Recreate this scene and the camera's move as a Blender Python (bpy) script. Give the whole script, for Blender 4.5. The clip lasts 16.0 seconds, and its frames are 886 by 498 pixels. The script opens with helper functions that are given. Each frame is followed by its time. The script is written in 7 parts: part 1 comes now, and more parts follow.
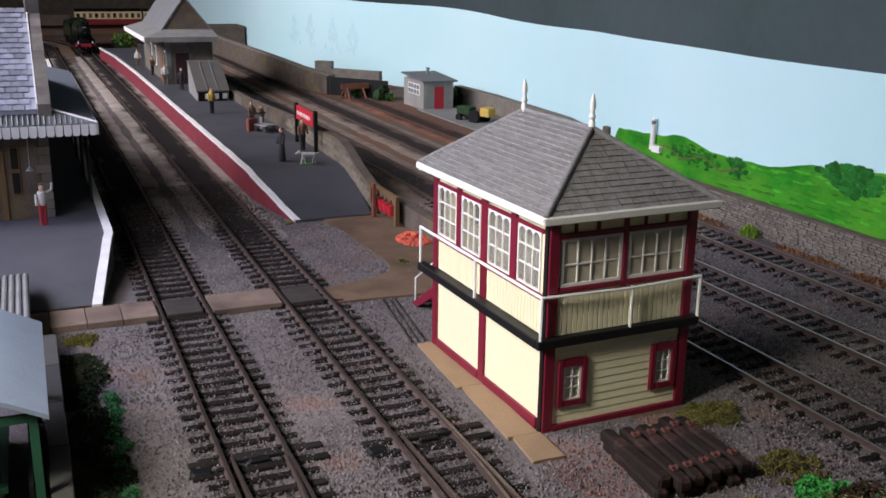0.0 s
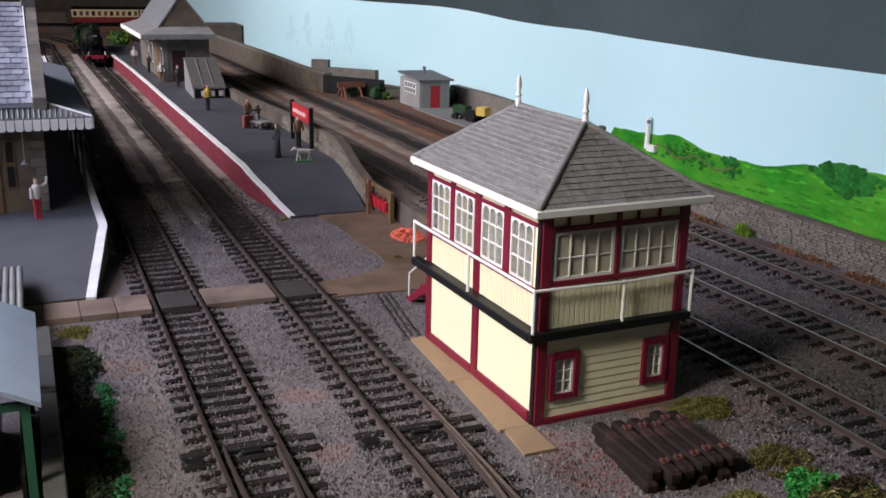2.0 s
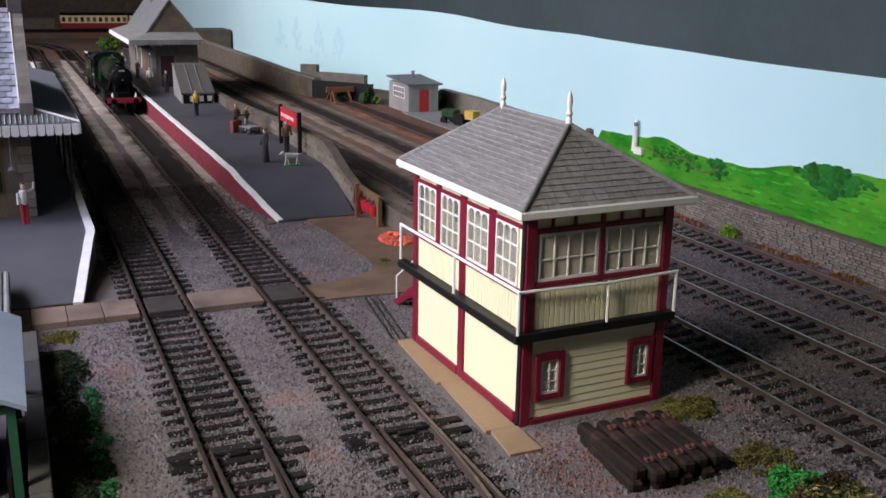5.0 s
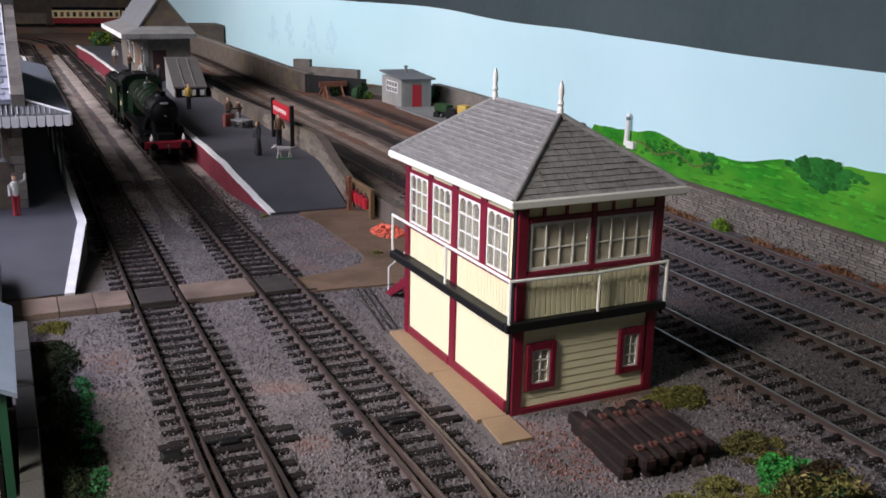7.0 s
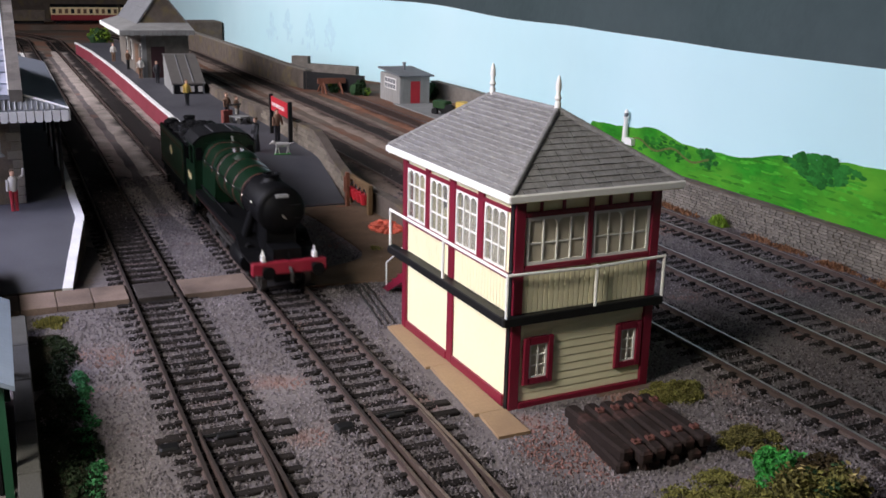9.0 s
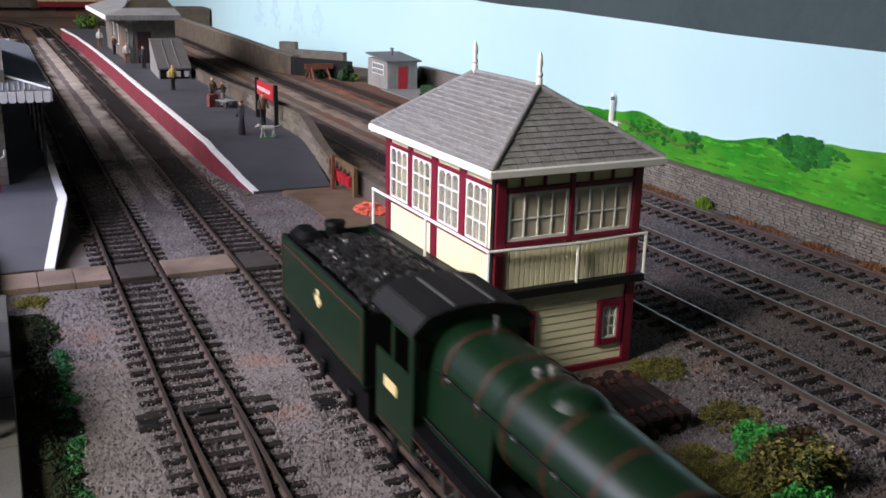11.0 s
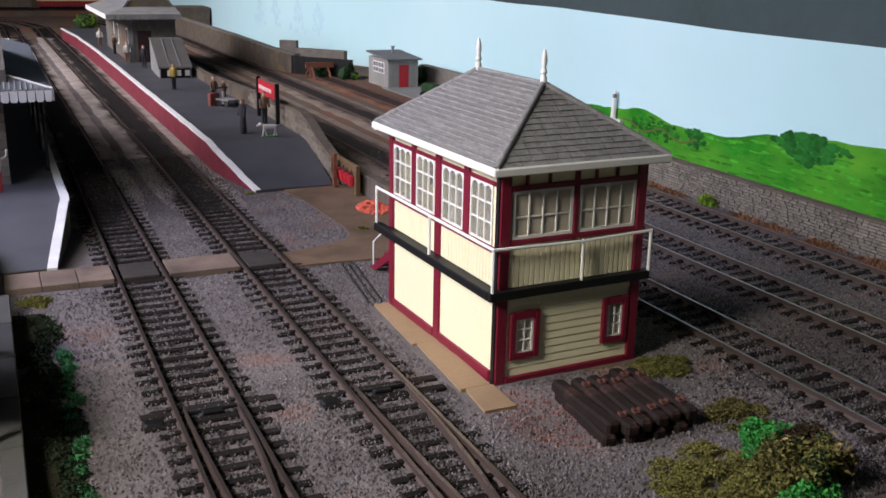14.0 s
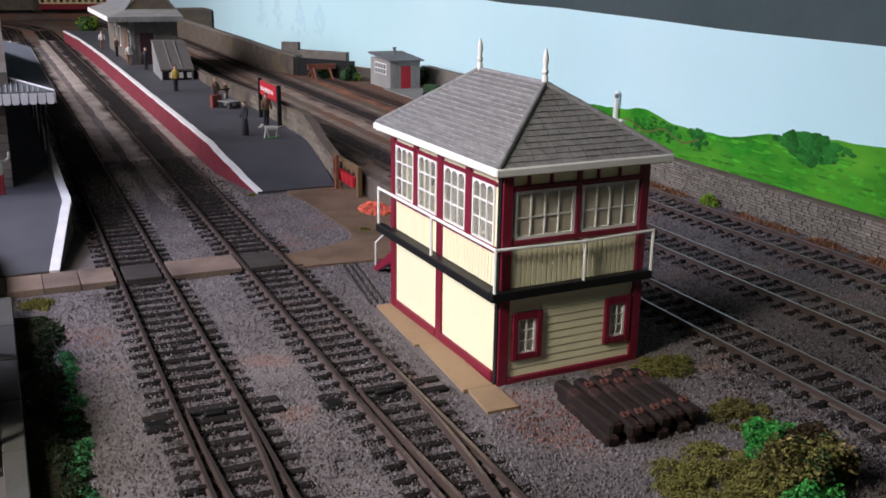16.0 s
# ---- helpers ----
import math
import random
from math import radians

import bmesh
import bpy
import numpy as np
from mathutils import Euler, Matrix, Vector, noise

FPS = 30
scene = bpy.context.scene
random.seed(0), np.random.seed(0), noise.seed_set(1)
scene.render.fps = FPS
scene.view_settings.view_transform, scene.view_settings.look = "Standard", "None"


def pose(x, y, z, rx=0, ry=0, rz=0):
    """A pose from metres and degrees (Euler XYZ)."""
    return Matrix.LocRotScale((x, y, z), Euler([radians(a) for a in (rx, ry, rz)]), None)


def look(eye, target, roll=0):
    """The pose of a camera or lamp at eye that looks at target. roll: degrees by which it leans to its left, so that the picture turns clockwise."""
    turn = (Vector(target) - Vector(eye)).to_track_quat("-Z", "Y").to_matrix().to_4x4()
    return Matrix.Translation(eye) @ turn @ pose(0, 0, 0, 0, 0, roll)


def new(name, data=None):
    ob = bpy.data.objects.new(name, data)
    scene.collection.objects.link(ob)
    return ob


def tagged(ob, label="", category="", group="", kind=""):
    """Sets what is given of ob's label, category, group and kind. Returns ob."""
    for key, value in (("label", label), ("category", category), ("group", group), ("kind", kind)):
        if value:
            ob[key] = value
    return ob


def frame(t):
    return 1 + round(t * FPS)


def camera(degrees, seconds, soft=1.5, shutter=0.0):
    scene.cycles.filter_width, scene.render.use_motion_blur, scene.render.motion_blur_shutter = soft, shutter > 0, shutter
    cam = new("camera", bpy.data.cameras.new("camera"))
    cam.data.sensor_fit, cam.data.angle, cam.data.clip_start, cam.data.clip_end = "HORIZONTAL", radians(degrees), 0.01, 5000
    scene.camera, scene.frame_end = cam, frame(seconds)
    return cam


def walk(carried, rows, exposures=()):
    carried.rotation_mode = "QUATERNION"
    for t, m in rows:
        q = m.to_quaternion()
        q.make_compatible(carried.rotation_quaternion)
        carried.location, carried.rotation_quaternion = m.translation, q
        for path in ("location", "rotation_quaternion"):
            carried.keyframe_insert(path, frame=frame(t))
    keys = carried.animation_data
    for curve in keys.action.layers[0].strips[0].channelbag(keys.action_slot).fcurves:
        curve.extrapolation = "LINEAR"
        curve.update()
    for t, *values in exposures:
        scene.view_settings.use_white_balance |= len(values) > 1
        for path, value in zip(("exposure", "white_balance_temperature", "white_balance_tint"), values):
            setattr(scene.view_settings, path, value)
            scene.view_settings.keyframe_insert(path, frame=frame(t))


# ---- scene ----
# Lengths in this file are in centimetres of the model and are scaled by CM where objects are made.
CM = 0.01
cam = camera(48.90, 16.0, soft=1.6, shutter=0.6)
# seconds, x, y, z (cm), yaw, pitch, roll (degrees)
ROWS = [
    (0.0, -12.847, -22.591, 12.916, -23.12, -15.98, 0.83),
    (0.5, -12.808, -22.650, 12.827, -23.17, -15.83, 0.87),
    (1.0, -12.795, -22.667, 12.820, -23.24, -16.02, 1.19),
    (1.5, -12.837, -22.675, 12.817, -23.20, -15.91, 1.13),
    (2.0, -12.825, -22.761, 12.708, -23.36, -15.89, 1.26),
    (2.5, -12.796, -22.754, 12.768, -23.37, -15.92, 1.21),
    (3.0, -12.773, -22.799, 12.842, -23.54, -15.83, 1.00),
    (3.5, -12.721, -22.878, 12.857, -23.75, -15.62, 1.01),
    (6.0, -12.712, -23.036, 12.579, -24.02, -15.67, 1.03),
    (6.5, -12.708, -23.082, 12.561, -24.26, -15.73, 1.11),
    (7.0, -12.708, -23.094, 12.482, -24.28, -15.78, 1.22),
    (7.5, -12.707, -23.106, 12.496, -24.32, -15.82, 1.30),
    (8.0, -12.705, -23.140, 12.451, -24.33, -15.86, 1.28),
    (10.5, -12.586, -23.216, 12.208, -24.56, -16.22, 1.30),
    (11.0, -12.465, -23.347, 12.023, -24.94, -16.49, 1.38),
    (11.5, -12.499, -23.256, 12.098, -25.20, -16.68, 1.43),
    (12.0, -12.466, -23.241, 12.139, -25.12, -16.55, 1.31),
    (12.5, -12.456, -23.277, 12.044, -25.14, -16.59, 1.27),
    (13.0, -12.445, -23.286, 12.001, -25.20, -16.73, 1.29),
    (13.5, -12.525, -23.244, 12.019, -25.19, -16.69, 1.30),
    (14.0, -12.546, -23.217, 11.993, -24.93, -16.59, 1.16),
    (14.5, -12.492, -23.177, 12.068, -25.04, -16.56, 1.00),
    (15.0, -12.509, -23.166, 11.983, -25.09, -16.43, 1.01),
    (15.5, -12.602, -23.161, 11.935, -24.83, -16.56, 1.00),
    (16.0, -12.512, -23.199, 11.965, -24.76, -16.52, 0.91),
]


def cam_pose(x, y, z, yaw, pitch, roll):
    ahead = Vector((-math.sin(radians(yaw)) * math.cos(radians(pitch)), math.cos(radians(yaw)) * math.cos(radians(pitch)), math.sin(radians(pitch))))
    eye = Vector((x, y, z)) * CM
    return look(eye, eye + ahead, roll)


walk(cam, [(r[0], cam_pose(*r[1:])) for r in ROWS], exposures=[(0.0, 0.0), (8.2, 0.0), (10.3, 0.25), (11.3, 0.27), (12.0, 0.08), (12.8, 0.0), (16.0, 0.0)])

# ---- light ----
scene.view_settings.exposure = 0.0
world = bpy.data.worlds.new("room_dimness")
scene.world = world
world.use_nodes = True
world.node_tree.nodes["Background"].inputs["Color"].default_value = (0.5, 0.55, 0.65, 1)
world.node_tree.nodes["Background"].inputs["Strength"].default_value = 0.012


def area_lamp(name, eye, target, size, watts, color, spread=180):
    data = bpy.data.lights.new(name, "AREA")
    data.shape, data.size, data.size_y, data.energy, data.color = "RECTANGLE", size[0] * CM, size[1] * CM, watts, color
    data.spread = radians(spread)
    ob = new(name, data)
    ob.matrix_world = look(Vector(eye) * CM, Vector(target) * CM)
    return ob


# the lamp over the layout, side-window daylight, and two added fills: far end, room
area_lamp("lamp_over_layout", (-28, -8.8, 22.6), (0, 1, 0), (7, 7), 0.35, (1.0, 0.945, 0.86), 100)
area_lamp("window_daylight", (-70, 70, 50), (-4, 84, 0), (110, 36), 7.0, (0.98, 0.93, 1.0), 110)
area_lamp("side_window_daylight", (-37, 15, 22), (-12, 17, 0), (30, 16), 0.52, (0.6, 0.64, 1.0), 110)
area_lamp("ceiling_light", (-40, -60, 148), (5, 40, 0), (90, 90), 0.52, (0.9, 0.93, 1.0))


# ---- materials ----
def mat(name, base, rough=0.7, vary=0.25, size=0.5, fine=0.06, bump=0.3, metal=0.0, spot=None, spot_at=0.62, spec=0.5, stretch=(1, 1, 1), island=0.0, objrand=0.0, spot_size=1.5, spot_soft=0.08):
    """A painted or rough surface: colour that varies at two sizes (cm), fine relief, and spots of another colour."""
    m = bpy.data.materials.new(name)
    m.use_nodes = True
    nt = m.node_tree
    n, l = nt.nodes, nt.links
    bsdf = n["Principled BSDF"]
    bsdf.inputs["Roughness"].default_value = rough
    bsdf.inputs["Metallic"].default_value = metal
    bsdf.inputs["Specular IOR Level"].default_value = spec if rough < 0.8 else 0.15
    co = n.new("ShaderNodeTexCoord")
    mp = n.new("ShaderNodeMapping")
    mp.inputs["Scale"].default_value = stretch
    l.new(co.outputs["Object"], mp.inputs["Vector"])

    def noise_at(cm, detail):
        t = n.new("ShaderNodeTexNoise")
        t.inputs["Scale"].default_value = 1 / (cm * CM)
        t.inputs["Detail"].default_value = detail
        l.new(mp.outputs["Vector"], t.inputs["Vector"])
        return t.outputs["Fac"]

    def maths(op, a, b):
        x = n.new("ShaderNodeMath")
        x.operation = op
        for i, v in enumerate((a, b)):
            if isinstance(v, (int, float)):
                x.inputs[i].default_value = v
            else:
                l.new(v, x.inputs[i])
        return x.outputs[0]

    big, small = noise_at(size, 4), noise_at(fine, 2)
    mixed = maths("ADD", maths("MULTIPLY", big, 0.6), maths("MULTIPLY", small, 0.4))
    gain = maths("ADD", maths("MULTIPLY", maths("SUBTRACT", mixed, 0.5), 4 * vary), 1.0)
    if island:
        geo = n.new("ShaderNodeNewGeometry")
        gain = maths("MULTIPLY", gain, maths("ADD", maths("MULTIPLY", geo.outputs["Random Per Island"], 2 * island), 1 - island))
    if objrand:
        inf = n.new("ShaderNodeObjectInfo")
        gain = maths("MULTIPLY", gain, maths("ADD", maths("MULTIPLY", inf.outputs["Random"], 2 * objrand), 1 - objrand))
    col = n.new("ShaderNodeVectorMath")
    col.operation = "SCALE"
    col.inputs[0].default_value = base
    l.new(gain, col.inputs["Scale"])
    out = col.outputs[0]
    if spot:
        mask = n.new("ShaderNodeMapRange")
        mask.inputs["From Min"].default_value, mask.inputs["From Max"].default_value = spot_at - spot_soft, spot_at + spot_soft
        l.new(noise_at(spot_size, 5), mask.inputs["Value"])
        mix = n.new("ShaderNodeMix")
        mix.data_type = "RGBA"
        l.new(mask.outputs["Result"], mix.inputs["Factor"])
        l.new(out, mix.inputs[6])
        mix.inputs[7].default_value = (*spot, 1)
        out = mix.outputs[2]
    l.new(out, bsdf.inputs["Base Color"])
    if bump:
        b = n.new("ShaderNodeBump")
        b.inputs["Strength"].default_value = bump
        b.inputs["Distance"].default_value = fine * CM * 0.5
        l.new(small, b.inputs["Height"])
        l.new(b.outputs["Normal"], bsdf.inputs["Normal"])
    return m


def bed_mat(name, soot, gravel, half=1.8, soft=0.55):
    """Trackbed: oily soot along the middle of a track, gravel towards its sides, with a ragged border."""
    m = mat(name, gravel, 0.95, 0.5, 2.0, 0.1, 0.9)
    n, l = m.node_tree.nodes, m.node_tree.links
    bsdf = n["Principled BSDF"]
    plain = bsdf.inputs["Base Color"].links[0].from_socket
    co = n.new("ShaderNodeTexCoord")
    sep = n.new("ShaderNodeSeparateXYZ")
    l.new(co.outputs["Object"], sep.inputs[0])
    away = n.new("ShaderNodeMath")
    away.operation = "ABSOLUTE"
    l.new(sep.outputs["X"], away.inputs[0])
    blot = n.new("ShaderNodeTexNoise")
    blot.inputs["Scale"].default_value, blot.inputs["Detail"].default_value = 1 / (3.0 * CM), 5
    l.new(co.outputs["Object"], blot.inputs["Vector"])
    add = n.new("ShaderNodeMath")
    add.operation = "MULTIPLY_ADD"
    l.new(blot.outputs["Fac"], add.inputs[0])
    add.inputs[1].default_value = 2.4 * CM
    l.new(away.outputs[0], add.inputs[2])
    mask = n.new("ShaderNodeMapRange")
    mask.interpolation_type = "SMOOTHSTEP"
    mask.inputs["From Min"].default_value, mask.inputs["From Max"].default_value = (half - soft + 1.2) * CM, (half + soft + 1.2) * CM
    l.new(add.outputs[0], mask.inputs["Value"])
    mix = n.new("ShaderNodeMix")
    mix.data_type = "RGBA"
    mix.inputs[6].default_value = (*soot, 1)
    l.new(mask.outputs["Result"], mix.inputs["Factor"])
    l.new(plain, mix.inputs[7])
    l.new(mix.outputs[2], bsdf.inputs["Base Color"])
    return m


def glass_mat(name, tint, rough=0.05, clear=1.0):
    m = bpy.data.materials.new(name)
    m.use_nodes = True
    b = m.node_tree.nodes["Principled BSDF"]
    b.inputs["Base Color"].default_value = (*tint, 1)
    b.inputs["Roughness"].default_value = rough
    b.inputs["Transmission Weight"].default_value = clear
    b.inputs["IOR"].default_value = 1.1
    return m


M = dict(
    ballast=mat("ballast", (0.145, 0.127, 0.127), 0.95, 0.5, 2.2, 0.09, 0.9, spot=(0.24, 0.14, 0.115), spot_at=0.68, spot_size=2.6),
    stone_chip=mat("stone_chip", (0.148, 0.13, 0.136), 0.9, 0.5, 5.0, 0.1, 0.2, island=0.55, spot=(0.26, 0.14, 0.11), spot_at=0.66, spot_size=2.4),
    rusty_chip=mat("rusty_chip", (0.17, 0.092, 0.08), 0.9, 0.3, 1.0, 0.1, 0.2, island=0.6),
    sooty_dimmed_chip=mat("sooty_dimmed_chip", (0.042, 0.034, 0.033), 0.9, 0.3, 1.0, 0.1, 0.2, island=0.5),
    earth=mat("earth", (0.12, 0.094, 0.076), 0.95, 0.5, 5, 0.12, 0.8, spot=(0.17, 0.085, 0.056), spot_at=0.5, spot_size=9),
    rail=mat("rail_side", (0.08, 0.054, 0.046), 0.6, 0.3, 0.8, 0.05, 0.2, 0.3),
    railtop=mat("rail_top", (0.3, 0.25, 0.23), 0.32, 0.2, 1.5, 0.05, 0.1, 0.9),
    sleeper=mat("sleeper", (0.013, 0.0105, 0.0095), 0.85, 0.35, 0.8, 0.06, 0.5, objrand=0.4, island=0.3),
    cream=mat("cream_paint", (0.84, 0.78, 0.53), 0.45, 0.05, 2, 0.2, 0.08),
    maroon=mat("maroon_paint", (0.18, 0.009, 0.028), 0.4, 0.15, 0.8, 0.08, 0.15),
    black=mat("black_paint", (0.007, 0.007, 0.0075), 0.5, 0.2, 0.8, 0.08, 0.15, spec=0.3),
    white=mat("white_paint", (0.8, 0.79, 0.76), 0.5, 0.06, 0.8, 0.1, 0.15),
    slate=mat("slate", (0.215, 0.208, 0.208), 0.7, 0.45, 0.12, 0.04, 0.6, objrand=0.04, spot=(0.3, 0.295, 0.295), spot_at=0.62, spot_size=0.3, spot_soft=0.15, stretch=(1, 0.35, 1)),
    slate_far=mat("slate_far", (0.27, 0.28, 0.33), 0.6, 0.25, 0.5, 0.06, 0.3, objrand=0.3, island=0.3),
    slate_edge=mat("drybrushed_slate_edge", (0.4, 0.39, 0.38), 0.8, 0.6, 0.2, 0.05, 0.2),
    # darker copy of the window backing, indoor shade put into its colour
    backing_shaded=mat("shaded_backing", (0.3, 0.28, 0.24), 0.8, 0.1, 1, 0.1, 0.1),
    # front glazing is dusty, and also paled for light missing indoors
    glass=glass_mat("dusty_lit_glazing", (0.62, 0.57, 0.47), 0.3, 0.35),
    clear_glass=glass_mat("clear_glazing", (0.75, 0.74, 0.68), 0.12, 0.93),
    backing=mat("pale_backing", (0.62, 0.6, 0.53), 0.8, 0.1, 1, 0.1, 0.1),
    card=mat("brown_card", (0.31, 0.21, 0.125), 0.85, 0.16, 2, 0.07, 0.4, spot=(0.24, 0.16, 0.1), spot_at=0.58, spot_size=3),
    trodden=mat("trodden_earth", (0.15, 0.1, 0.068), 0.9, 0.3, 2, 0.07, 0.5, spot=(0.1, 0.068, 0.045), spot_at=0.56, spot_size=3),
    boards=mat("crossing_board", (0.2, 0.147, 0.12), 0.85, 0.35, 0.8, 0.07, 0.5, objrand=0.15, spot=(0.08, 0.06, 0.05), spot_at=0.6, spot_size=1.6, spot_soft=0.15),
    stained_board=mat("stained_board", (0.05, 0.043, 0.04), 0.8, 0.4, 0.8, 0.07, 0.5),
    asphalt=mat("platform_asphalt", (0.046, 0.047, 0.057), 0.65, 0.4, 2.5, 0.05, 0.35, spot=(0.07, 0.07, 0.08), spot_at=0.6, spot_size=5, spot_soft=0.2),
    # lighter, bluer copy of the asphalt: window light put into its colour
    asphalt_daylit=mat("daylit_platform_asphalt", (0.072, 0.072, 0.084), 0.6, 0.35, 3.0, 0.05, 0.3, spot=(0.1, 0.1, 0.112), spot_at=0.58, spot_size=6, spot_soft=0.2),
    edging=mat("white_edging", (0.74, 0.73, 0.72), 0.75, 0.14, 0.6, 0.08, 0.5),
    brick_red=mat("platform_brick", (0.19, 0.036, 0.05), 0.8, 0.25, 1.2, 0.06, 0.4),
    stone=mat("stone", (0.165, 0.148, 0.128), 0.9, 0.35, 0.7, 0.07, 0.7, objrand=0.2, island=0.2),
    stone_dark=mat("stone_dark", (0.11, 0.09, 0.075), 0.9, 0.4, 1.0, 0.08, 0.7, spot=(0.15, 0.12, 0.07), spot_at=0.6, island=0.2),
    stone_warm=mat("stone_warm", (0.17, 0.145, 0.115), 0.9, 0.35, 0.7, 0.07, 0.7, objrand=0.25),
    concrete=mat("concrete", (0.22, 0.22, 0.215), 0.85, 0.25, 1.2, 0.06, 0.4),
    dark_concrete=mat("dark_concrete", (0.075, 0.073, 0.068), 0.85, 0.25, 1.2, 0.06, 0.4),
    ditch=mat("shade_strip_soil", (0.026, 0.024, 0.014), 0.95, 0.5, 0.8, 0.1, 0.8),
    grey_timber=mat("grey_timber", (0.29, 0.285, 0.27), 0.7, 0.15, 0.8, 0.06, 0.3, objrand=0.1),
    grey_roof=mat("grey_roof", (0.15, 0.155, 0.165), 0.7, 0.2, 0.8, 0.06, 0.3),
    red=mat("red_paint", (0.46, 0.02, 0.032), 0.45, 0.15, 0.6, 0.07, 0.2),
    orange=mat("orange_heap", (0.62, 0.12, 0.07), 0.7, 0.3, 0.4, 0.06, 0.4, island=0.3),
    timber=mat("weathered_timber", (0.15, 0.095, 0.05), 0.8, 0.3, 0.5, 0.05, 0.4, stretch=(1, 1, 0.3)),
    rust=mat("rust", (0.2, 0.085, 0.055), 0.85, 0.4, 0.4, 0.05, 0.5),
    pile=mat("pile_timber", (0.02, 0.0135, 0.012), 0.85, 0.4, 0.5, 0.05, 0.5, spot=(0.07, 0.035, 0.03), spot_at=0.64, spot_size=0.5, island=0.3),
    loco_green=mat("loco_green", (0.0042, 0.0165, 0.007), 0.3, 0.15, 2, 0.08, 0.05, spec=0.4),
    loco_black=mat("loco_black", (0.0035, 0.0035, 0.004), 0.5, 0.25, 1, 0.08, 0.12, spec=0.12),
    loco_roof=mat("loco_roof", (0.006, 0.0062, 0.0068), 0.55, 0.3, 1, 0.08, 0.12, spec=0.25),
    rib_grey=mat("rib_grey", (0.06, 0.06, 0.062), 0.5, 0.3, 0.4),
    lining=mat("orange_lining", (0.06, 0.014, 0.009), 0.5, 0.1),
    coal=mat("coal", (0.012, 0.012, 0.0125), 0.3, 0.4, 0.3, 0.05, 0.4, island=0.6),
    beam_red=mat("beam_red", (0.24, 0.01, 0.026), 0.5, 0.25, 0.6, 0.07, 0.2),
    plate=mat("plate_paint", (0.3, 0.3, 0.3), 0.5, 0.3, 0.2, 0.05, 0.1),
    steel=mat("steel", (0.45, 0.44, 0.42), 0.35, 0.2, 0.5, 0.05, 0.1, 0.9),
    dark_steel=mat("dark_steel", (0.08, 0.075, 0.07), 0.45, 0.3, 0.5, 0.05, 0.1, 0.7),
    transfer=mat("cream_transfer", (0.62, 0.5, 0.25), 0.5, 0.1),
    skin=mat("figure_skin", (0.55, 0.33, 0.24), 0.6, 0.1),
    clothes_dark=mat("figure_dark", (0.025, 0.025, 0.03), 0.7, 0.3),
    clothes_yellow=mat("figure_yellow", (0.55, 0.37, 0.08), 0.7, 0.2),
    clothes_white=mat("figure_white", (0.5, 0.48, 0.45), 0.7, 0.15),
    clothes_red=mat("figure_red", (0.33, 0.02, 0.035), 0.7, 0.2),
    clothes_brown=mat("figure_brown", (0.13, 0.07, 0.04), 0.7, 0.2),
    leaf_green=mat("leaf_green", (0.035, 0.26, 0.04), 0.7, 0.4, 0.5, 0.06, 0.3, island=0.5),
    leaf_olive=mat("leaf_olive", (0.125, 0.112, 0.036), 0.8, 0.5, 0.7, 0.06, 0.3, island=0.75),
    leaf_dark=mat("leaf_dark", (0.022, 0.05, 0.02), 0.8, 0.4, 0.6, 0.06, 0.3, island=0.5),
    leaf_shaded=mat("leaf_shaded", (0.018, 0.028, 0.013), 0.85, 0.4, 0.6, 0.06, 0.3, island=0.5),
    leaf_bright=mat("leaf_bright", (0.16, 0.26, 0.03), 0.8, 0.4, 0.6, 0.06, 0.3, island=0.4),
    sky=mat("painted_sky", (0.48, 0.74, 0.79), 0.9, 0.03, 20, 2, 0.0, spot=(0.6, 0.8, 0.85), spot_at=0.55, spot_size=30, spot_soft=0.25),
    hill=mat("painted_hill", (0.022, 0.2, 0.013), 0.85, 0.5, 1.6, 0.3, 0.0, spot=(0.1, 0.34, 0.026), spot_at=0.55, spot_size=2.2, spot_soft=0.18, stretch=(1, 0.6, 1.5)),
    painted_bush=mat("painted_bush", (0.018, 0.13, 0.02), 0.85, 0.4, 0.8, 0.15, 0.0, island=0.35),
    hill_dark=mat("hill_dark", (0.018, 0.14, 0.014), 0.85, 0.4, 0.8, 0.15, 0.0, island=0.4),
    hill_light=mat("hill_light", (0.05, 0.265, 0.02), 0.85, 0.4, 0.8, 0.15, 0.0, island=0.45),
    painted_path=mat("painted_path", (0.1, 0.13, 0.035), 0.85, 0.3, 0.8, 0.2, 0.0),
    painted_pale=mat("painted_pale", (0.47, 0.70, 0.775), 0.9, 0.05, 1.0, 0.3, 0.0, island=0.03),
    room=mat("room_wall", (0.07, 0.1, 0.106), 0.9, 0.15, 9, 1.2, 0.15, spot=(0.088, 0.116, 0.125), spot_at=0.62, spot_size=22, spot_soft=0.2),
    floor=mat("room_floor", (0.2, 0.16, 0.12), 0.8, 0.2, 20, 2, 0.1),
    ceiling=mat("room_ceiling", (0.6, 0.6, 0.58), 0.9, 0.05, 20, 2, 0.1),
    coach_red=mat("coach_red", (0.22, 0.02, 0.025), 0.4, 0.1),
    coach_cream=mat("coach_cream", (0.72, 0.58, 0.33), 0.4, 0.1),
    blue_sheet=mat("blue_grey_sheet", (0.27, 0.33, 0.42), 0.5, 0.15, 1.5, 0.1, 0.15),
    green_paint=mat("green_paint", (0.02, 0.1, 0.05), 0.5, 0.2),
)


M["sooty_bed"] = bed_mat("sooty_bed", (0.02, 0.0175, 0.017), (0.32, 0.275, 0.25), 1.1)
M["yard_bed"] = bed_mat("yard_bed", (0.03, 0.024, 0.022), (0.22, 0.17, 0.14), 1.0)
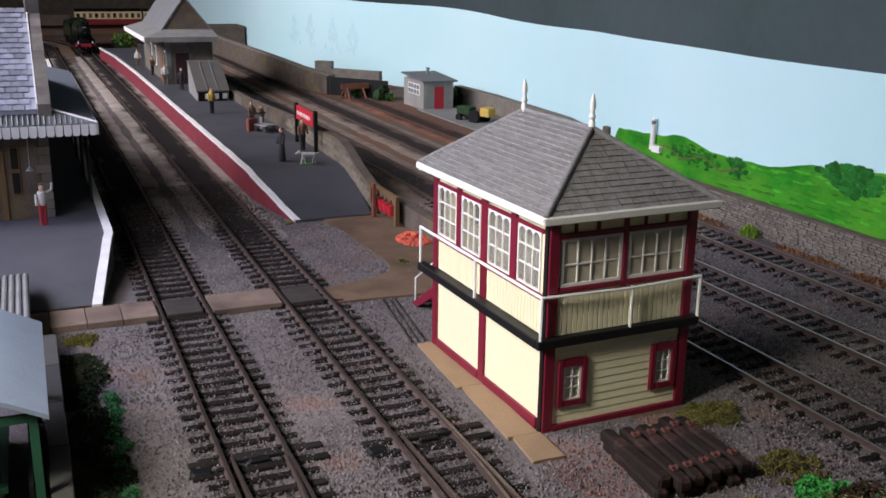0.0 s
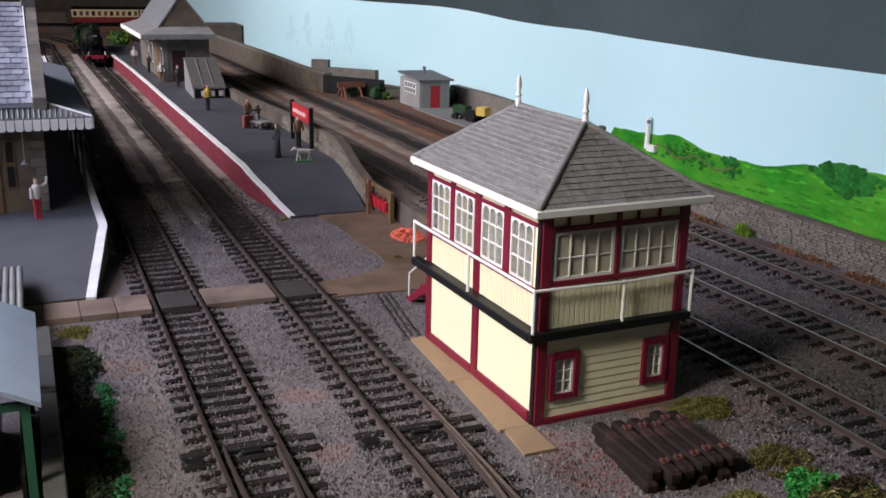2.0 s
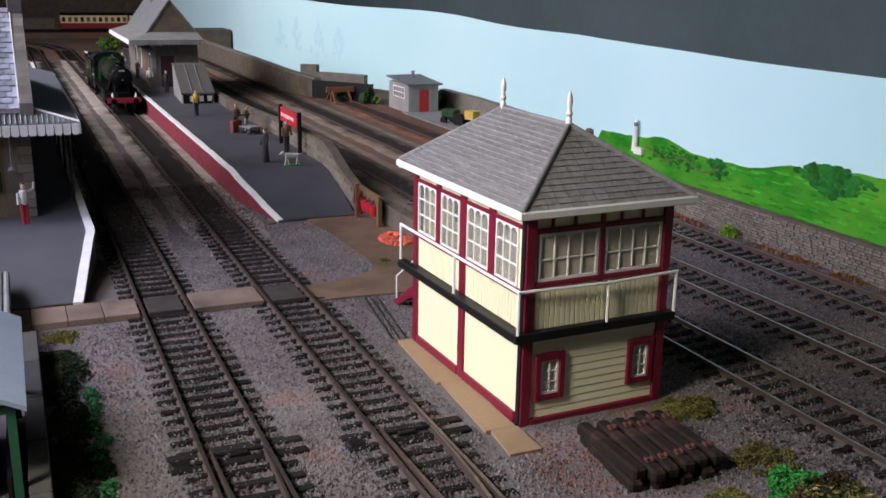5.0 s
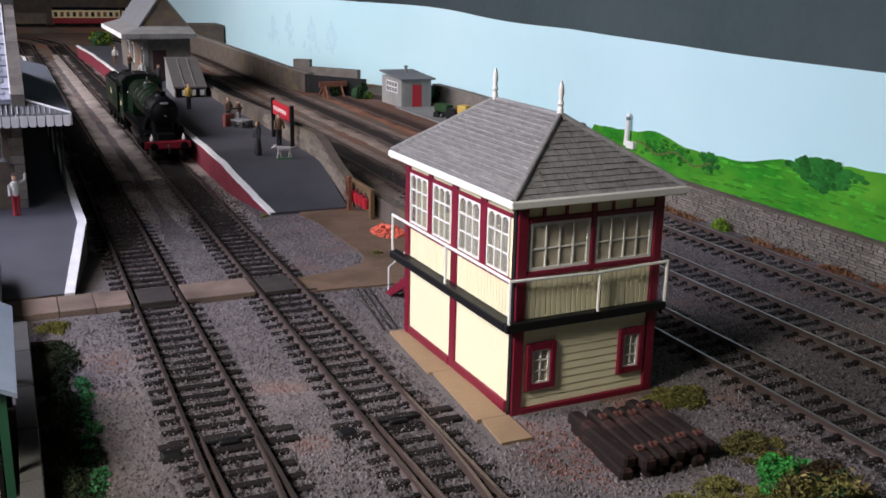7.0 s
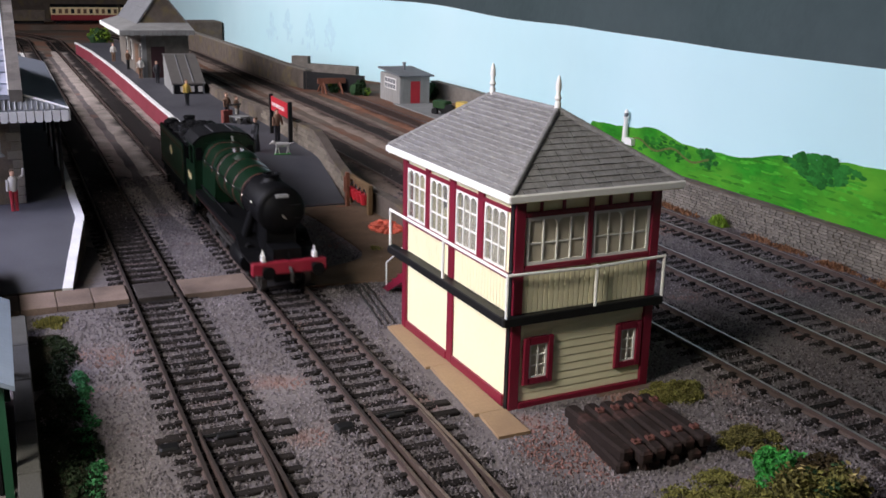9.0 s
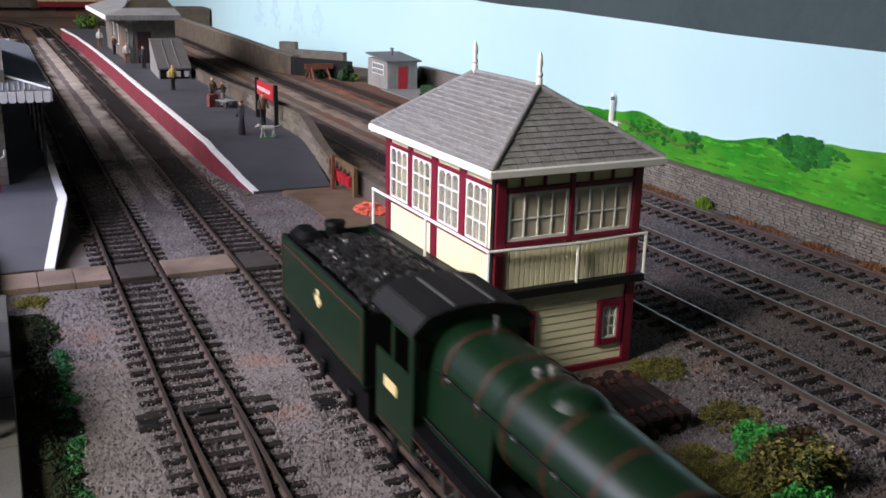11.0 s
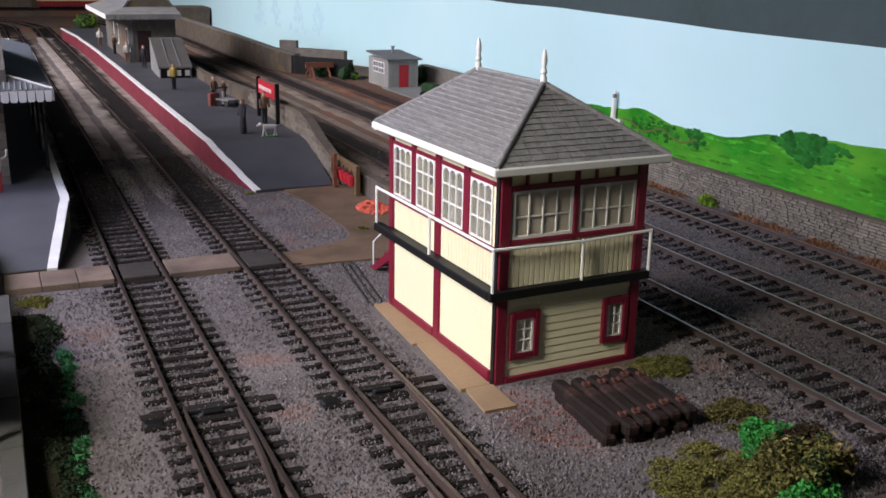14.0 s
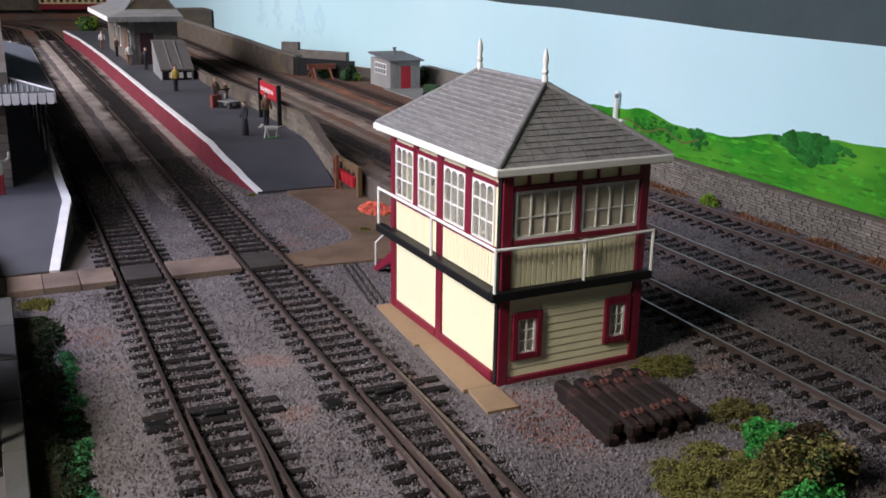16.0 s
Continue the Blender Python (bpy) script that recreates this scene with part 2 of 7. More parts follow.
M["rusty_bed"] = bed_mat("rusty_bed", (0.05, 0.03, 0.024), (0.2, 0.095, 0.06), 0.9)


# ---- building helpers: all lengths in cm ----
class Geo:
    """Gathers simple solids into one mesh."""

    def __init__(self):
        self.v, self.f = [], []

    def add(self, verts, faces):
        k = len(self.v)
        self.v += [tuple(p) for p in verts]
        self.f += [tuple(i + k for i in face) for face in faces]
        return self

    def box(self, x0, x1, y0, y1, z0, z1, b=0.0):
        """A block, its upright and top edges cut by b."""
        if b:
            loop = [(x0 + b, y0), (x1 - b, y0), (x1, y0 + b), (x1, y1 - b), (x1 - b, y1), (x0 + b, y1), (x0, y1 - b), (x0, y0 + b)]
            cx, cy = (x0 + x1) / 2, (y0 + y1) / 2
            kx, ky = 1 - 2 * b / (x1 - x0), 1 - 2 * b / (y1 - y0)
            top = [(cx + (x - cx) * kx, cy + (y - cy) * ky) for x, y in loop]
            v = [(x, y, z0) for x, y in loop] + [(x, y, z1 - b) for x, y in loop] + [(x, y, z1) for x, y in top]
            f = [tuple(range(7, -1, -1)), tuple(range(16, 24))]
            for r in (0, 8):
                f += [(r + i, r + (i + 1) % 8, r + 8 + (i + 1) % 8, r + 8 + i) for i in range(8)]
            return self.add(v, f)
        v = [(x, y, z) for z in (z0, z1) for x, y in ((x0, y0), (x1, y0), (x1, y1), (x0, y1))]
        return self.add(v, [(3, 2, 1, 0), (4, 5, 6, 7), (0, 1, 5, 4), (1, 2, 6, 5), (2, 3, 7, 6), (3, 0, 4, 7)])

    def prism(self, poly, z0, z1):
        """An upright prism over a plan, counter-clockwise."""
        n = len(poly)
        v = [(x, y, z0) for x, y in poly] + [(x, y, z1) for x, y in poly]
        return self.add(v, [tuple(range(n - 1, -1, -1)), tuple(range(n, 2 * n))] + [(i, (i + 1) % n, n + (i + 1) % n, n + i) for i in range(n)])

    def along(self, poly, y0, y1):
        """A prism along y over an (x, z) section, counter-clockwise seen from -y."""
        n = len(poly)
        v = [(x, y0, z) for x, z in poly] + [(x, y1, z) for x, z in poly]
        return self.add(v, [tuple(range(n)), tuple(range(2 * n - 1, n - 1, -1))] + [((i + 1) % n, i, n + i, n + (i + 1) % n) for i in range(n)])

    def across(self, poly, x0, x1):
        """A prism along x over a (y, z) section, counter-clockwise seen from +x."""
        n = len(poly)
        v = [(x0, y, z) for y, z in poly] + [(x1, y, z) for y, z in poly]
        return self.add(v, [tuple(range(n - 1, -1, -1)), tuple(range(n, 2 * n))] + [(i, (i + 1) % n, n + (i + 1) % n, n + i) for i in range(n)])

    def bar(self, p, q, r, n=8, r2=None):
        """A round bar from p to q."""
        p, q = Vector(p), Vector(q)
        d = (q - p).normalized()
        a = d.orthogonal().normalized()
        b = d.cross(a)
        r2 = r if r2 is None else r2
        v = [p + (a * math.cos(t) + b * math.sin(t)) * r for t in (math.tau * i / n for i in range(n))]
        v += [q + (a * math.cos(t) + b * math.sin(t)) * r2 for t in (math.tau * i / n for i in range(n))]
        return self.add(v, [tuple(range(n - 1, -1, -1)), tuple(range(n, 2 * n))] + [(i, (i + 1) % n, n + (i + 1) % n, n + i) for i in range(n)])

    def turned(self, x, y, profile, n=14):
        """A turned upright shape from (radius, z) pairs."""
        k = len(profile)
        v = [(x + r * math.cos(math.tau * i / n), y + r * math.sin(math.tau * i / n), z) for r, z in profile for i in range(n)]
        f = [(j * n + i, j * n + (i + 1) % n, (j + 1) * n + (i + 1) % n, (j + 1) * n + i) for j in range(k - 1) for i in range(n)]
        f += [tuple(range(n - 1, -1, -1)), tuple(range((k - 1) * n, k * n))]
        return self.add(v, f)

    def tube(self, profile, n=24, x=0.0, a0=0.0, a1=math.tau, flat=1.0):
        """A round body along y from (y, radius, centre z) rings."""
        closed = abs(a1 - a0 - math.tau) < 1e-6
        m = n if closed else n + 1
        v = [(x + r * math.cos(a0 + (a1 - a0) * i / n), y, z + flat * r * math.sin(a0 + (a1 - a0) * i / n)) for y, r, z in profile for i in range(m)]
        f = [(j * m + i, j * m + (i + 1) % m, (j + 1) * m + (i + 1) % m, (j + 1) * m + i) for j in range(len(profile) - 1) for i in range(m if closed else n)]
        f += [tuple(range(m - 1, -1, -1)), tuple(range((len(profile) - 1) * m, len(profile) * m))]
        return self.add(v, f)

    def ball(self, x, y, z, rx, ry=None, rz=None, n=8, jag=0.0, rnd=random):
        ry, rz = ry or rx, rz or rx
        rings = max(3, n // 2)
        v = [(x, y, z - rz)]
        for j in range(1, rings):
            p = math.pi * j / rings - math.pi / 2
            for i in range(n):
                t = math.tau * i / n
                k = 1 + rnd.uniform(-jag, jag)
                v.append((x + rx * k * math.cos(p) * math.cos(t), y + ry * k * math.cos(p) * math.sin(t), z + rz * k * math.sin(p)))
        v.append((x, y, z + rz))
        f = [(0, 1 + (i + 1) % n, 1 + i) for i in range(n)]
        for j in range(rings - 2):
            a = 1 + j * n
            f += [(a + i, a + (i + 1) % n, a + n + (i + 1) % n, a + n + i) for i in range(n)]
        a = 1 + (rings - 2) * n
        f += [(a + i, a + (i + 1) % n, len(v) - 1) for i in range(n)]
        return self.add(v, f)

    def quad(self, *p):
        return self.add(p, [tuple(range(len(p)))])

    def mesh(self, name, material, smooth=False):
        me = bpy.data.meshes.new(name)
        me.from_pydata([(x * CM, y * CM, z * CM) for x, y, z in self.v], [], self.f)
        me.materials.append(material)
        if smooth:
            me.polygons.foreach_set("use_smooth", [True] * len(me.polygons))
            me.set_sharp_from_angle(angle=radians(38))
        me.update()
        return me


def thing(name, x=0, y=0, z=0, rz=0, label="", category="", group="", kind=""):
    ob = new(name)
    ob.empty_display_size = 0.01
    ob.matrix_basis = pose(x * CM, y * CM, z * CM, 0, 0, rz)
    return tagged(ob, label, category, group, kind)


def part(name, geo, material, parent, label="", smooth=False):
    ob = new(name, geo if isinstance(geo, bpy.types.Mesh) else geo.mesh(name, material, smooth))
    ob.parent = parent
    return tagged(ob, label)


def piece(name, mesh, parent, m):
    ob = new(name, mesh)
    ob.parent = parent
    ob.matrix_basis = m
    return ob


def at(x, y, z, rx=0, ry=0, rz=0):
    return pose(x * CM, y * CM, z * CM, rx, ry, rz)


def single(name, geo, material, label="", category="", group="", kind="", smooth=False, x=0, y=0, z=0, rz=0):
    ob = new(name, geo.mesh(name, material, smooth))
    ob.matrix_basis = pose(x * CM, y * CM, z * CM, 0, 0, rz)
    return tagged(ob, label, category, group, kind)


def loft(rows):
    """A sheet through rows of points."""
    g = Geo()
    n = len(rows[0])
    g.add([p for r in rows for p in r], [(j * n + i, j * n + i + 1, (j + 1) * n + i + 1, (j + 1) * n + i) for j in range(len(rows) - 1) for i in range(n - 1)])
    return g


# ---- the room and the baseboard ----
room_in = (-210, 110, -150, 300, -90, 170)


def build_room():
    x0, x1, y0, y1, z0, z1 = room_in
    single("floor", Geo().box(x0 - 10, x1 + 10, y0 - 10, y1 + 10, z0 - 10, z0), M["floor"], "brown floor of the room under the layout", "floor", kind="structure")
    single("ceiling", Geo().box(x0 - 10, x1 + 10, y0 - 10, y1 + 10, z1, z1 + 10), M["ceiling"], "plain pale ceiling of the room", "ceiling", kind="structure")
    single("wall_west", Geo().box(x0 - 10, x0, y0, y1, z0, z1), M["room"], "blue-grey painted wall of the room", "wall", kind="structure")
    single("wall_east", Geo().box(x1, x1 + 10, y0, y1, z0, z1), M["room"], "blue-grey painted wall of the room", "wall", kind="structure")
    single("wall_south", Geo().box(x0 - 10, x1 + 10, y0 - 10, y0, z0, z1), M["room"], "blue-grey painted wall of the room", "wall", kind="structure")
    single("wall_north", Geo().box(x0 - 10, x1 + 10, y1, y1 + 10, z0, z1), M["room"], "blue-grey painted wall of the room", "wall", kind="structure")
    # the wall panel close behind the painted sheet
    single("wall_panel", Geo().box(46, 50, -60, 240, -12, 62), M["room"], "dark blue-grey wall behind the painted sky sheet", "wall", kind="structure")


TRACK1, TRACK2, TRACK3, TRACK4, TRACK5 = -8.1, -3.38, 8.9, 13.8, 18.45
RAIL_Z = 0.32


def bend(y, x, y0=146.0, radius=56.0):
    """The plan of a track: straight to y0, then an arc to the left. y runs along the track."""
    x -= 0.0105 * max(0.0, min(y, y0) - 48.0)
    if y <= y0:
        return x, y, 0.6 if y > 48 else 0.0
    a = min((y - y0) / radius, 1.35)
    r = radius + x
    rest = max(0.0, (y - y0) - 1.35 * radius)
    return x - r * (1 - math.cos(a)) - rest * math.sin(a), y0 + r * math.sin(a) + rest * math.cos(a), math.degrees(a)


def build_ground():
    xs = [-60 + 1.25 * i for i in range(86)]
    ys = [-45 + 1.25 * i for i in range(225)]
    top = loft([[(x, y, 0.015 + 0.04 * noise.noise((x * 0.35, y * 0.35, 0)) + 0.03 * noise.noise((x * 1.3, y * 1.3, 5))) for x in xs] for y in ys])
    single("ground", top, M["ballast"], "grey ballast and dark earth covering the model baseboard", "ground", kind="structure", smooth=True)
    single("baseboard", Geo().box(-60, 46, -45, 235, -6, -0.25), M["timber"], "timber baseboard under the model railway", "baseboard", kind="structure")
    # brown earth yard beyond the platforms
    yard = loft([[(x, y, 0.075 + 0.05 * noise.noise((x * 0.4, y * 0.4, 2)) - 0.14 * max(0, 1 - (y - 27) / 10) * (1 if y < 37 else 0)) for x in (6.6 + 1.0 * i for i in range(26))] for y in (27 + 1.6 * j for j in range(90))])
    single("yard_earth", yard, M["earth"], "rust-brown earth between the sidings", "ground", kind="structure", smooth=True)
    far = loft([[(x, y, 0.06 + 0.06 * noise.noise((x * 0.3, y * 0.3, 4))) for x in (-58 + 2.4 * i for i in range(27))] for y in (122 + 2.2 * j for j in range(50))])
    single("far_earth", far, M["earth"], "brown earth at the end of the layout", "ground", kind="structure", smooth=True)


def bed_height(y, y0, rise=12.0):
    """How far the trackbed has filled up to the sleeper tops, y along the track."""
    return -0.1 + 0.2 * max(0.0, min(1.0, (y - y0) / rise))


def build_bed(c, y0, y1, material, half=2.4):
    """Gravel packed level with the sleepers of a track."""
    rnd = random.Random(int(c * 7))
    rows = []
    n = int((y1 - y0) / 1.2)
    for j in range(n + 1):
        y = y0 + (y1 - y0) * j / n
        row = []
        for i in range(17):
            o = -half + 2 * half * i / 16
            px, py, a = bend(y, c + o)
            top = bed_height(y, y0) + (0.05 if c > 5 else 0.0) * min(1.0, (y - y0) / 12) - 0.16 * max(0.0, abs(o) - half * 0.72) / (half * 0.28)
            row.append((px - c, py, top + 0.025 * noise.noise((px * 1.3, py * 1.3, 8)) + rnd.uniform(-0.006, 0.006)))
        rows.append(row)
    ob = single("trackbed", loft(rows), M[material], "sooty gravel packed between the rails and sleepers", "trackbed", kind="structure", smooth=True)
    ob.location.x = c * CM


def sleeper_geo():
    g = Geo().box(-1.5, 1.5, -0.13, 0.13, -0.06, 0.09, 0.025)
    for s in (-1, 1):
        g.box(s * 0.87 - 0.2, s * 0.87 + 0.2, -0.09, 0.09, 0.09, 0.15)
    return g


def rail_geo(x, y0, y1, step=3.0, curved=True):
    head, side = Geo(), Geo()
    n = max(2, int((y1 - y0) / step))
    if not curved:
        n = 2
    ring = []
    for i in range(n + 1):
        y = y0 + (y1 - y0) * i / n
        cx, cy, a = bend(y, x) if curved else (x, y, 0)
        c, s = math.cos(radians(a)), math.sin(radians(a))
        ring.append([(cx + o * c, cy + o * s, z) for o, z in ((-0.085, 0.09), (0.085, 0.09), (0.03, 0.15), (0.03, 0.255), (0.05, 0.27), (0.05, 0.305), (-0.05, 0.305), (-0.05, 0.27), (-0.03, 0.255), (-0.03, 0.15))])
    m = 10
    for g, keep in ((side, (0, 1, 2, 3, 4, 6, 7, 8, 9)), (head, (5,))):
        for i in range(n):
            for k in keep:
                g.quad(ring[i][k], ring[i][(k + 1) % m], ring[i + 1][(k + 1) % m], ring[i + 1][k])
    side.quad(*reversed(ring[0]))
    side.quad(*ring[-1])
    return side, head


SLEEPER = None


def build_track(x, y0, y1, label, near=(-9, 60), pitch=0.72, bright=400.0):
    global SLEEPER
    if SLEEPER is None:
        SLEEPER = sleeper_geo().mesh("sleeper", M["sleeper"])
    t = thing("railway_track", x, (y0 + y1) / 2, 0, 0, label, "railway track", "model railway tracks")
    inv = at(-x, -(y0 + y1) / 2, 0)
    for s in (-0.86, 0.86):
        r = part("rail", rail_geo(x + s, y0, y1)[0], M["rail"], t)
        r.matrix_basis = inv
        part("rail_head", rail_geo(x + s, y0, min(y1, bright))[1], M["railtop"], r, "worn bright rail top")
        if bright < y1:
            part("rail_head", rail_geo(x + s, bright, y1)[1], M["rail"], r, "dull rusty rail top")
    rnd = random.Random(int(x * 10))
    rest = Geo()
    base = sleeper_geo()
    y = y0 + 0.4
    while y < y1:
        cx, cy, a = bend(y, x)
        if near[0] <= y <= near[1]:
            piece("sleeper", SLEEPER, t, inv @ at(cx + rnd.uniform(-0.03, 0.03), cy, rnd.uniform(-0.01, 0.01), 0, 0, a + rnd.uniform(-1, 1)))
        else:
            c, s = math.cos(radians(a)), math.sin(radians(a))
            rest.add([(cx + px * c - py * s, cy + px * s + py * c, pz) for px, py, pz in base.v], base.f)
        y += pitch
    if rest.v:
        o = part("sleeper_run", rest, M["sleeper"], t)
        o.matrix_basis = inv
        o["kind"] = "stuff"
    return t


def build_tracks():
    build_track(TRACK1, -16, 215, "straight model track with rusty rails on dark sleepers", (-9, 45))
    build_track(TRACK2, -16, 215, "straight model track with rusty rails beside the signal box", (-9, 45))
    build_track(TRACK3, -16, 165, "siding track with bright rails behind the signal box", (-9, 30), bright=24)
    build_track(TRACK4, -12, 165, "siding track with bright rails on dark sleepers", (-6, 30), bright=24)
    build_track(TRACK5, -8, 74, "rusty siding track beside the stone wall", (-4, 30), bright=24)
    build_bed(TRACK1, 15.4, 130, "sooty_bed")
    build_bed(TRACK2, 15.4, 130, "sooty_bed")
    build_bed(TRACK3, 19, 150, "yard_bed")
    build_bed(TRACK4, 21, 150, "yard_bed")
    build_bed(TRACK5, 23, 73, "rusty_bed", 2.0)


def build_chips():
    """Loose ballast stones, thick near the signal box."""
    rnd = np.random.RandomState(5)
    n = 165000
    x = rnd.uniform(-12.6, 21, n)
    y = -9 + 46 * rnd.rand(n) ** 1.5
    size = rnd.uniform(0.022, 0.05, n) * (1 + 0.5 * (rnd.rand(n) > 0.93))
    keep = ~((x > -0.3) & (x < 5.2) & (y > -0.2) & (y < 7.9))
    keep &= ~((x < -9.6) & (y > 15.2))
    keep &= ~((x > -0.6) & (x < 4.6) & (y > 26.0))
    keep &= ~((x > -1.25) & (x < -0.05) & (y > -1.7) & (y < 7.6))
    keep &= ~((y > 13.1) & (y < 15.2) & (x < -2.3))
    for c in (TRACK1, TRACK2, TRACK3, TRACK4, TRACK5):
        keep &= ~(np.abs(np.abs(x - c) - 0.86) < 0.1)
    x, y, size = x[keep], y[keep], size[keep]
    n = len(x)
    z = np.array([0.015 + 0.04 * noise.noise((a * 0.35, b * 0.35, 0)) for a, b in zip(x, y)])
    for c in (TRACK1, TRACK2, TRACK3, TRACK4, TRACK5):
        z[np.abs(x - c) < 1.55] += 0.04
    for c, y0 in ((TRACK1, 15.4), (TRACK2, 15.4), (TRACK3, 19), (TRACK4, 21), (TRACK5, 23)):
        fill = -0.1 + 0.2 * np.clip((y - y0) / 12, 0, 1) - 0.16 * np.clip(np.abs(x - c) / 2.4 - 0.72, 0, 1) / 0.28
        z = np.where((np.abs(x - c) < 2.4) & (y > y0), np.maximum(z, fill), z)
    base = np.array([(1, 0, -0.5), (0, 1, -0.5), (-1, 0, -0.5), (0, -1, -0.5), (0, 0, 0.9)], float)
    v = base[None] * size[:, None, None] * rnd.uniform(0.65, 1.3, (n, 5, 1))
    a = rnd.uniform(0, 6.28, n)
    c, s = np.cos(a), np.sin(a)
    tip = rnd.uniform(-0.5, 0.5, (n, 1)) * size[:, None]
    v = np.stack([v[..., 0] * c[:, None] - v[..., 1] * s[:, None] + (base[:, 2] > 0) * tip, v[..., 0] * s[:, None] + v[..., 1] * c[:, None] - (base[:, 2] > 0) * tip[::-1], v[..., 2]], -1)
    v += np.stack([x, y, z + size * 0.55], -1)[:, None]
    tri = np.array([(0, 1, 4), (1, 2, 4), (2, 3, 4), (3, 0, 4)])
    f = (tri[None] + 5 * np.arange(n)[:, None, None]).reshape(-1, 3)
    me = bpy.data.meshes.new("ballast_stones")
    me.from_pydata((v.reshape(-1, 3) * CM).tolist(), [], f.tolist())
    me.materials.append(M["stone_chip"])
    me.materials.append(M["rusty_chip"])
    me.materials.append(M["sooty_dimmed_chip"])
    # a patch of rusty gravel spilt beside the old sleepers
    odds = np.clip(1.3 - ((x - 0.45) / 1.5) ** 2 - ((y + 2.7) / 1.9) ** 2, 0, 0.85)
    kind = (rnd.rand(n) < odds).astype(np.int32)
    # near right: dull earth, and the lamp's fall-off put in as dark chips
    dull = np.clip((x - 4.8) / 1.5, 0, 1) * np.clip((1.0 - y) / 5, 0, 1) * 0.5
    kind[rnd.rand(n) < dull] = 2
    # soot and oil between the rails
    blot = np.array([noise.noise((a * 0.5, b * 0.12, 5)) for a, b in zip(x, y)])
    for c, much in ((TRACK1, 1.0), (TRACK2, 1.0), (TRACK3, 0.45), (TRACK4, 0.2), (TRACK5, 0.2)):
        kind[rnd.rand(n) < much * np.clip((2.1 - 1.3 * np.abs(x - c) + 0.9 * blot) * np.clip(0.1 + (y - 8) / 12, 0.3, 1), 0, 0.96)] = 2
    me.polygons.foreach_set("material_index", np.repeat(kind, 4))
    tagged(new("ballast_stones", me), "loose grey and pinkish ballast stones between the tracks", "ballast", kind="stuff")


# ---- platforms ----
PLATFORM = 1.62


def between(y, keys):
    """A value that runs straight between (y, value) keys."""
    if y <= keys[0][0]:
        return keys[0][1]
    for (a, u), (b, v) in zip(keys, keys[1:]):
        if y <= b:
            return u + (v - u) * (y - a) / (b - a)
    return keys[-1][1]


def solid_run(ys, section):
    """A solid along y; section(y) gives its corners, counter-clockwise seen from -y."""
    g = Geo()
    rings = [[(x, y, z) for x, z in section(y)] for y in ys]
    n = len(rings[0])
    for a, b in zip(rings, rings[1:]):
        for i in range(n):
            g.quad(a[(i + 1) % n], a[i], b[i], b[(i + 1) % n])
    g.quad(*rings[0])
    g.quad(*reversed(rings[-1]))
    return g


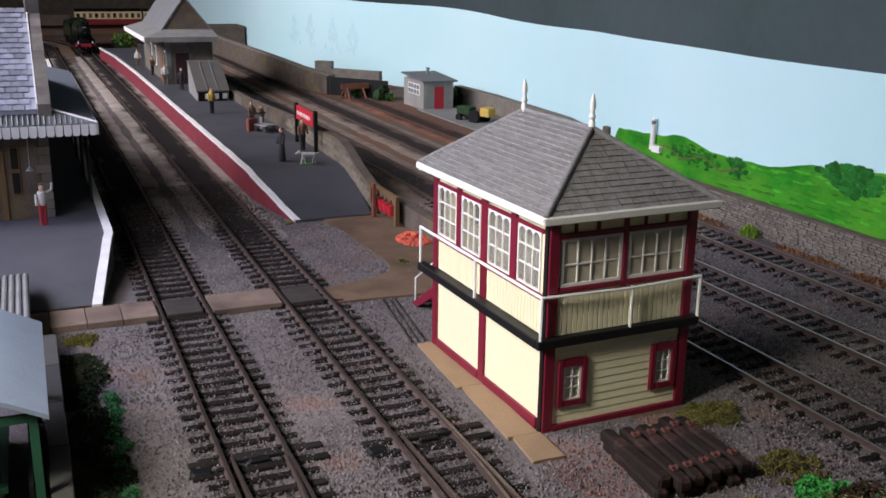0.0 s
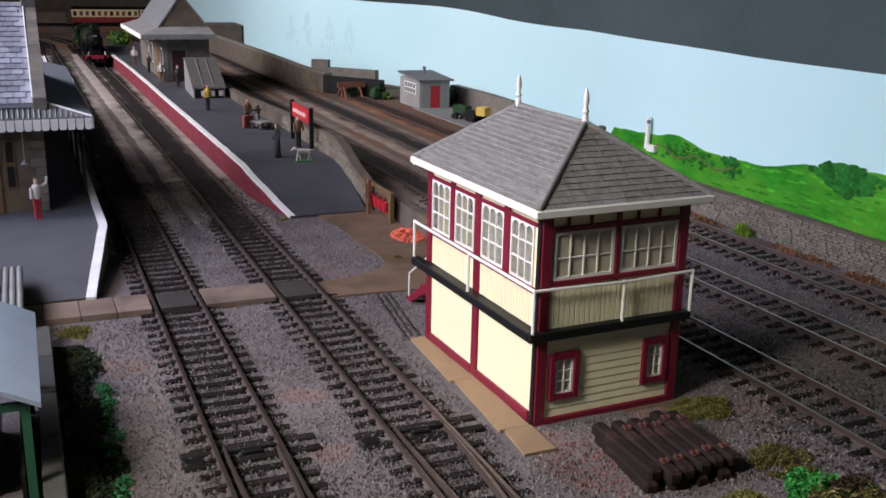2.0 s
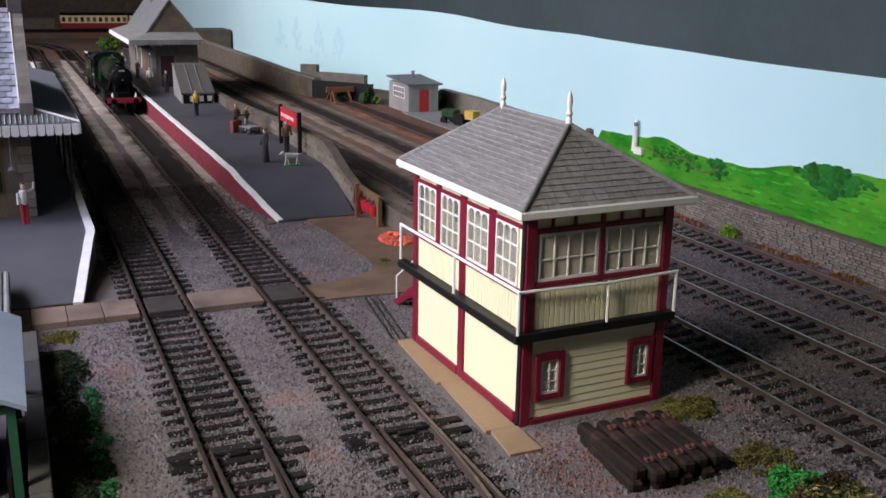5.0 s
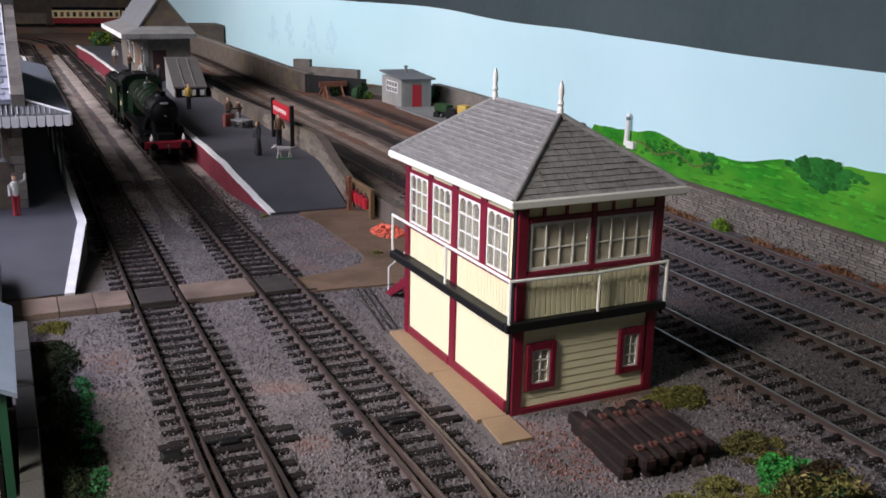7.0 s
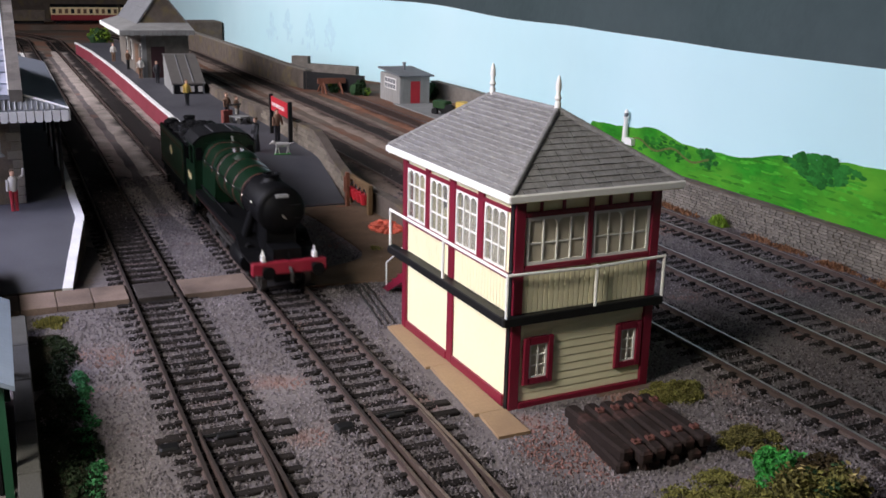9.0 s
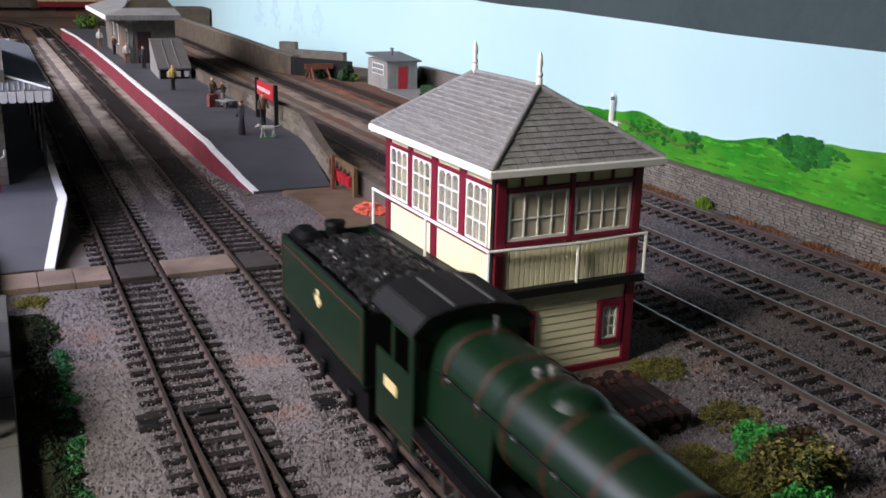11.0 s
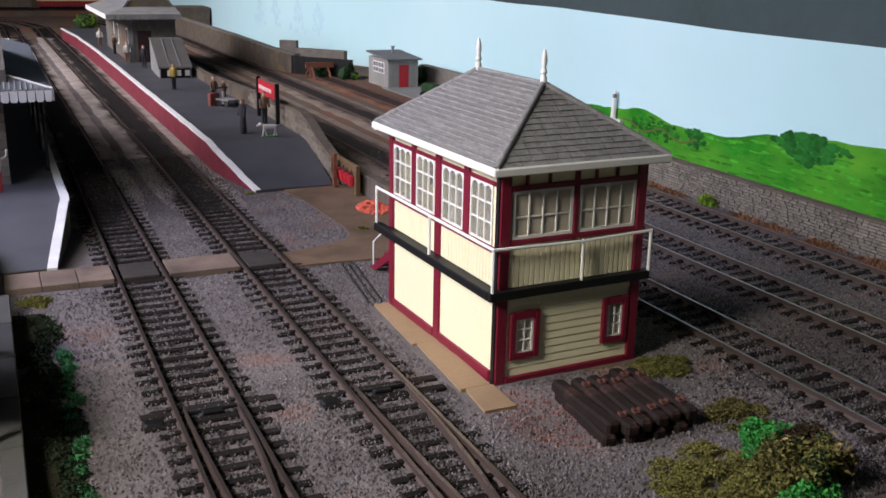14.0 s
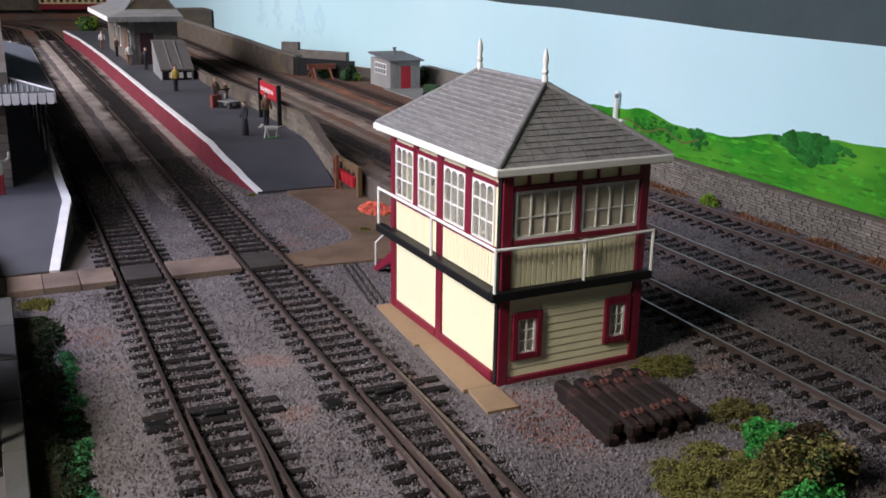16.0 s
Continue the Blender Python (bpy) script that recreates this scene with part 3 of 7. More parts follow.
def build_island_platform():
    t = thing("island_platform", 0, 26, 0, 0, "dark asphalt platform with white edge and maroon brick face", "platform", kind="structure")
    inv = at(0, -26, 0)

    def front(y):
        return between(y, [(26.2, -0.5), (28.5, -1.0), (32.2, -1.52), (90, -1.75), (112, -2.15), (125, -2.9)])

    def back(y):
        return between(y, [(26.2, 3.75), (33, 4.15), (45, 4.2), (60, 3.75), (84, 4.3), (125, 4.6)])

    def top(y):
        return between(y, [(26.2, 0.16), (29.0, 0.85), (32.2, 1.52), (33.5, PLATFORM), (200, PLATFORM)])

    ys = [26.2, 27.2, 28.2, 29.2, 30.2, 31.2, 32.2, 33.5, 36, 40, 45] + [50 + 7.5 * i for i in range(11)]
    rows = [[(front(y) + 0.26 + (back(y) - front(y) - 0.26) * k / 6, y, top(y)) for k in range(7)] for y in ys]
    o = part("surface", loft(rows), M["asphalt"], t, "dark asphalt surface", True)
    o.matrix_basis = inv
    o = part("face", solid_run(ys, lambda y: [(front(y), -0.1), (back(y), -0.1), (back(y), top(y) - 0.05), (front(y), top(y) - 0.05)]), M["brick_red"], t, "maroon painted brick face")
    o.matrix_basis = inv
    o = part("ramp_end", Geo().box(-0.5, 3.75, 26.1, 26.19, -0.1, 0.15), M["asphalt"], t)
    o.matrix_basis = inv
    y = 26.15
    rnd = random.Random(8)
    while y < 124:
        y2 = y + (2.0 if y < 60 else 6)
        j = rnd.uniform(-0.02, 0.02)
        o = part("edging_slab", solid_run([y, (y + y2) / 2, y2], lambda q: [(front(q) - 0.05 + j, top(q) - 0.12), (front(q) + 0.27 + j, top(q) - 0.12), (front(q) + 0.27 + j, top(q) + 0.02), (front(q) - 0.05 + j, top(q) + 0.02)]), M["edging"], t)
        o.matrix_basis = inv
        y = y2
    # stone wall along the back
    w = thing("platform_wall", 5, 26, 0, 0, "low weathered stone wall sloping down the platform ramp", "wall", kind="structure")
    inv = at(-5, -26, 0)

    def face(y):
        return between(y, [(19, 4.75), (25, 4.5), (27, 4.0), (33, 4.16), (45, 4.21), (60, 3.76), (84, 4.31)])

    def crest(y):
        return between(y, [(19, 1.0), (26, 1.1), (29.5, 1.85), (32, 2.6), (33.5, 2.9), (45, 2.6), (62, 2.2), (84, 2.2)])

    ys2 = [19.0, 23, 25, 27, 28.2, 29.5, 30.7, 32, 33.5, 37, 41, 45, 60, 84]
    o = part("masonry", solid_run(ys2, lambda y: [(face(y), -0.1), (face(y) + 0.45, -0.1), (face(y) + 0.45, crest(y)), (face(y), crest(y))]), M["stone_dark"], w)
    o.matrix_basis = inv
    o = part("coping", solid_run(ys2, lambda y: [(face(y) - 0.05, crest(y) + 0.002), (face(y) + 0.5, crest(y) + 0.002), (face(y) + 0.5, crest(y) + 0.14), (face(y) - 0.05, crest(y) + 0.14)]), M["stone_dark"], w, "dark coping stones")
    o.matrix_basis = inv
    # courses of single stones on the seen face
    rnd = random.Random(19)
    stone = Geo().box(-0.05, 0.02, -0.42, 0.42, 0.01, 0.27, 0.02).mesh("stone", M["stone_warm"])
    for j in range(9):
        y = 27.5 + 0.45 * (j % 2)
        while y < 46:
            z = 0.3 + j * 0.28
            if z + 0.28 < crest(y) and z > top(y) - 0.25:
                piece("stone", stone, w, inv @ at(face(y) + rnd.uniform(-0.02, 0.01), y, z))
            y += 0.88


def build_left_platform():
    t = thing("side_platform", -14, 30, 0, 0, "asphalt platform tinted blue-grey for daylight, with a broad white painted edge", "platform", kind="structure")
    inv = at(14, -30, 0)

    def edge(y):
        return between(y, [(15.3, -11.0), (21.4, -9.97), (24, -10.0), (108, -10.1)])

    def top(y):
        return between(y, [(15.3, 0.32), (20.4, 1.5), (21.6, PLATFORM), (108, PLATFORM)])

    ys = [15.3, 16.5, 17.7, 19, 20.4, 21.6, 23, 26, 30, 40, 60, 80, 108]
    rows = [[(edge(y) - 0.3 - 30 * (1 - k / 8), y, top(y)) for k in range(9)] for y in ys]
    o = part("surface", loft(rows), M["asphalt_daylit"], t, "asphalt surface with bluish daylight put into its colour", True)
    o.matrix_basis = inv
    o = part("face", solid_run(ys, lambda y: [(edge(y) - 30.3, -0.1), (edge(y) - 0.02, -0.1), (edge(y) - 0.02, top(y) - 0.04), (edge(y) - 30.3, top(y) - 0.04)]), M["stone_dark"], t, "dark stone platform face")
    o.matrix_basis = inv
    y = 15.25
    rnd = random.Random(4)
    while y < 107:
        y2 = y + (1.5 if y < 22 else 3.2)
        j = rnd.uniform(-0.02, 0.02)
        o = part("edging_slab", solid_run([y, (y + y2) / 2, y2], lambda q: [(edge(q) - 0.33 + j, top(q) - 0.12), (edge(q) + 0.03, top(q) - 0.12), (edge(q) + 0.03, top(q) + 0.025), (edge(q) - 0.33 + j, top(q) + 0.025)]), M["edging"], t)
        o.matrix_basis = inv
        y = y2


# ---- the backdrop ----
def smooth_line(pts, n=10):
    out = []
    for i in range(len(pts) - 1):
        p0, p1, p2, p3 = (Vector(pts[max(0, min(len(pts) - 1, i + k))]) for k in (-1, 0, 1, 2))
        for k in range(n):
            t = k / n
            out.append(tuple(0.5 * (2 * p1 + (p2 - p0) * t + (2 * p0 - 5 * p1 + 4 * p2 - p3) * t * t + (3 * p1 - p0 - 3 * p2 + p3) * t ** 3)))
    out.append(tuple(pts[-1]))
    return out


BACK = smooth_line([(23.5, -40), (23.5, -10), (23.6, 20), (24.2, 32), (27.5, 45), (29.5, 60), (29.0, 75), (24.0, 90), (20.5, 120), (19.5, 150), (14, 190)])


def on_back(s):
    """A point of the backdrop's plan and its inward normal, s steps along."""
    i = int(min(max(s, 0), len(BACK) - 2))
    a, b = Vector(BACK[i]), Vector(BACK[i + 1])
    d = (b - a).normalized()
    return a + (b - a) * (s - i), Vector((-d.y, d.x))


def back_at_y(y):
    for i in range(len(BACK) - 1):
        if BACK[i][1] <= y <= BACK[i + 1][1]:
            return i + (y - BACK[i][1]) / (BACK[i + 1][1] - BACK[i][1])
    return 0.0


def build_backdrop():
    rows = []
    for k in range(13):
        row = []
        for i, (x, y) in enumerate(BACK):
            top = 8.5 + 0.2 * noise.noise((y * 0.05, 0, 3)) + 0.012 * max(0, y - 20) + 0.2 * math.exp(-((y - 28) / 10) ** 2) - 0.5 * math.exp(-((y - 58) / 15) ** 2)
            z = -0.3 + (top + 0.3) * k / 12
            row.append((x + 0.03 * max(0, z - 7) ** 2, y, z))
        rows.append(row)
    sheet = loft(rows)
    ob = single("backdrop", sheet, M["sky"], "pale blue painted sky sheet curving behind the layout", "backdrop", kind="structure", smooth=True)
    # the painted green hills
    def hill_top(y):
        keys = [(-40, 4.6), (5, 4.4), (9.7, 4.1), (14.2, 3.7), (18.7, 2.95), (22.6, 2.9), (26, 3.4), (29, 3.0), (32, 2.8), (34.5, 2.6), (36, 0.8)]
        for (a, u), (b, v) in zip(keys, keys[1:]):
            if a <= y <= b:
                k = (y - a) / (b - a)
                return u + (v - u) * k * k * (3 - 2 * k) + 0.07 * noise.noise((y * 1.1, 0, 0))
        return 0.5

    def painted(name, cols, material, out, label):
        lower, upper = [], []
        for y, z0, z1 in cols:
            p, nrm = on_back(back_at_y(y))
            p = p + nrm * out
            lower.append((p.x, p.y, z0))
            upper.append((p.x, p.y, z1))
        return single(name, loft([lower, upper]), material, label, "painting", kind="structure")

    painted("painted_hill", [(y, 0.2, max(0.3, hill_top(y))) for y in (-38 + 0.5 * i for i in range(149))], M["hill"], 0.05, "bright green hills painted on the sky sheet")
    rnd = random.Random(12)

    def dabs(name, spots, material, label, out=0.068):
        """Brush dabs on the sheet: (y, z, half width, half height) each."""
        g = Geo()
        for k, (y, z, w, h) in enumerate(spots):
            n = 9
            p, nrm = on_back(back_at_y(y))
            q, _ = on_back(back_at_y(y + 0.1))
            d = (q - p).normalized()
            p = p + nrm * (out + 0.00005 * k)
            v = []
            for i in range(n):
                a = math.tau * i / n
                r = rnd.uniform(0.6, 1.15)
                v.append((p.x + d.x * w * r * math.cos(a), p.y + d.y * w * r * math.cos(a), z + h * r * math.sin(a)))
            g.add(v, [tuple(range(n))])
        return single(name, g, M[material], label, "painting", kind="structure")

    spots = []
    for i in range(170):
        u = max(-1, min(1, rnd.gauss(0, 0.45)))
        low = -0.95 * (1 - abs(u)) ** 0.8
        v = rnd.uniform(low, 0.55 * (1 - u * u) + 0.1)
        spots.append((12.0 + 2.5 * u, 3.5 + 0.95 * v, rnd.uniform(0.16, 0.36), rnd.uniform(0.1, 0.22)))
    dabs("painted_bush", spots, "painted_bush", "dark green bush painted on the backdrop")
    spots = [(20.6 + rnd.gauss(0, 0.32), 2.4 + rnd.uniform(-0.55, 0.55), rnd.uniform(0.12, 0.26), rnd.uniform(0.09, 0.18)) for i in range(60)]
    dabs("painted_bush", spots, "painted_bush", "dark green bush painted on the backdrop")
    spots = [(y, min(hill_top(y) - 0.2, 2.45 + rnd.gauss(0, 0.3)), rnd.uniform(0.15, 0.4), rnd.uniform(0.07, 0.16)) for y in (rnd.gauss(24.5, 1.5) for i in range(80))]
    dabs("painted_growth", spots, "hill_dark", "darker green growth painted on the hill", 0.062)
    spots = [(y, min(hill_top(y) - 0.25, rnd.uniform(0.8, 3.4)), rnd.uniform(0.2, 0.7), rnd.uniform(0.04, 0.12)) for y in (rnd.uniform(3, 22) for i in range(190))]
    dabs("painted_light", spots, "hill_light", "pale green brush strokes on the hill", 0.054)
    cols = []
    for i in range(40):
        y = 28.5 - 8 * i / 39
        z = 2.3 - 0.1 * i / 39 + 0.22 * math.sin(i * 0.35)
        cols.append((y, z - 0.07, z + 0.07))
    painted("painted_path", list(reversed(cols)), M["painted_path"], 0.074, "thin brown path painted across the green hill")
    # white lighthouse painted or cut out in front of the hill
    p, nrm = on_back(back_at_y(28.9))
    t = thing("lighthouse_cutout", p.x - 0.25, p.y, 2.1, 0, "small white lighthouse cut-out on the painted hill", "lighthouse")
    part("tower", Geo().turned(0, 0, [(0.2, 0), (0.17, 0.9), (0.14, 1.5), (0.2, 1.52), (0.2, 1.6)], 10), M["white"], t)
    part("lantern", Geo().turned(0, 0, [(0.13, 1.6), (0.13, 1.85)], 10), M["grey_roof"], t, "dark lantern")
    part("cap", Geo().turned(0, 0, [(0.16, 1.85), (0.1, 1.98), (0.02, 2.1)], 10), M["white"], t)
    part("cottage", Geo().box(-0.15, 0.15, -0.95, -0.12, -0.12, 0.3), M["white"], t)
    # faint trees painted far off
    spots = []
    for y, z1 in ((97, 7.0), (91.5, 6.4), (104, 7.1), (110, 6.4)):
        for i in range(46):
            v = rnd.random()
            spots.append((y + rnd.gauss(0, 1.1) * (1.1 - v), 3.0 + (z1 - 3.0) * v, rnd.uniform(0.15, 0.5), rnd.uniform(0.2, 0.6)))
    dabs("painted_trees", spots, "painted_pale", "faint grey-blue trees painted on the sky sheet", 0.006)



build_room()
build_ground()
build_tracks()
build_island_platform()
build_left_platform()
build_backdrop()


# ---- the signal box ----
def arched_window(parent, m, w, h, cols, rows, arch, sash=0.07, name="window", glazing="glass"):
    """A glazed window in the plane y=0 of its own space, x right, z up, facing -y."""
    f = Geo()
    f.box(-w / 2, -w / 2 + sash, -0.05, 0.03, 0, h).box(w / 2 - sash, w / 2, -0.05, 0.03, 0, h)
    f.box(-w / 2 + sash, w / 2 - sash, -0.05, 0.03, 0, sash).box(-w / 2 + sash, w / 2 - sash, -0.05, 0.03, h - sash, h)
    win = new(name, f.mesh("window_frame", M["white"]))
    win.parent = parent
    win.matrix_basis = m
    iw = w - 2 * sash
    for i in range(1, cols):
        x = -iw / 2 + iw * i / cols
        part("glazing_bar", Geo().box(x - 0.022, x + 0.022, -0.042, 0.02, sash, h - sash), M["white"], win)
    for z in rows:
        part("glazing_bar", Geo().box(-iw / 2, iw / 2, -0.038, 0.02, z * h - 0.022, z * h + 0.022), M["white"], win)
    if arch:
        for i in range(cols):
            xa, xb = -iw / 2 + iw * i / cols, -iw / 2 + iw * (i + 1) / cols
            g = Geo()
            r = (xb - xa) / 2
            top = h - sash
            spring = top - r
            for sgn in (0, 1):
                corner = (xa, top) if sgn == 0 else (xb, top)
                arc = [((xa + xb) / 2 + r * math.cos(a), spring + r * math.sin(a)) for a in ((math.pi - math.pi / 2 * k / 5) if sgn == 0 else (math.pi / 2 * k / 5) for k in range(6))]
                poly = [corner] + (arc if sgn == 0 else arc)
                if sgn == 0:
                    poly = [corner] + arc[::-1]
                    poly = [poly[0]] + poly[1:][::-1]
                g.along(poly, -0.04, 0.02)
            part("arch_piece", g, M["white"], win)
    part("pane", Geo().box(-iw / 2, iw / 2, -0.006, 0.006, sash, h - sash), M[glazing], win).visible_shadow = False
    return win


def build_signal_box():
    W, L = 4.95, 7.5
    t = thing("signal_box", 0, 0, 0, math.degrees(0.036), "cream and maroon timber signal box with a grey slate hipped roof", "signal box")
    WK = 2.98          # walkway top
    # lower walls: front with two windows
    lower_win = ((0.42, 1.42, 0.78, 2.18), (3.68, 4.62, 0.78, 2.18))

    def wall(name, spans, x0, x1, z0, z1, front, material, label=""):
        """A wall in x-z with rectangular openings; front maps (x, z, depth) to local space."""
        xs = sorted({x0, x1, *[a for s in spans for a in s[:2]]})
        for a, b in zip(xs, xs[1:]):
            hole = [s for s in spans if s[0] <= a + 1e-6 and s[1] >= b - 1e-6]
            zs = [(z0, hole[0][2]), (hole[0][3], z1)] if hole else [(z0, z1)]
            for za, zb in zs:
                v = [front(x, z, d) for d in (0, 0.14) for x, z in ((a, za), (b, za), (b, zb), (a, zb))]
                part(name, Geo().add(v, [(0, 1, 2, 3), (7, 6, 5, 4), (0, 4, 5, 1), (1, 5, 6, 2), (2, 6, 7, 3), (3, 7, 4, 0)]), material, t, label)

    def on_front(x, z, d):
        return (x, d, z)

    def on_left(u, z, d):
        return (d, L - u, z)

    def on_right(u, z, d):
        return (W - d, u, z)

    def on_rear(u, z, d):
        return (W - u, L - d, z)

    wall("front_wall", lower_win, 0.142, W - 0.142, 0.0, 2.75, on_front, M["cream"])
    wall("side_wall", (), 0, L, 0.0, 2.75, on_left, M["cream"], "plain bright cream wall")
    wall("side_wall", (), 0, L, 0.0, 2.75, on_right, M["cream"])
    wall("rear_wall", (), 0.142, W - 0.142, 0.0, 2.75, on_rear, M["cream"])
    # lap boards on the lower front
    z = 0.2
    while z < 2.68:
        h = 0.245
        spans = [(0.3, W - 0.28)]
        for a, b, za, zb in lower_win:
            if z < zb and z + h > za:
                out = []
                for p, q in spans:
                    if a < q and b > p:
                        out += [(p, a), (b, q)]
                    else:
                        out.append((p, q))
                spans = [(p, q) for p, q in out if q - p > 0.06]
        for p, q in spans:
            part("lap_board", Geo().across([(0.0, z), (0.0, z + h - 0.01), (-0.012, z + h - 0.01), (-0.032, z + 0.015), (-0.026, z)][::-1], p, q), M["cream"], t)
        z += h
    # upper storey
    up_front = ((0.36, 2.4, 4.4, 5.82), (2.6, 4.64, 4.4, 5.82))
    y_win = [(L - 7.26, L - 5.82), (L - 5.45, L - 4.12), (L - 3.58, L - 2.16), (L - 1.72, L - 0.4)]
    up_left = tuple((a, b, 4.18, 5.94) for a, b in y_win)
    wall("front_wall", up_front, 0.142, W - 0.142, 2.75, 6.5, on_front, M["cream"])
    wall("side_wall", up_left, 0, L, 2.75, 6.5, on_left, M["cream"])
    wall("side_wall", tuple((L - b, L - a, 4.18, 5.94) for a, b in y_win), 0, L, 2.75, 6.5, on_right, M["cream"])
    wall("rear_wall", ((1.2, 3.6, 4.3, 5.9),), 0.142, W - 0.142, 2.75, 6.5, on_rear, M["cream"])
    part("upper_floor", Geo().box(0.142, W - 0.142, 0.142, L - 0.142, 2.85, 2.95), M["card"], t)
    part("inner_ceiling", Geo().box(0.142, W - 0.142, 0.142, L - 0.142, 6.36, 6.44), M["cream"], t)
    # panels added behind the panes: front one catches light, side one is darkened
    part("inner_blind", Geo().box(0.3, W - 0.25, 0.34, 0.38, 2.95, 6.3), M["backing"], t, "pale panel added behind the front windows to lighten them")
    part("inner_blind", Geo().box(1.5, 1.55, 0.7, L - 0.3, 2.95, 6.3), M["backing_shaded"], t, "grey panel added behind the side windows, darkened for shade")
    # upright boards under the front windows
    n = 25
    for i in range(n):
        x = 0.3 + (W - 0.58) * i / n
        part("upright_board", Geo().box(x + 0.012, x + (W - 0.58) / n - 0.012, -0.05, 0.0, WK, 4.24, 0.012), M["cream"], t)
    for a, b in ((0.3, 3.6), (4.05, 7.2)):
        n = 18
        for i in range(n):
            y = a + (b - a) * i / n
            part("upright_board", Geo().box(-0.04, 0.0, y + 0.012, y + (b - a) / n - 0.012, WK, 4.0, 0.01), M["cream"], t)
    # maroon frame
    def post(x0, x1, y0, y1, z0, z1, material="maroon", label=""):
        part("frame_post", Geo().box(x0, x1, y0, y1, z0, z1, 0.035), M[material], t, label)

    def beam(x0, x1, y0, y1, z0, z1, material="maroon"):
        part("frame_beam", Geo().box(x0, x1, y0, y1, z0, z1, 0.025), M[material], t)

    post(-0.06, 0.3, -0.1, 0.22, 0.0, 2.72)
    post(-0.06, 0.3, -0.1, 0.22, WK, 6.3)
    part("corner_strip", Geo().box(-0.1, -0.062, -0.06, 0.1, 0.0, 2.72), M["black"], t, "black corner strip")
    part("corner_strip", Geo().box(-0.1, -0.062, -0.06, 0.1, WK, 6.3), M["black"], t, "black corner strip")
    post(W - 0.28, W + 0.06, -0.1, 0.22, 0.0, 2.72)
    post(W - 0.28, W + 0.06, -0.1, 0.22, WK, 6.3)
    for z0, z1 in ((0, 2.72), (WK, 6.3)):
        post(-0.1, 0.2, L - 0.25, L + 0.06, z0, z1)
        post(W - 0.2, W + 0.06, L - 0.25, L + 0.06, z0, z1)
        post(-0.07, 0.0, 3.62, 4.04, z0, z1)
    post(2.41, 2.6, -0.08, 0.0, 4.2, 6.3)
    for y in (1.72 + 0.03, 5.46):
        post(-0.07, 0.0, y, y + (0.4 if y < 3 else 0.34), 3.98, 6.3)
    beam(0.3, W - 0.28, -0.09, 0.0, 4.24, 4.4)
    beam(0.3, 2.41, -0.09, 0.0, 5.82, 5.97)
    beam(2.6, W - 0.28, -0.09, 0.0, 5.82, 5.97)
    for x in (0.75, 1.5, 3.1, 3.85):
        post(x, x + 0.12, -0.08, 0.0, 5.97, 6.3)
    beam(0.3, W - 0.28, -0.12, 0.0, 0.0, 0.2)
    beam(-0.09, 0.0, 0.26, 3.62, 0.0, 0.38)
    beam(-0.09, 0.0, 4.04, L - 0.25, 0.0, 0.38)
    beam(-0.08, 0.0, 0.26, 3.62, 3.99, 4.17)
    beam(-0.08, 0.0, 4.04, L - 0.25, 3.99, 4.17)
    beam(-0.07, 0.0, 0.26, 3.62, 5.94, 6.06)
    beam(-0.07, 0.0, 4.04, L - 0.25, 5.94, 6.06)
    # windows
    for a, b, z0, z1 in up_front:
        w = arched_window(t, at((a + b) / 2, 0.0, z0), b - a - 0.01, z1 - z0 - 0.01, 4, (0.45,), False, 0.09)
        # curved brackets over the middle bar
        g = Geo()
        for s in (-1, 1):
            arc = [(s * (0.02 + 0.2 * (1 - math.cos(k * math.pi / 12))), 1.1 + 0.22 * math.sin(k * math.pi / 12)) for k in range(7)]
            poly = [(s * 0.02, 1.33)] + (arc[::-1] if s > 0 else arc)
            g.along(poly if s < 0 else poly[::-1], -0.04, 0.0)
        part("bracket", g, M["white"], w)
    for a, b, z0, z1 in up_left:
        arched_window(t, at(0.0, L - (a + b) / 2, z0, 0, 0, -90), b - a - 0.01, z1 - z0 - 0.01, 3, (0.36, 0.68), True, 0.06, glazing="clear_glass")
        arched_window(t, at(W, L - (a + b) / 2, z0, 0, 0, 90), b - a - 0.01, z1 - z0 - 0.01, 3, (0.36, 0.68), True, 0.06, glazing="clear_glass")
    for a, b, z0, z1 in lower_win:
        arched_window(t, at((a + b) / 2, -0.02, z0 + 0.12), b - a - 0.38, z1 - z0 - 0.3, 2, (0.36, 0.66), False, 0.075)
        f = Geo()
        f.box(a - 0.02, a + 0.2, -0.12, 0.0, z0 - 0.04, z1 + 0.02, 0.04).box(b - 0.2, b + 0.02, -0.12, 0.0, z0 - 0.04, z1 + 0.02, 0.04)
        f.box(a + 0.2, b - 0.2, -0.115, 0.0, z1 - 0.2, z1 + 0.02).box(a + 0.2, b - 0.2, -0.115, 0.0, z0 - 0.04, z0 + 0.14)
        part("window_surround", f, M["maroon"], t, "thick maroon window surround")
    for a in (0.42, 2.1, 2.66, 4.36):
        part("curtain", Geo().box(a, a + 0.2, 0.2, 0.26, 4.3, 5.85, 0.02), M["cream"], t, "narrow cream curtain inside the window")
    # walkway on two sides
    K = 0.3
    part("walkway", Geo().box(-K - 0.12, W + 0.25, -K, -0.11, 2.72, WK, 0.03), M["black"], t, "black walkway in front")
    part("walkway", Geo().box(-K - 0.12, -0.11, -0.11, L + 0.65, 2.72, WK, 0.03), M["black"], t, "black walkway along the side")
    part("walkway_joint", Geo().box(-0.11, W + 0.2, -0.11, 0.0, 2.73, WK - 0.01), M["black"], t)
    part("walkway_joint", Geo().box(-0.11, 0.0, 0.0, L, 2.73, WK - 0.01), M["black"], t)
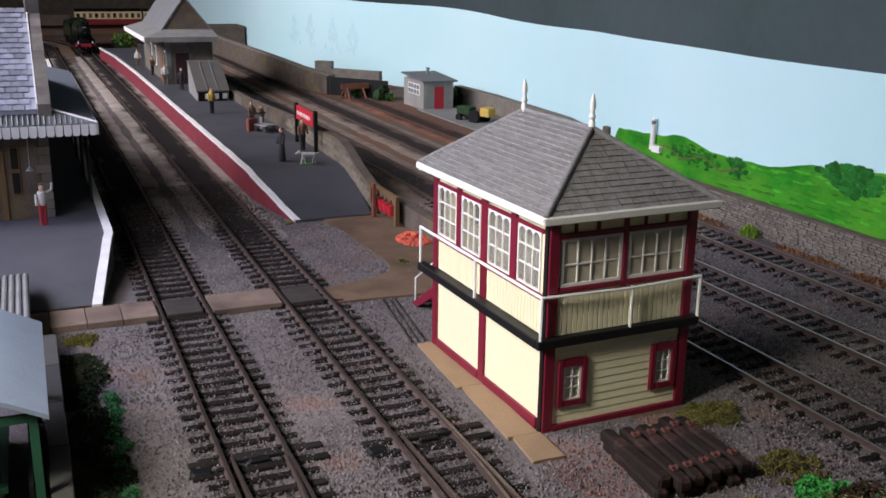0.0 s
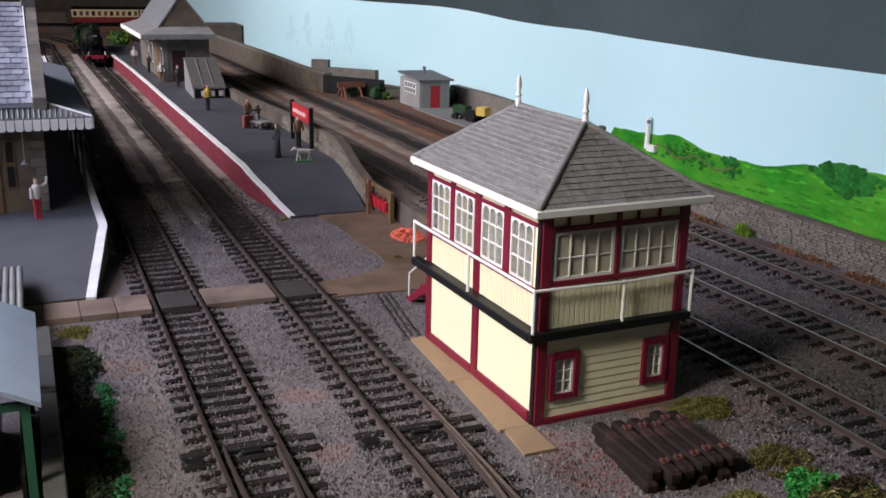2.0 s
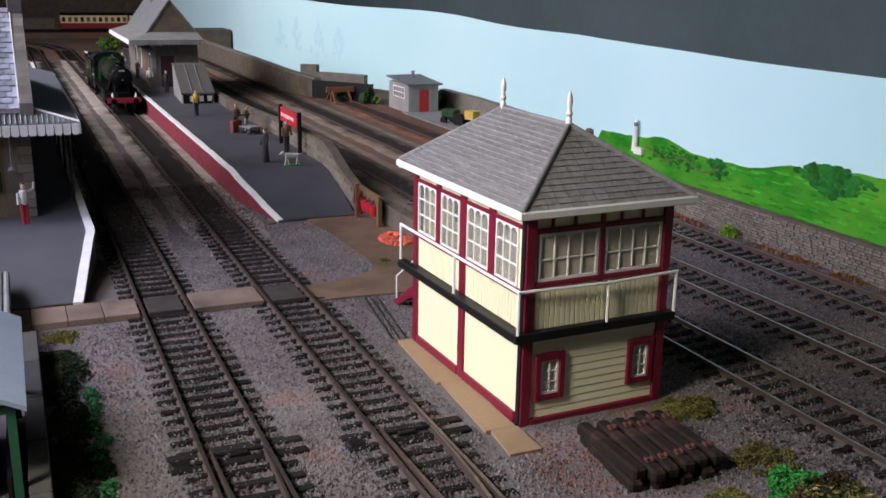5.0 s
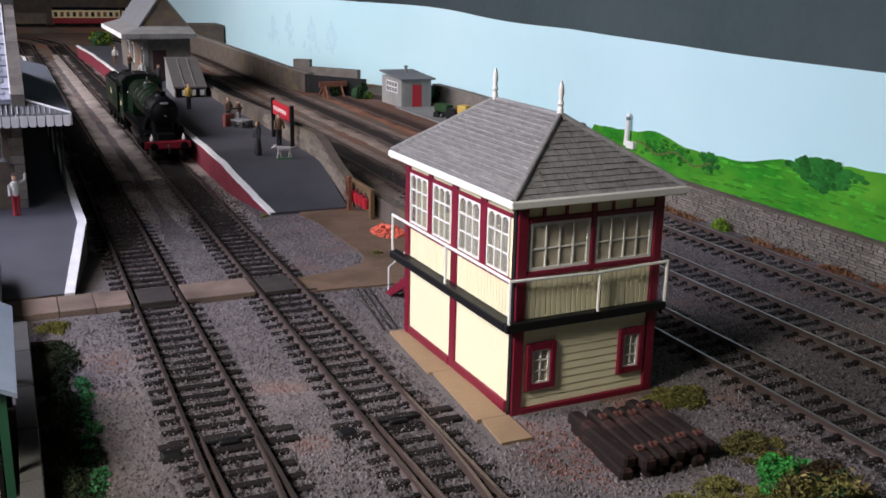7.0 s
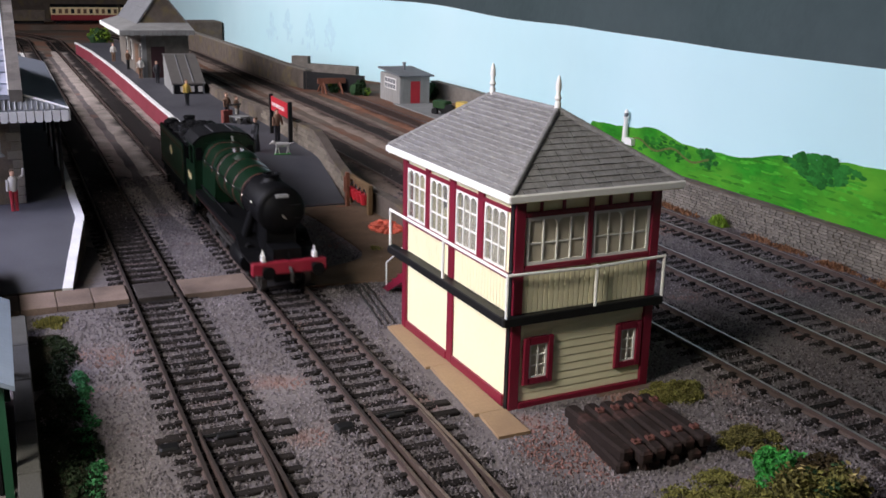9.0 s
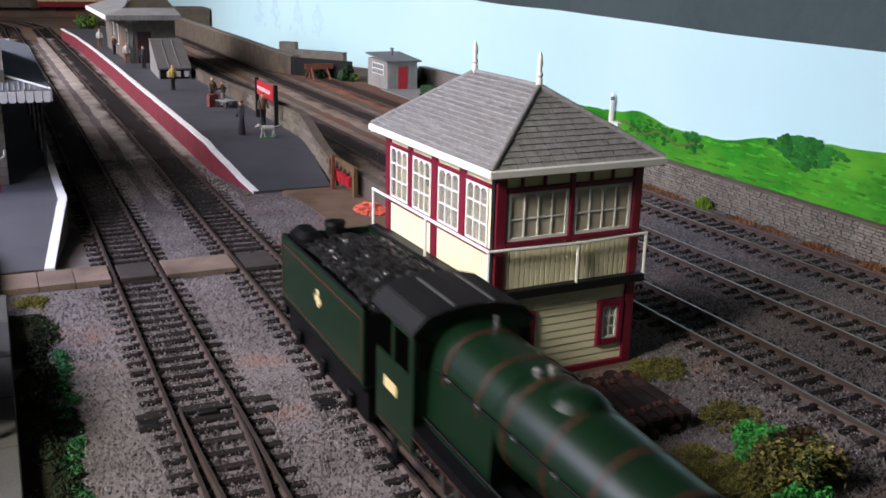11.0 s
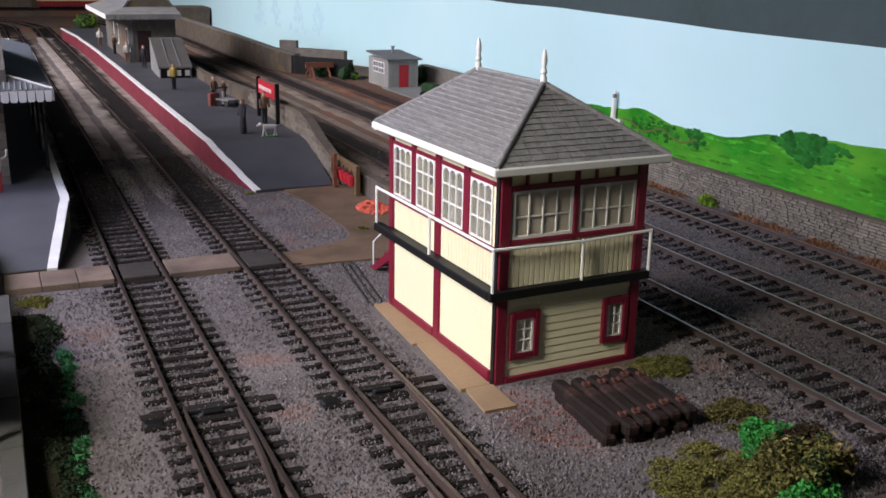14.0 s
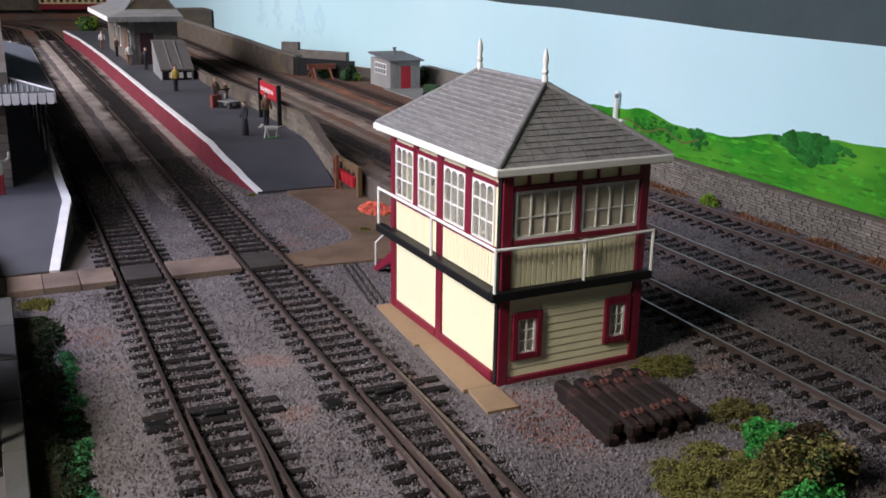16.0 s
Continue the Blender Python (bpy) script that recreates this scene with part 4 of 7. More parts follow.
    x, y = -K - 0.02, -K + 0.06
    hz = 4.24
    for px, py in ((x, y), (x, 3.85), (x, L + 0.6), (W * 0.5 + 0.22, y), (W + 0.2, y)):
        part("rail_post", Geo().bar((px, py, WK - 0.2), (px, py, hz), 0.05), M["white"], t)
    part("handrail", Geo().bar((x, y - 0.03, hz), (x, L + 0.63, hz + 0.02), 0.05), M["white"], t)
    part("handrail", Geo().bar((x - 0.03, y, hz), (W * 0.5 + 0.2, y - 0.02, hz - 0.06), 0.05), M["white"], t)
    part("handrail", Geo().bar((W * 0.5 + 0.2, y - 0.02, hz - 0.06), (W + 0.23, y, hz), 0.05), M["white"], t)
    # roof
    o, He, Hr, a = 0.46, 6.55, 8.5, 1.75
    x0, x1, y0, y1 = -o, W + o, -o, L + o
    xm = W / 2 - 0.16
    shell = Geo()
    c = [(x0, y0, He), (x1, y0, He), (x1, y1, He), (x0, y1, He), (xm, a, Hr), (xm, L - a, Hr)]
    shell.add(c, [(0, 1, 4), (1, 2, 5, 4), (2, 3, 5), (3, 0, 4, 5), (3, 2, 1, 0)])
    part("roof_shell", shell, M["slate"], t)
    part("fascia", Geo().box(x0 - 0.06, x1 + 0.06, y0 - 0.1, y0, He - 0.15, He + 0.06, 0.04), M["white"], t, "white painted fascia")
    part("fascia", Geo().box(x0 - 0.1, x0, y0 - 0.1, y1 + 0.06, He - 0.14, He + 0.065, 0.04), M["white"], t, "white painted fascia")
    part("fascia", Geo().box(x1, x1 + 0.08, y0, y1 + 0.06, He - 0.24, He + 0.05, 0.03), M["white"], t, "white painted fascia")
    part("fascia", Geo().box(x0, x1, y1, y1 + 0.08, He - 0.24, He + 0.05, 0.03), M["white"], t, "white painted fascia")
    part("soffit", Geo().box(x0, x1, y0, y1, He - 0.2, He - 0.13), M["cream"], t)
    rnd = random.Random(2)

    def slates(p, q, r, s, rows, width, single_parts, step=0.05):
        """Slates on a slope: p-q the eave, s-r the ridge above them."""
        p, q, r, s = (Vector(k) for k in (p, q, r, s))
        nrm = (q - p).cross(s - p).normalized()
        rest = Geo()
        ex = (q - p).normalized()
        for j in range(rows):
            a0, a1 = j / rows, (j + 1.12) / rows
            l0, r0 = p + (s - p) * a0, q + (r - q) * a0
            mid = (a0 + min(a1, 1)) / 2
            lm, rm = p + (s - p) * mid, q + (r - q) * mid
            l1 = p + (s - p) * min(a1, 1)
            up = (l1 - l0) - ex * (l1 - l0).dot(ex)
            n = max(1, int((r0 - l0).length / width))
            off = 0.5 if j % 2 else 0.0
            length = (r0 - l0).length
            k = -off
            while k * width < length:
                b0, b1 = max(0, k * width), min(length, (k + 1) * width)
                k += 1
                if b1 - b0 < 0.04:
                    continue
                # cut against the hips at the slate's own middle
                lo = (lm - l0).dot(ex) * 0.5
                hi = length - (r0 - rm).dot(ex) * 0.5
                b0, b1 = max(b0, lo), min(b1, hi)
                if b1 - b0 < 0.05:
                    continue
                g0 = 0.006
                th = step - 0.02 + rnd.uniform(-0.01, 0.012)
                A, B = l0 + ex * (b0 + g0), l0 + ex * (b1 - g0)
                C, D = B + up, A + up
                v = [A, B, C, D, A + nrm * (th + 0.025), B + nrm * (th + 0.025 + rnd.uniform(-0.008, 0.008)), C + nrm * 0.012, D + nrm * 0.012]
                f = [(4, 5, 6, 7), (0, 1, 5, 4), (1, 2, 6, 5), (3, 0, 4, 7)]
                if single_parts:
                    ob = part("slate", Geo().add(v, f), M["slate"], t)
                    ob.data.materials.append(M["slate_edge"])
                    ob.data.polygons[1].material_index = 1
                else:
                    rest.add(v, f)
        if rest.v:
            part("far_slates", rest, M["slate"], t)["kind"] = "stuff"

    slates(c[3], c[0], c[4], c[5], 17, 0.46, True, 0.085)
    slates(c[0], c[1], c[4], c[4], 14, 0.42, True, 0.045)
    slates(c[1], c[2], c[5], c[4], 15, 0.5, False)
    slates(c[2], c[3], c[5], c[5], 14, 0.5, False)
    for p, q in ((c[0], c[4]), (c[1], c[4]), (c[2], c[5]), (c[3], c[5])):
        part("hip_ridge", Geo().bar((p[0], p[1], p[2] + 0.05), (q[0], q[1], q[2] + 0.04), 0.09, 8), M["slate"], t, "rounded grey hip tile")
    part("ridge", Geo().bar((xm, a, Hr + 0.04), (xm, L - a, Hr + 0.04), 0.07, 8), M["slate"], t)
    prof = [(0.095, Hr - 0.05), (0.1, Hr + 0.2), (0.065, Hr + 0.27), (0.11, Hr + 0.36), (0.075, Hr + 0.44), (0.06, Hr + 0.52), (0.095, Hr + 0.66), (0.08, Hr + 0.84), (0.045, Hr + 0.96), (0.012, Hr + 1.04)]
    for y in (a, L - a):
        part("finial", Geo().turned(xm, y, prof), M["white"], t, "white turned finial", True)
    # rear stair
    for i in range(8):
        part("tread", Geo().box(1.1, 1.8, L + 0.1 + 0.52 * i, L + 0.6 + 0.52 * i, 2.6 - 0.34 * i, 2.67 - 0.34 * i), M["maroon"], t)
    for x in (1.06, 1.84):
        part("stringer", Geo().across([(L + 0.06, 2.75), (L + 0.06, 2.3), (L + 4.0, 0), (L + 4.5, 0)], x - 0.04, x + 0.04), M["maroon"], t)
        part("stair_rail", Geo().bar((x, L + 0.15, 3.8), (x, L + 4.2, 1.15), 0.035), M["white"], t)
        part("stair_post", Geo().bar((x, L + 4.2, 0.0), (x, L + 4.2, 1.15), 0.035), M["white"], t)


build_signal_box()


# ---- the train: y runs from the buffer beam back ----
LOCO_MID, TENDER_MID = 6.8, 18.0
LONG = 1.09
DRIVER = 0.93


def wheelset(name, parent, y, r, spokes, label=""):
    """An axle that turns about its own middle, with a spoked wheel at each end."""
    ob = part(name, Geo().bar((-0.9, 0, 0), (0.9, 0, 0), 0.08, 8), M["dark_steel"], parent, label)
    ob.matrix_basis = at(0, y, r + 0.305)
    n = 22
    for s in (-1, 1):
        x0, x1 = sorted((s * 0.74, s * 0.98))
        g = Geo()
        v = []
        for rr, x in ((r, x0), (r, x1), (r * 0.84, x0), (r * 0.84, x1)):
            v += [(x, rr * math.cos(math.tau * i / n), rr * math.sin(math.tau * i / n)) for i in range(n)]
        f = []
        for i in range(n):
            j = (i + 1) % n
            f += [(i, j, n + j, n + i), (2 * n + j, 2 * n + i, 3 * n + i, 3 * n + j), (n + i, n + j, 3 * n + j, 3 * n + i), (j, i, 2 * n + i, 2 * n + j)]
        g.add(v, f)
        for i in range(spokes):
            a = math.tau * i / spokes
            g.bar((s * 0.86, 0, 0), (s * 0.86, r * 0.88 * math.cos(a), r * 0.88 * math.sin(a)), 0.05, 5)
        g.bar((s * 0.74, 0, 0), (s * 1.02, 0, 0), 0.16, 10)
        part("wheel", g, M["dark_steel"], ob, "dark spoked wheel")
    return ob


def build_locomotive():
    t = thing("steam_locomotive", TRACK2, 128 + LOCO_MID, 0, 0, "dark green steam locomotive with black smokebox and red buffer beam", "locomotive")

    def p(name, g, m, label="", smooth=False):
        g.v = [(x, y * LONG - LOCO_MID, z) for x, y, z in g.v]
        return part(name, g, M[m], t, label, smooth)

    HW, PLATE = 1.45, 2.2          # half width and running plate height
    p("frame", Geo().box(-0.55, 0.55, 0.3, 12.0, 0.8, 2.1), "loco_black")
    p("buffer_beam", Geo().box(-HW, HW, 0.0, 0.25, 1.24, 1.7, 0.04), "beam_red", "red buffer beam")
    for s in (-1, 1):
        p("buffer", Geo().bar((s * 0.95, 0.05, 1.46), (s * 0.95, -0.45, 1.46), 0.12, 12).bar((s * 0.95, -0.45, 1.46), (s * 0.95, -0.52, 1.46), 0.25, 16), "loco_black", "black round buffer")
        p("lamp", Geo().box(s * 1.0 - 0.085, s * 1.0 + 0.085, 0.03, 0.22, 1.75, 2.0, 0.03).bar((s * 1.0, 0.12, 2.0), (s * 1.0, 0.12, 2.18), 0.045, 8, 0.03), "white", "small white lamp")
    p("coupling", Geo().bar((0, 0, 1.45), (0, -0.3, 1.3), 0.07).bar((0, -0.3, 1.3), (0, -0.3, 0.95), 0.06), "dark_steel")
    p("footplate_front", Geo().box(-HW, HW, 0.25, 1.55, 1.62, 1.7), "loco_black")
    p("lamp_iron", Geo().bar((0, 0.12, 1.7), (0, 0.12, 2.0), 0.035, 6), "loco_black")
    for s in (-1, 1):
        a, b = sorted((s * 0.55, s * HW))
        p("running_plate", Geo().across([(1.55, 1.62), (1.55, 1.7), (2.0, 1.82), (2.5, PLATE), (10.4, PLATE), (10.4, PLATE - 0.1), (2.6, PLATE - 0.1), (2.1, 1.72)][::-1], a, b), "loco_black")
        p("valance", Geo().box(min(s * (HW - 0.06), s * HW), max(s * (HW - 0.06), s * HW), 2.6, 10.4, PLATE - 0.28, PLATE - 0.1), "loco_black")
        p("valance_lining", Geo().box(min(s * (HW + 0.002), s * (HW + 0.012)), max(s * (HW + 0.002), s * (HW + 0.012)), 2.6, 10.4, PLATE - 0.26, PLATE - 0.235), "lining", "thin orange line")
        p("cylinder", Geo().tube([(1.8, 0.38, 1.2), (1.9, 0.43, 1.2), (3.5, 0.43, 1.2), (3.6, 0.38, 1.2)], 16, s * 1.08), "loco_black", "", True)
        p("steam_chest", Geo().tube([(1.85, 0.2, 1.72), (3.55, 0.2, 1.72)], 12, s * 1.05), "loco_black", "", True)
        p("steam_pipe", Geo().bar((s * 0.75, 2.3, 3.2), (s * 1.15, 2.6, 1.7), 0.19, 10), "loco_black")
        p("connecting_rod", Geo().across([(3.6, 1.13), (3.6, 1.27), (7.0, 1.32), (7.0, 1.15)][::-1], s * 1.22 - 0.04, s * 1.22 + 0.04), "dark_steel", "dull steel rod")
        p("slide_bar", Geo().box(s * 1.2 - 0.07, s * 1.2 + 0.07, 3.6, 4.9, 1.4, 1.48), "dark_steel")
        p("bracket", Geo().box(s * 1.12 - 0.12, s * 1.12 + 0.12, 4.85, 4.98, 1.1, 2.1), "loco_black")
        p("splasher", Geo().across([(7.7, PLATE), (8.9, PLATE), (8.8, 2.5), (8.55, 2.68), (8.2, 2.72), (7.85, 2.6)], min(s * 0.7, s * 1.0), max(s * 0.7, s * 1.0)), "loco_black")
    # boiler, firebox, smokebox
    p("smokebox", Geo().tube([(0.95, 0.74, 3.42), (1.0, 0.9, 3.42), (1.06, 0.95, 3.42), (3.35, 0.95, 3.42)], 32), "loco_black", "matt black smokebox", True)
    p("smokebox_saddle", Geo().box(-0.65, 0.65, 1.2, 2.8, 1.7, 2.9, 0.1), "loco_black")
    p("smokebox_door", Geo().tube([(0.78, 0.25, 3.36), (0.84, 0.52, 3.36), (0.95, 0.74, 3.36)], 26), "loco_black", "", True)
    p("door_handle", Geo().bar((0, 0.8, 3.25), (0, 0.72, 3.25), 0.05).bar((0, 0.74, 3.25), (0.1, 0.73, 3.15), 0.025), "steel", "bright door handle")
    for z in (3.1, 3.62):
        p("door_hinge", Geo().box(0.15, 0.72, 0.8, 0.88, z - 0.035, z + 0.035), "loco_black")
    p("number_plate", Geo().box(-0.24, 0.24, 0.84, 0.94, 3.96, 4.08), "plate", "small white plate with bars in place of figures")
    p("smokebox_ring", Geo().tube([(3.28, 0.953, 3.42), (3.29, 0.975, 3.42), (3.36, 0.975, 3.42), (3.37, 0.953, 3.42)], 32), "loco_black", "", True)

    def shape(y):
        """Radius and centre height of the tapered boiler."""
        k = max(0.0, min(1.0, (y - 3.4) / 4.0))
        return 0.94 + 0.12 * k, 3.42 + 0.05 * k

    p("boiler", Geo().tube([(y, *shape(y)) for y in (3.37, 4.4, 5.4, 6.4, 7.4, 7.7)], 40), "loco_green", "dark green tapered boiler", True)
    n = 24
    rows = []
    for y, r in ((7.65, 1.07), (10.4, 1.06)):
        arc = [(r * math.copysign(abs(math.cos(a)) ** 0.75, math.cos(a)), y, 3.44 + r * math.sin(a)) for a in (math.pi * i / n for i in range(n + 1))]
        rows.append([(r + 0.06, y, PLATE), (r + 0.03, y, 2.8)] + arc + [(-r - 0.03, y, 2.8), (-r - 0.06, y, PLATE)])
    g = loft(rows)
    m = len(rows[0])
    g.f.append(tuple(range(m)))
    p("firebox", g, "loco_green", "dark green firebox", True)
    for y in (3.45, 4.7, 6.0, 7.3):
        r, z = shape(y)
        p("boiler_band", Geo().tube([(y, r + 0.004, z), (y + 0.01, r + 0.016, z), (y + 0.07, r + 0.016, z), (y + 0.08, r + 0.004, z)], 40), "lining", "orange-lined boiler band", True)
    for y in (8.3, 9.7):
        k = [(1.085 * math.copysign(abs(math.cos(a)) ** 0.75, math.cos(a)), 3.44 + 1.085 * math.sin(a)) for a in (math.pi * i / n for i in range(n + 1))]
        p("boiler_band", Geo().along(k + [(x * 0.97, z - 0.03) for x, z in k[::-1]], y, y + 0.07), "lining", "orange-lined firebox band", True)
    p("chimney", Geo().turned(0, 2.25, [(0.46, 4.26), (0.34, 4.4), (0.31, 4.48), (0.37, 4.56), (0.37, 4.62), (0.28, 4.62), (0.26, 4.5)], 18), "loco_black", "short black chimney", True)
    p("dome", Geo().turned(0, 6.5, [(0.56, 4.42), (0.44, 4.55), (0.36, 4.62), (0.24, 4.67), (0.08, 4.69)], 18), "loco_green", "", True)
    p("safety_valve", Geo().turned(-0.16, 7.6, [(0.12, 4.45), (0.09, 4.6), (0.04, 4.64)], 10).turned(0.16, 7.6, [(0.12, 4.45), (0.09, 4.6), (0.04, 4.64)], 10), "steel", "bright metal safety valves")
    p("whistle", Geo().bar((0.3, 10.0, 4.5), (0.3, 10.0, 4.72), 0.05), "steel")
    for s in (-1, 1):
        p("handrail", Geo().bar((s * 0.97, 1.3, 3.65), (s * 1.14, 9.9, 3.72), 0.026, 6), "loco_black")
        for y in (1.7, 3.0, 4.3, 5.6, 6.9, 8.2, 9.4):
            p("handrail_knob", Geo().ball(s * (0.97 + 0.0198 * (y - 1.3)), y, 3.65 + 0.0081 * (y - 1.3), 0.05), "steel", "bright handrail knob")
        p("nameplate", Geo().box(min(s * 0.95, s * 1.01), max(s * 0.95, s * 1.01), 7.75, 8.8, 2.74, 2.86), "transfer", "small curved plate")
        p("injector_pipe", Geo().bar((s * 1.2, 5.0, 2.42), (s * 1.2, 10.3, 2.42), 0.04, 6), "loco_black")
    # cab
    for s in (-1, 1):
        a, b = sorted((s * (HW - 0.07), s * HW))
        p("cab_side", Geo().box(a, b, 10.4, 12.45, 1.5, 3.3).box(a, b, 10.4, 10.62, 3.3, 4.4).box(a, b, 11.42, 11.56, 3.3, 4.4).box(a, b, 10.62, 11.42, 4.2, 4.4).box(a, b, 11.56, 12.3, 4.26, 4.4), "loco_green", "green cab side with a window opening")
        p("number_panel", Geo().box(min(s * (HW + 0.002), s * (HW + 0.014)), max(s * (HW + 0.002), s * (HW + 0.014)), 11.25, 11.95, 2.5, 2.78), "transfer", "cream bars in place of the number")
        p("cab_lining", Geo().box(min(s * (HW + 0.002), s * (HW + 0.012)), max(s * (HW + 0.002), s * (HW + 0.012)), 10.5, 12.35, 1.6, 1.63), "lining", "thin orange line")
        p("cab_step", Geo().box(s * 1.3 - 0.15, s * 1.3 + 0.15, 11.4, 11.9, 0.7, 0.8).box(s * 1.3 - 0.03, s * 1.3 + 0.03, 11.5, 11.8, 0.8, 1.5), "loco_black")
        p("spectacle_window", Geo().box(s * 1.22 - 0.14, s * 1.22 + 0.14, 10.36, 10.41, 3.6, 4.2), "loco_black", "dark cab front window")
    p("cab_front", Geo().box(-HW + 0.07, HW - 0.07, 10.42, 10.5, 1.6, 4.36), "loco_green")
    roof = [(1.5, 4.34), (1.46, 4.44), (1.2, 4.7), (1.14, 4.74), (0.75, 4.84), (0.35, 4.9), (0.0, 4.92)]
    roof = roof + [(-x, z) for x, z in roof[-2::-1]]
    inner = [(x * 0.95, z - 0.07) for x, z in roof[::-1]]
    p("cab_roof", Geo().along(roof + inner, 10.36, 12.6), "loco_roof", "dark grey angular cab roof")
    p("cab_front_top", Geo().along([(x * 0.93, z - 0.08) for x, z in roof], 10.43, 10.5), "loco_green")
    for x, z in ((-0.48, 4.875), (0.48, 4.875)):
        p("roof_rib", Geo().box(x - 0.03, x + 0.03, 10.45, 12.3, z, z + 0.05), "rib_grey", "pale grey roof rib")
    p("cab_floor", Geo().box(-1.36, 1.36, 10.5, 12.5, 1.55, 1.65), "loco_black")
    p("backhead", Geo().box(-1.0, 1.0, 10.5, 10.9, 1.65, 3.9, 0.1), "loco_black")
    wheels = [(wheelset("leading_wheelset", t, 1.0 * LONG - LOCO_MID, 0.52, 8), 0.52), (wheelset("leading_wheelset", t, 2.9 * LONG - LOCO_MID, 0.52, 8), 0.52)]
    for y in (4.9, 7.0, 9.1):
        wheels.append((wheelset("driving_wheelset", t, y * LONG - LOCO_MID, DRIVER, 14), DRIVER))
    rods = []
    for s in (-1, 1):
        ob = part("coupling_rod", Geo().box(-0.04, 0.04, 4.8 * LONG, 9.2 * LONG, -0.08, 0.08, 0.02), M["dark_steel"], t, "dull steel coupling rod")
        rods.append((ob, s))
    return t, wheels, rods


def build_tender():
    t = thing("tender", TRACK2, 128 + TENDER_MID, 0, 0, "dark green coal tender lined in orange", "tender")

    def p(name, g, m, label="", smooth=False):
        g.v = [(x * 0.87, (y - 16.6) * 0.86, z if z < 1.9 else 1.9 + (z - 1.9) * 0.8) for x, y, z in g.v]
        return part(name, g, M[m], t, label, smooth)

    y0, y1 = 12.45, 21.0
    for s in (-1, 1):
        a, b = sorted((s * 1.6, s * 1.68))
        p("side", Geo().box(a, b, y0, y1, 1.85, 4.35, 0.02), "loco_green", "green tender side")
        for za, zb in ((3.98, 4.05), (2.0, 2.05)):
            p("lining", Geo().box(min(s * 1.684, s * 1.694), max(s * 1.684, s * 1.694), y0 + 0.15, y1 - 0.15, za, zb), "lining", "thin orange line")
        for ya in (y0 + 0.15, y1 - 0.2):
            p("lining", Geo().box(min(s * 1.683, s * 1.692), max(s * 1.683, s * 1.692), ya, ya + 0.05, 2.05, 3.98), "lining")
        p("crest", Geo().box(min(s * 1.684, s * 1.7), max(s * 1.684, s * 1.7), 16.55, 16.8, 2.95, 3.55).box(min(s * 1.684, s * 1.7), max(s * 1.684, s * 1.7), 16.35, 17.0, 3.1, 3.3), "transfer", "small cream and red crest shape")
        p("frame", Geo().box(min(s * 1.3, s * 1.45), max(s * 1.3, s * 1.45), y0 + 0.2, y1 - 0.1, 0.75, 1.8), "loco_black")
        for y in (13.9, 16.6, 19.3):
            p("axle_box", Geo().box(s * 1.5 - 0.14, s * 1.5 + 0.14, y - 0.2, y + 0.2, 0.75, 1.2, 0.04), "loco_black")
        p("coping", Geo().bar((s * 1.6, y0 + 0.2, 4.37), (s * 1.6, y1 - 0.1, 4.37), 0.06, 8), "loco_black")
    p("footplate", Geo().box(-1.72, 1.72, y0 - 0.1, y1 + 0.1, 1.75, 1.85), "loco_black")
    p("rear_panel", Geo().box(-1.6, 1.6, y1 - 0.08, y1, 1.85, 4.35), "loco_green")
    p("front_panel", Geo().box(-1.6, 1.6, y0, y0 + 0.08, 1.85, 4.2), "loco_black")
    p("tank_top", Geo().box(-1.6, 1.6, y0 + 0.08, y1 - 0.08, 3.9, 4.0), "loco_black")
    p("tank_dome", Geo().box(-1.45, -0.55, y1 - 1.7, y1 - 0.15, 3.95, 4.75, 0.2).turned(0.1, y1 - 0.7, [(0.34, 3.95), (0.34, 4.7), (0.4, 4.75), (0.36, 4.88), (0.1, 4.92)], 14), "loco_black", "black water filler behind the coal", True)
    p("buffer_beam", Geo().box(-1.55, 1.55, y1 + 0.0, y1 + 0.2, 1.2, 1.74), "loco_black")
    for s in (-1, 1):
        p("buffer", Geo().bar((s * 1.05, y1 + 0.2, 1.6), (s * 1.05, y1 + 0.6, 1.6), 0.13, 10).bar((s * 1.05, y1 + 0.6, 1.6), (s * 1.05, y1 + 0.68, 1.6), 0.27, 14), "loco_black")
    # coal
    rnd = random.Random(21)
    bed = loft([[(x, y, 4.0 + (0.75 - 0.25 * (x / 1.35) ** 2) * min(1, (y - 12.4) / 1.5) * min(1, max(0.05, (19.9 - y) / 1.2)) + 0.08 * noise.noise((x * 3, y * 3, 1))) for x in (-1.45 + 0.29 * i for i in range(11))] for y in (12.6 + 0.3 * j for j in range(25))])
    p("coal_bed", bed, "coal", "heaped black coal")
    g = Geo()
    for i in range(520):
        x, y = rnd.uniform(-1.4, 1.4), rnd.uniform(12.7, 19.7)
        z = 4.0 + (0.75 - 0.25 * (x / 1.35) ** 2) * min(1, (y - 12.4) / 1.5) * min(1, max(0.05, (19.9 - y) / 1.2))
        r = rnd.uniform(0.06, 0.17)
        g.ball(x, y, z, r, r * rnd.uniform(0.7, 1.3), r * rnd.uniform(0.6, 1), 5, 0.35, rnd)
    p("loose_coal", g, "coal")["kind"] = "stuff"
    wheels = [(wheelset("wheelset", t, (y - 16.6) * 0.86, 0.66, 9), 0.66) for y in (13.9, 16.6, 19.3)]
    return t, wheels


loco, loco_wheels, rods = build_locomotive()
tender, tender_wheels = build_tender()


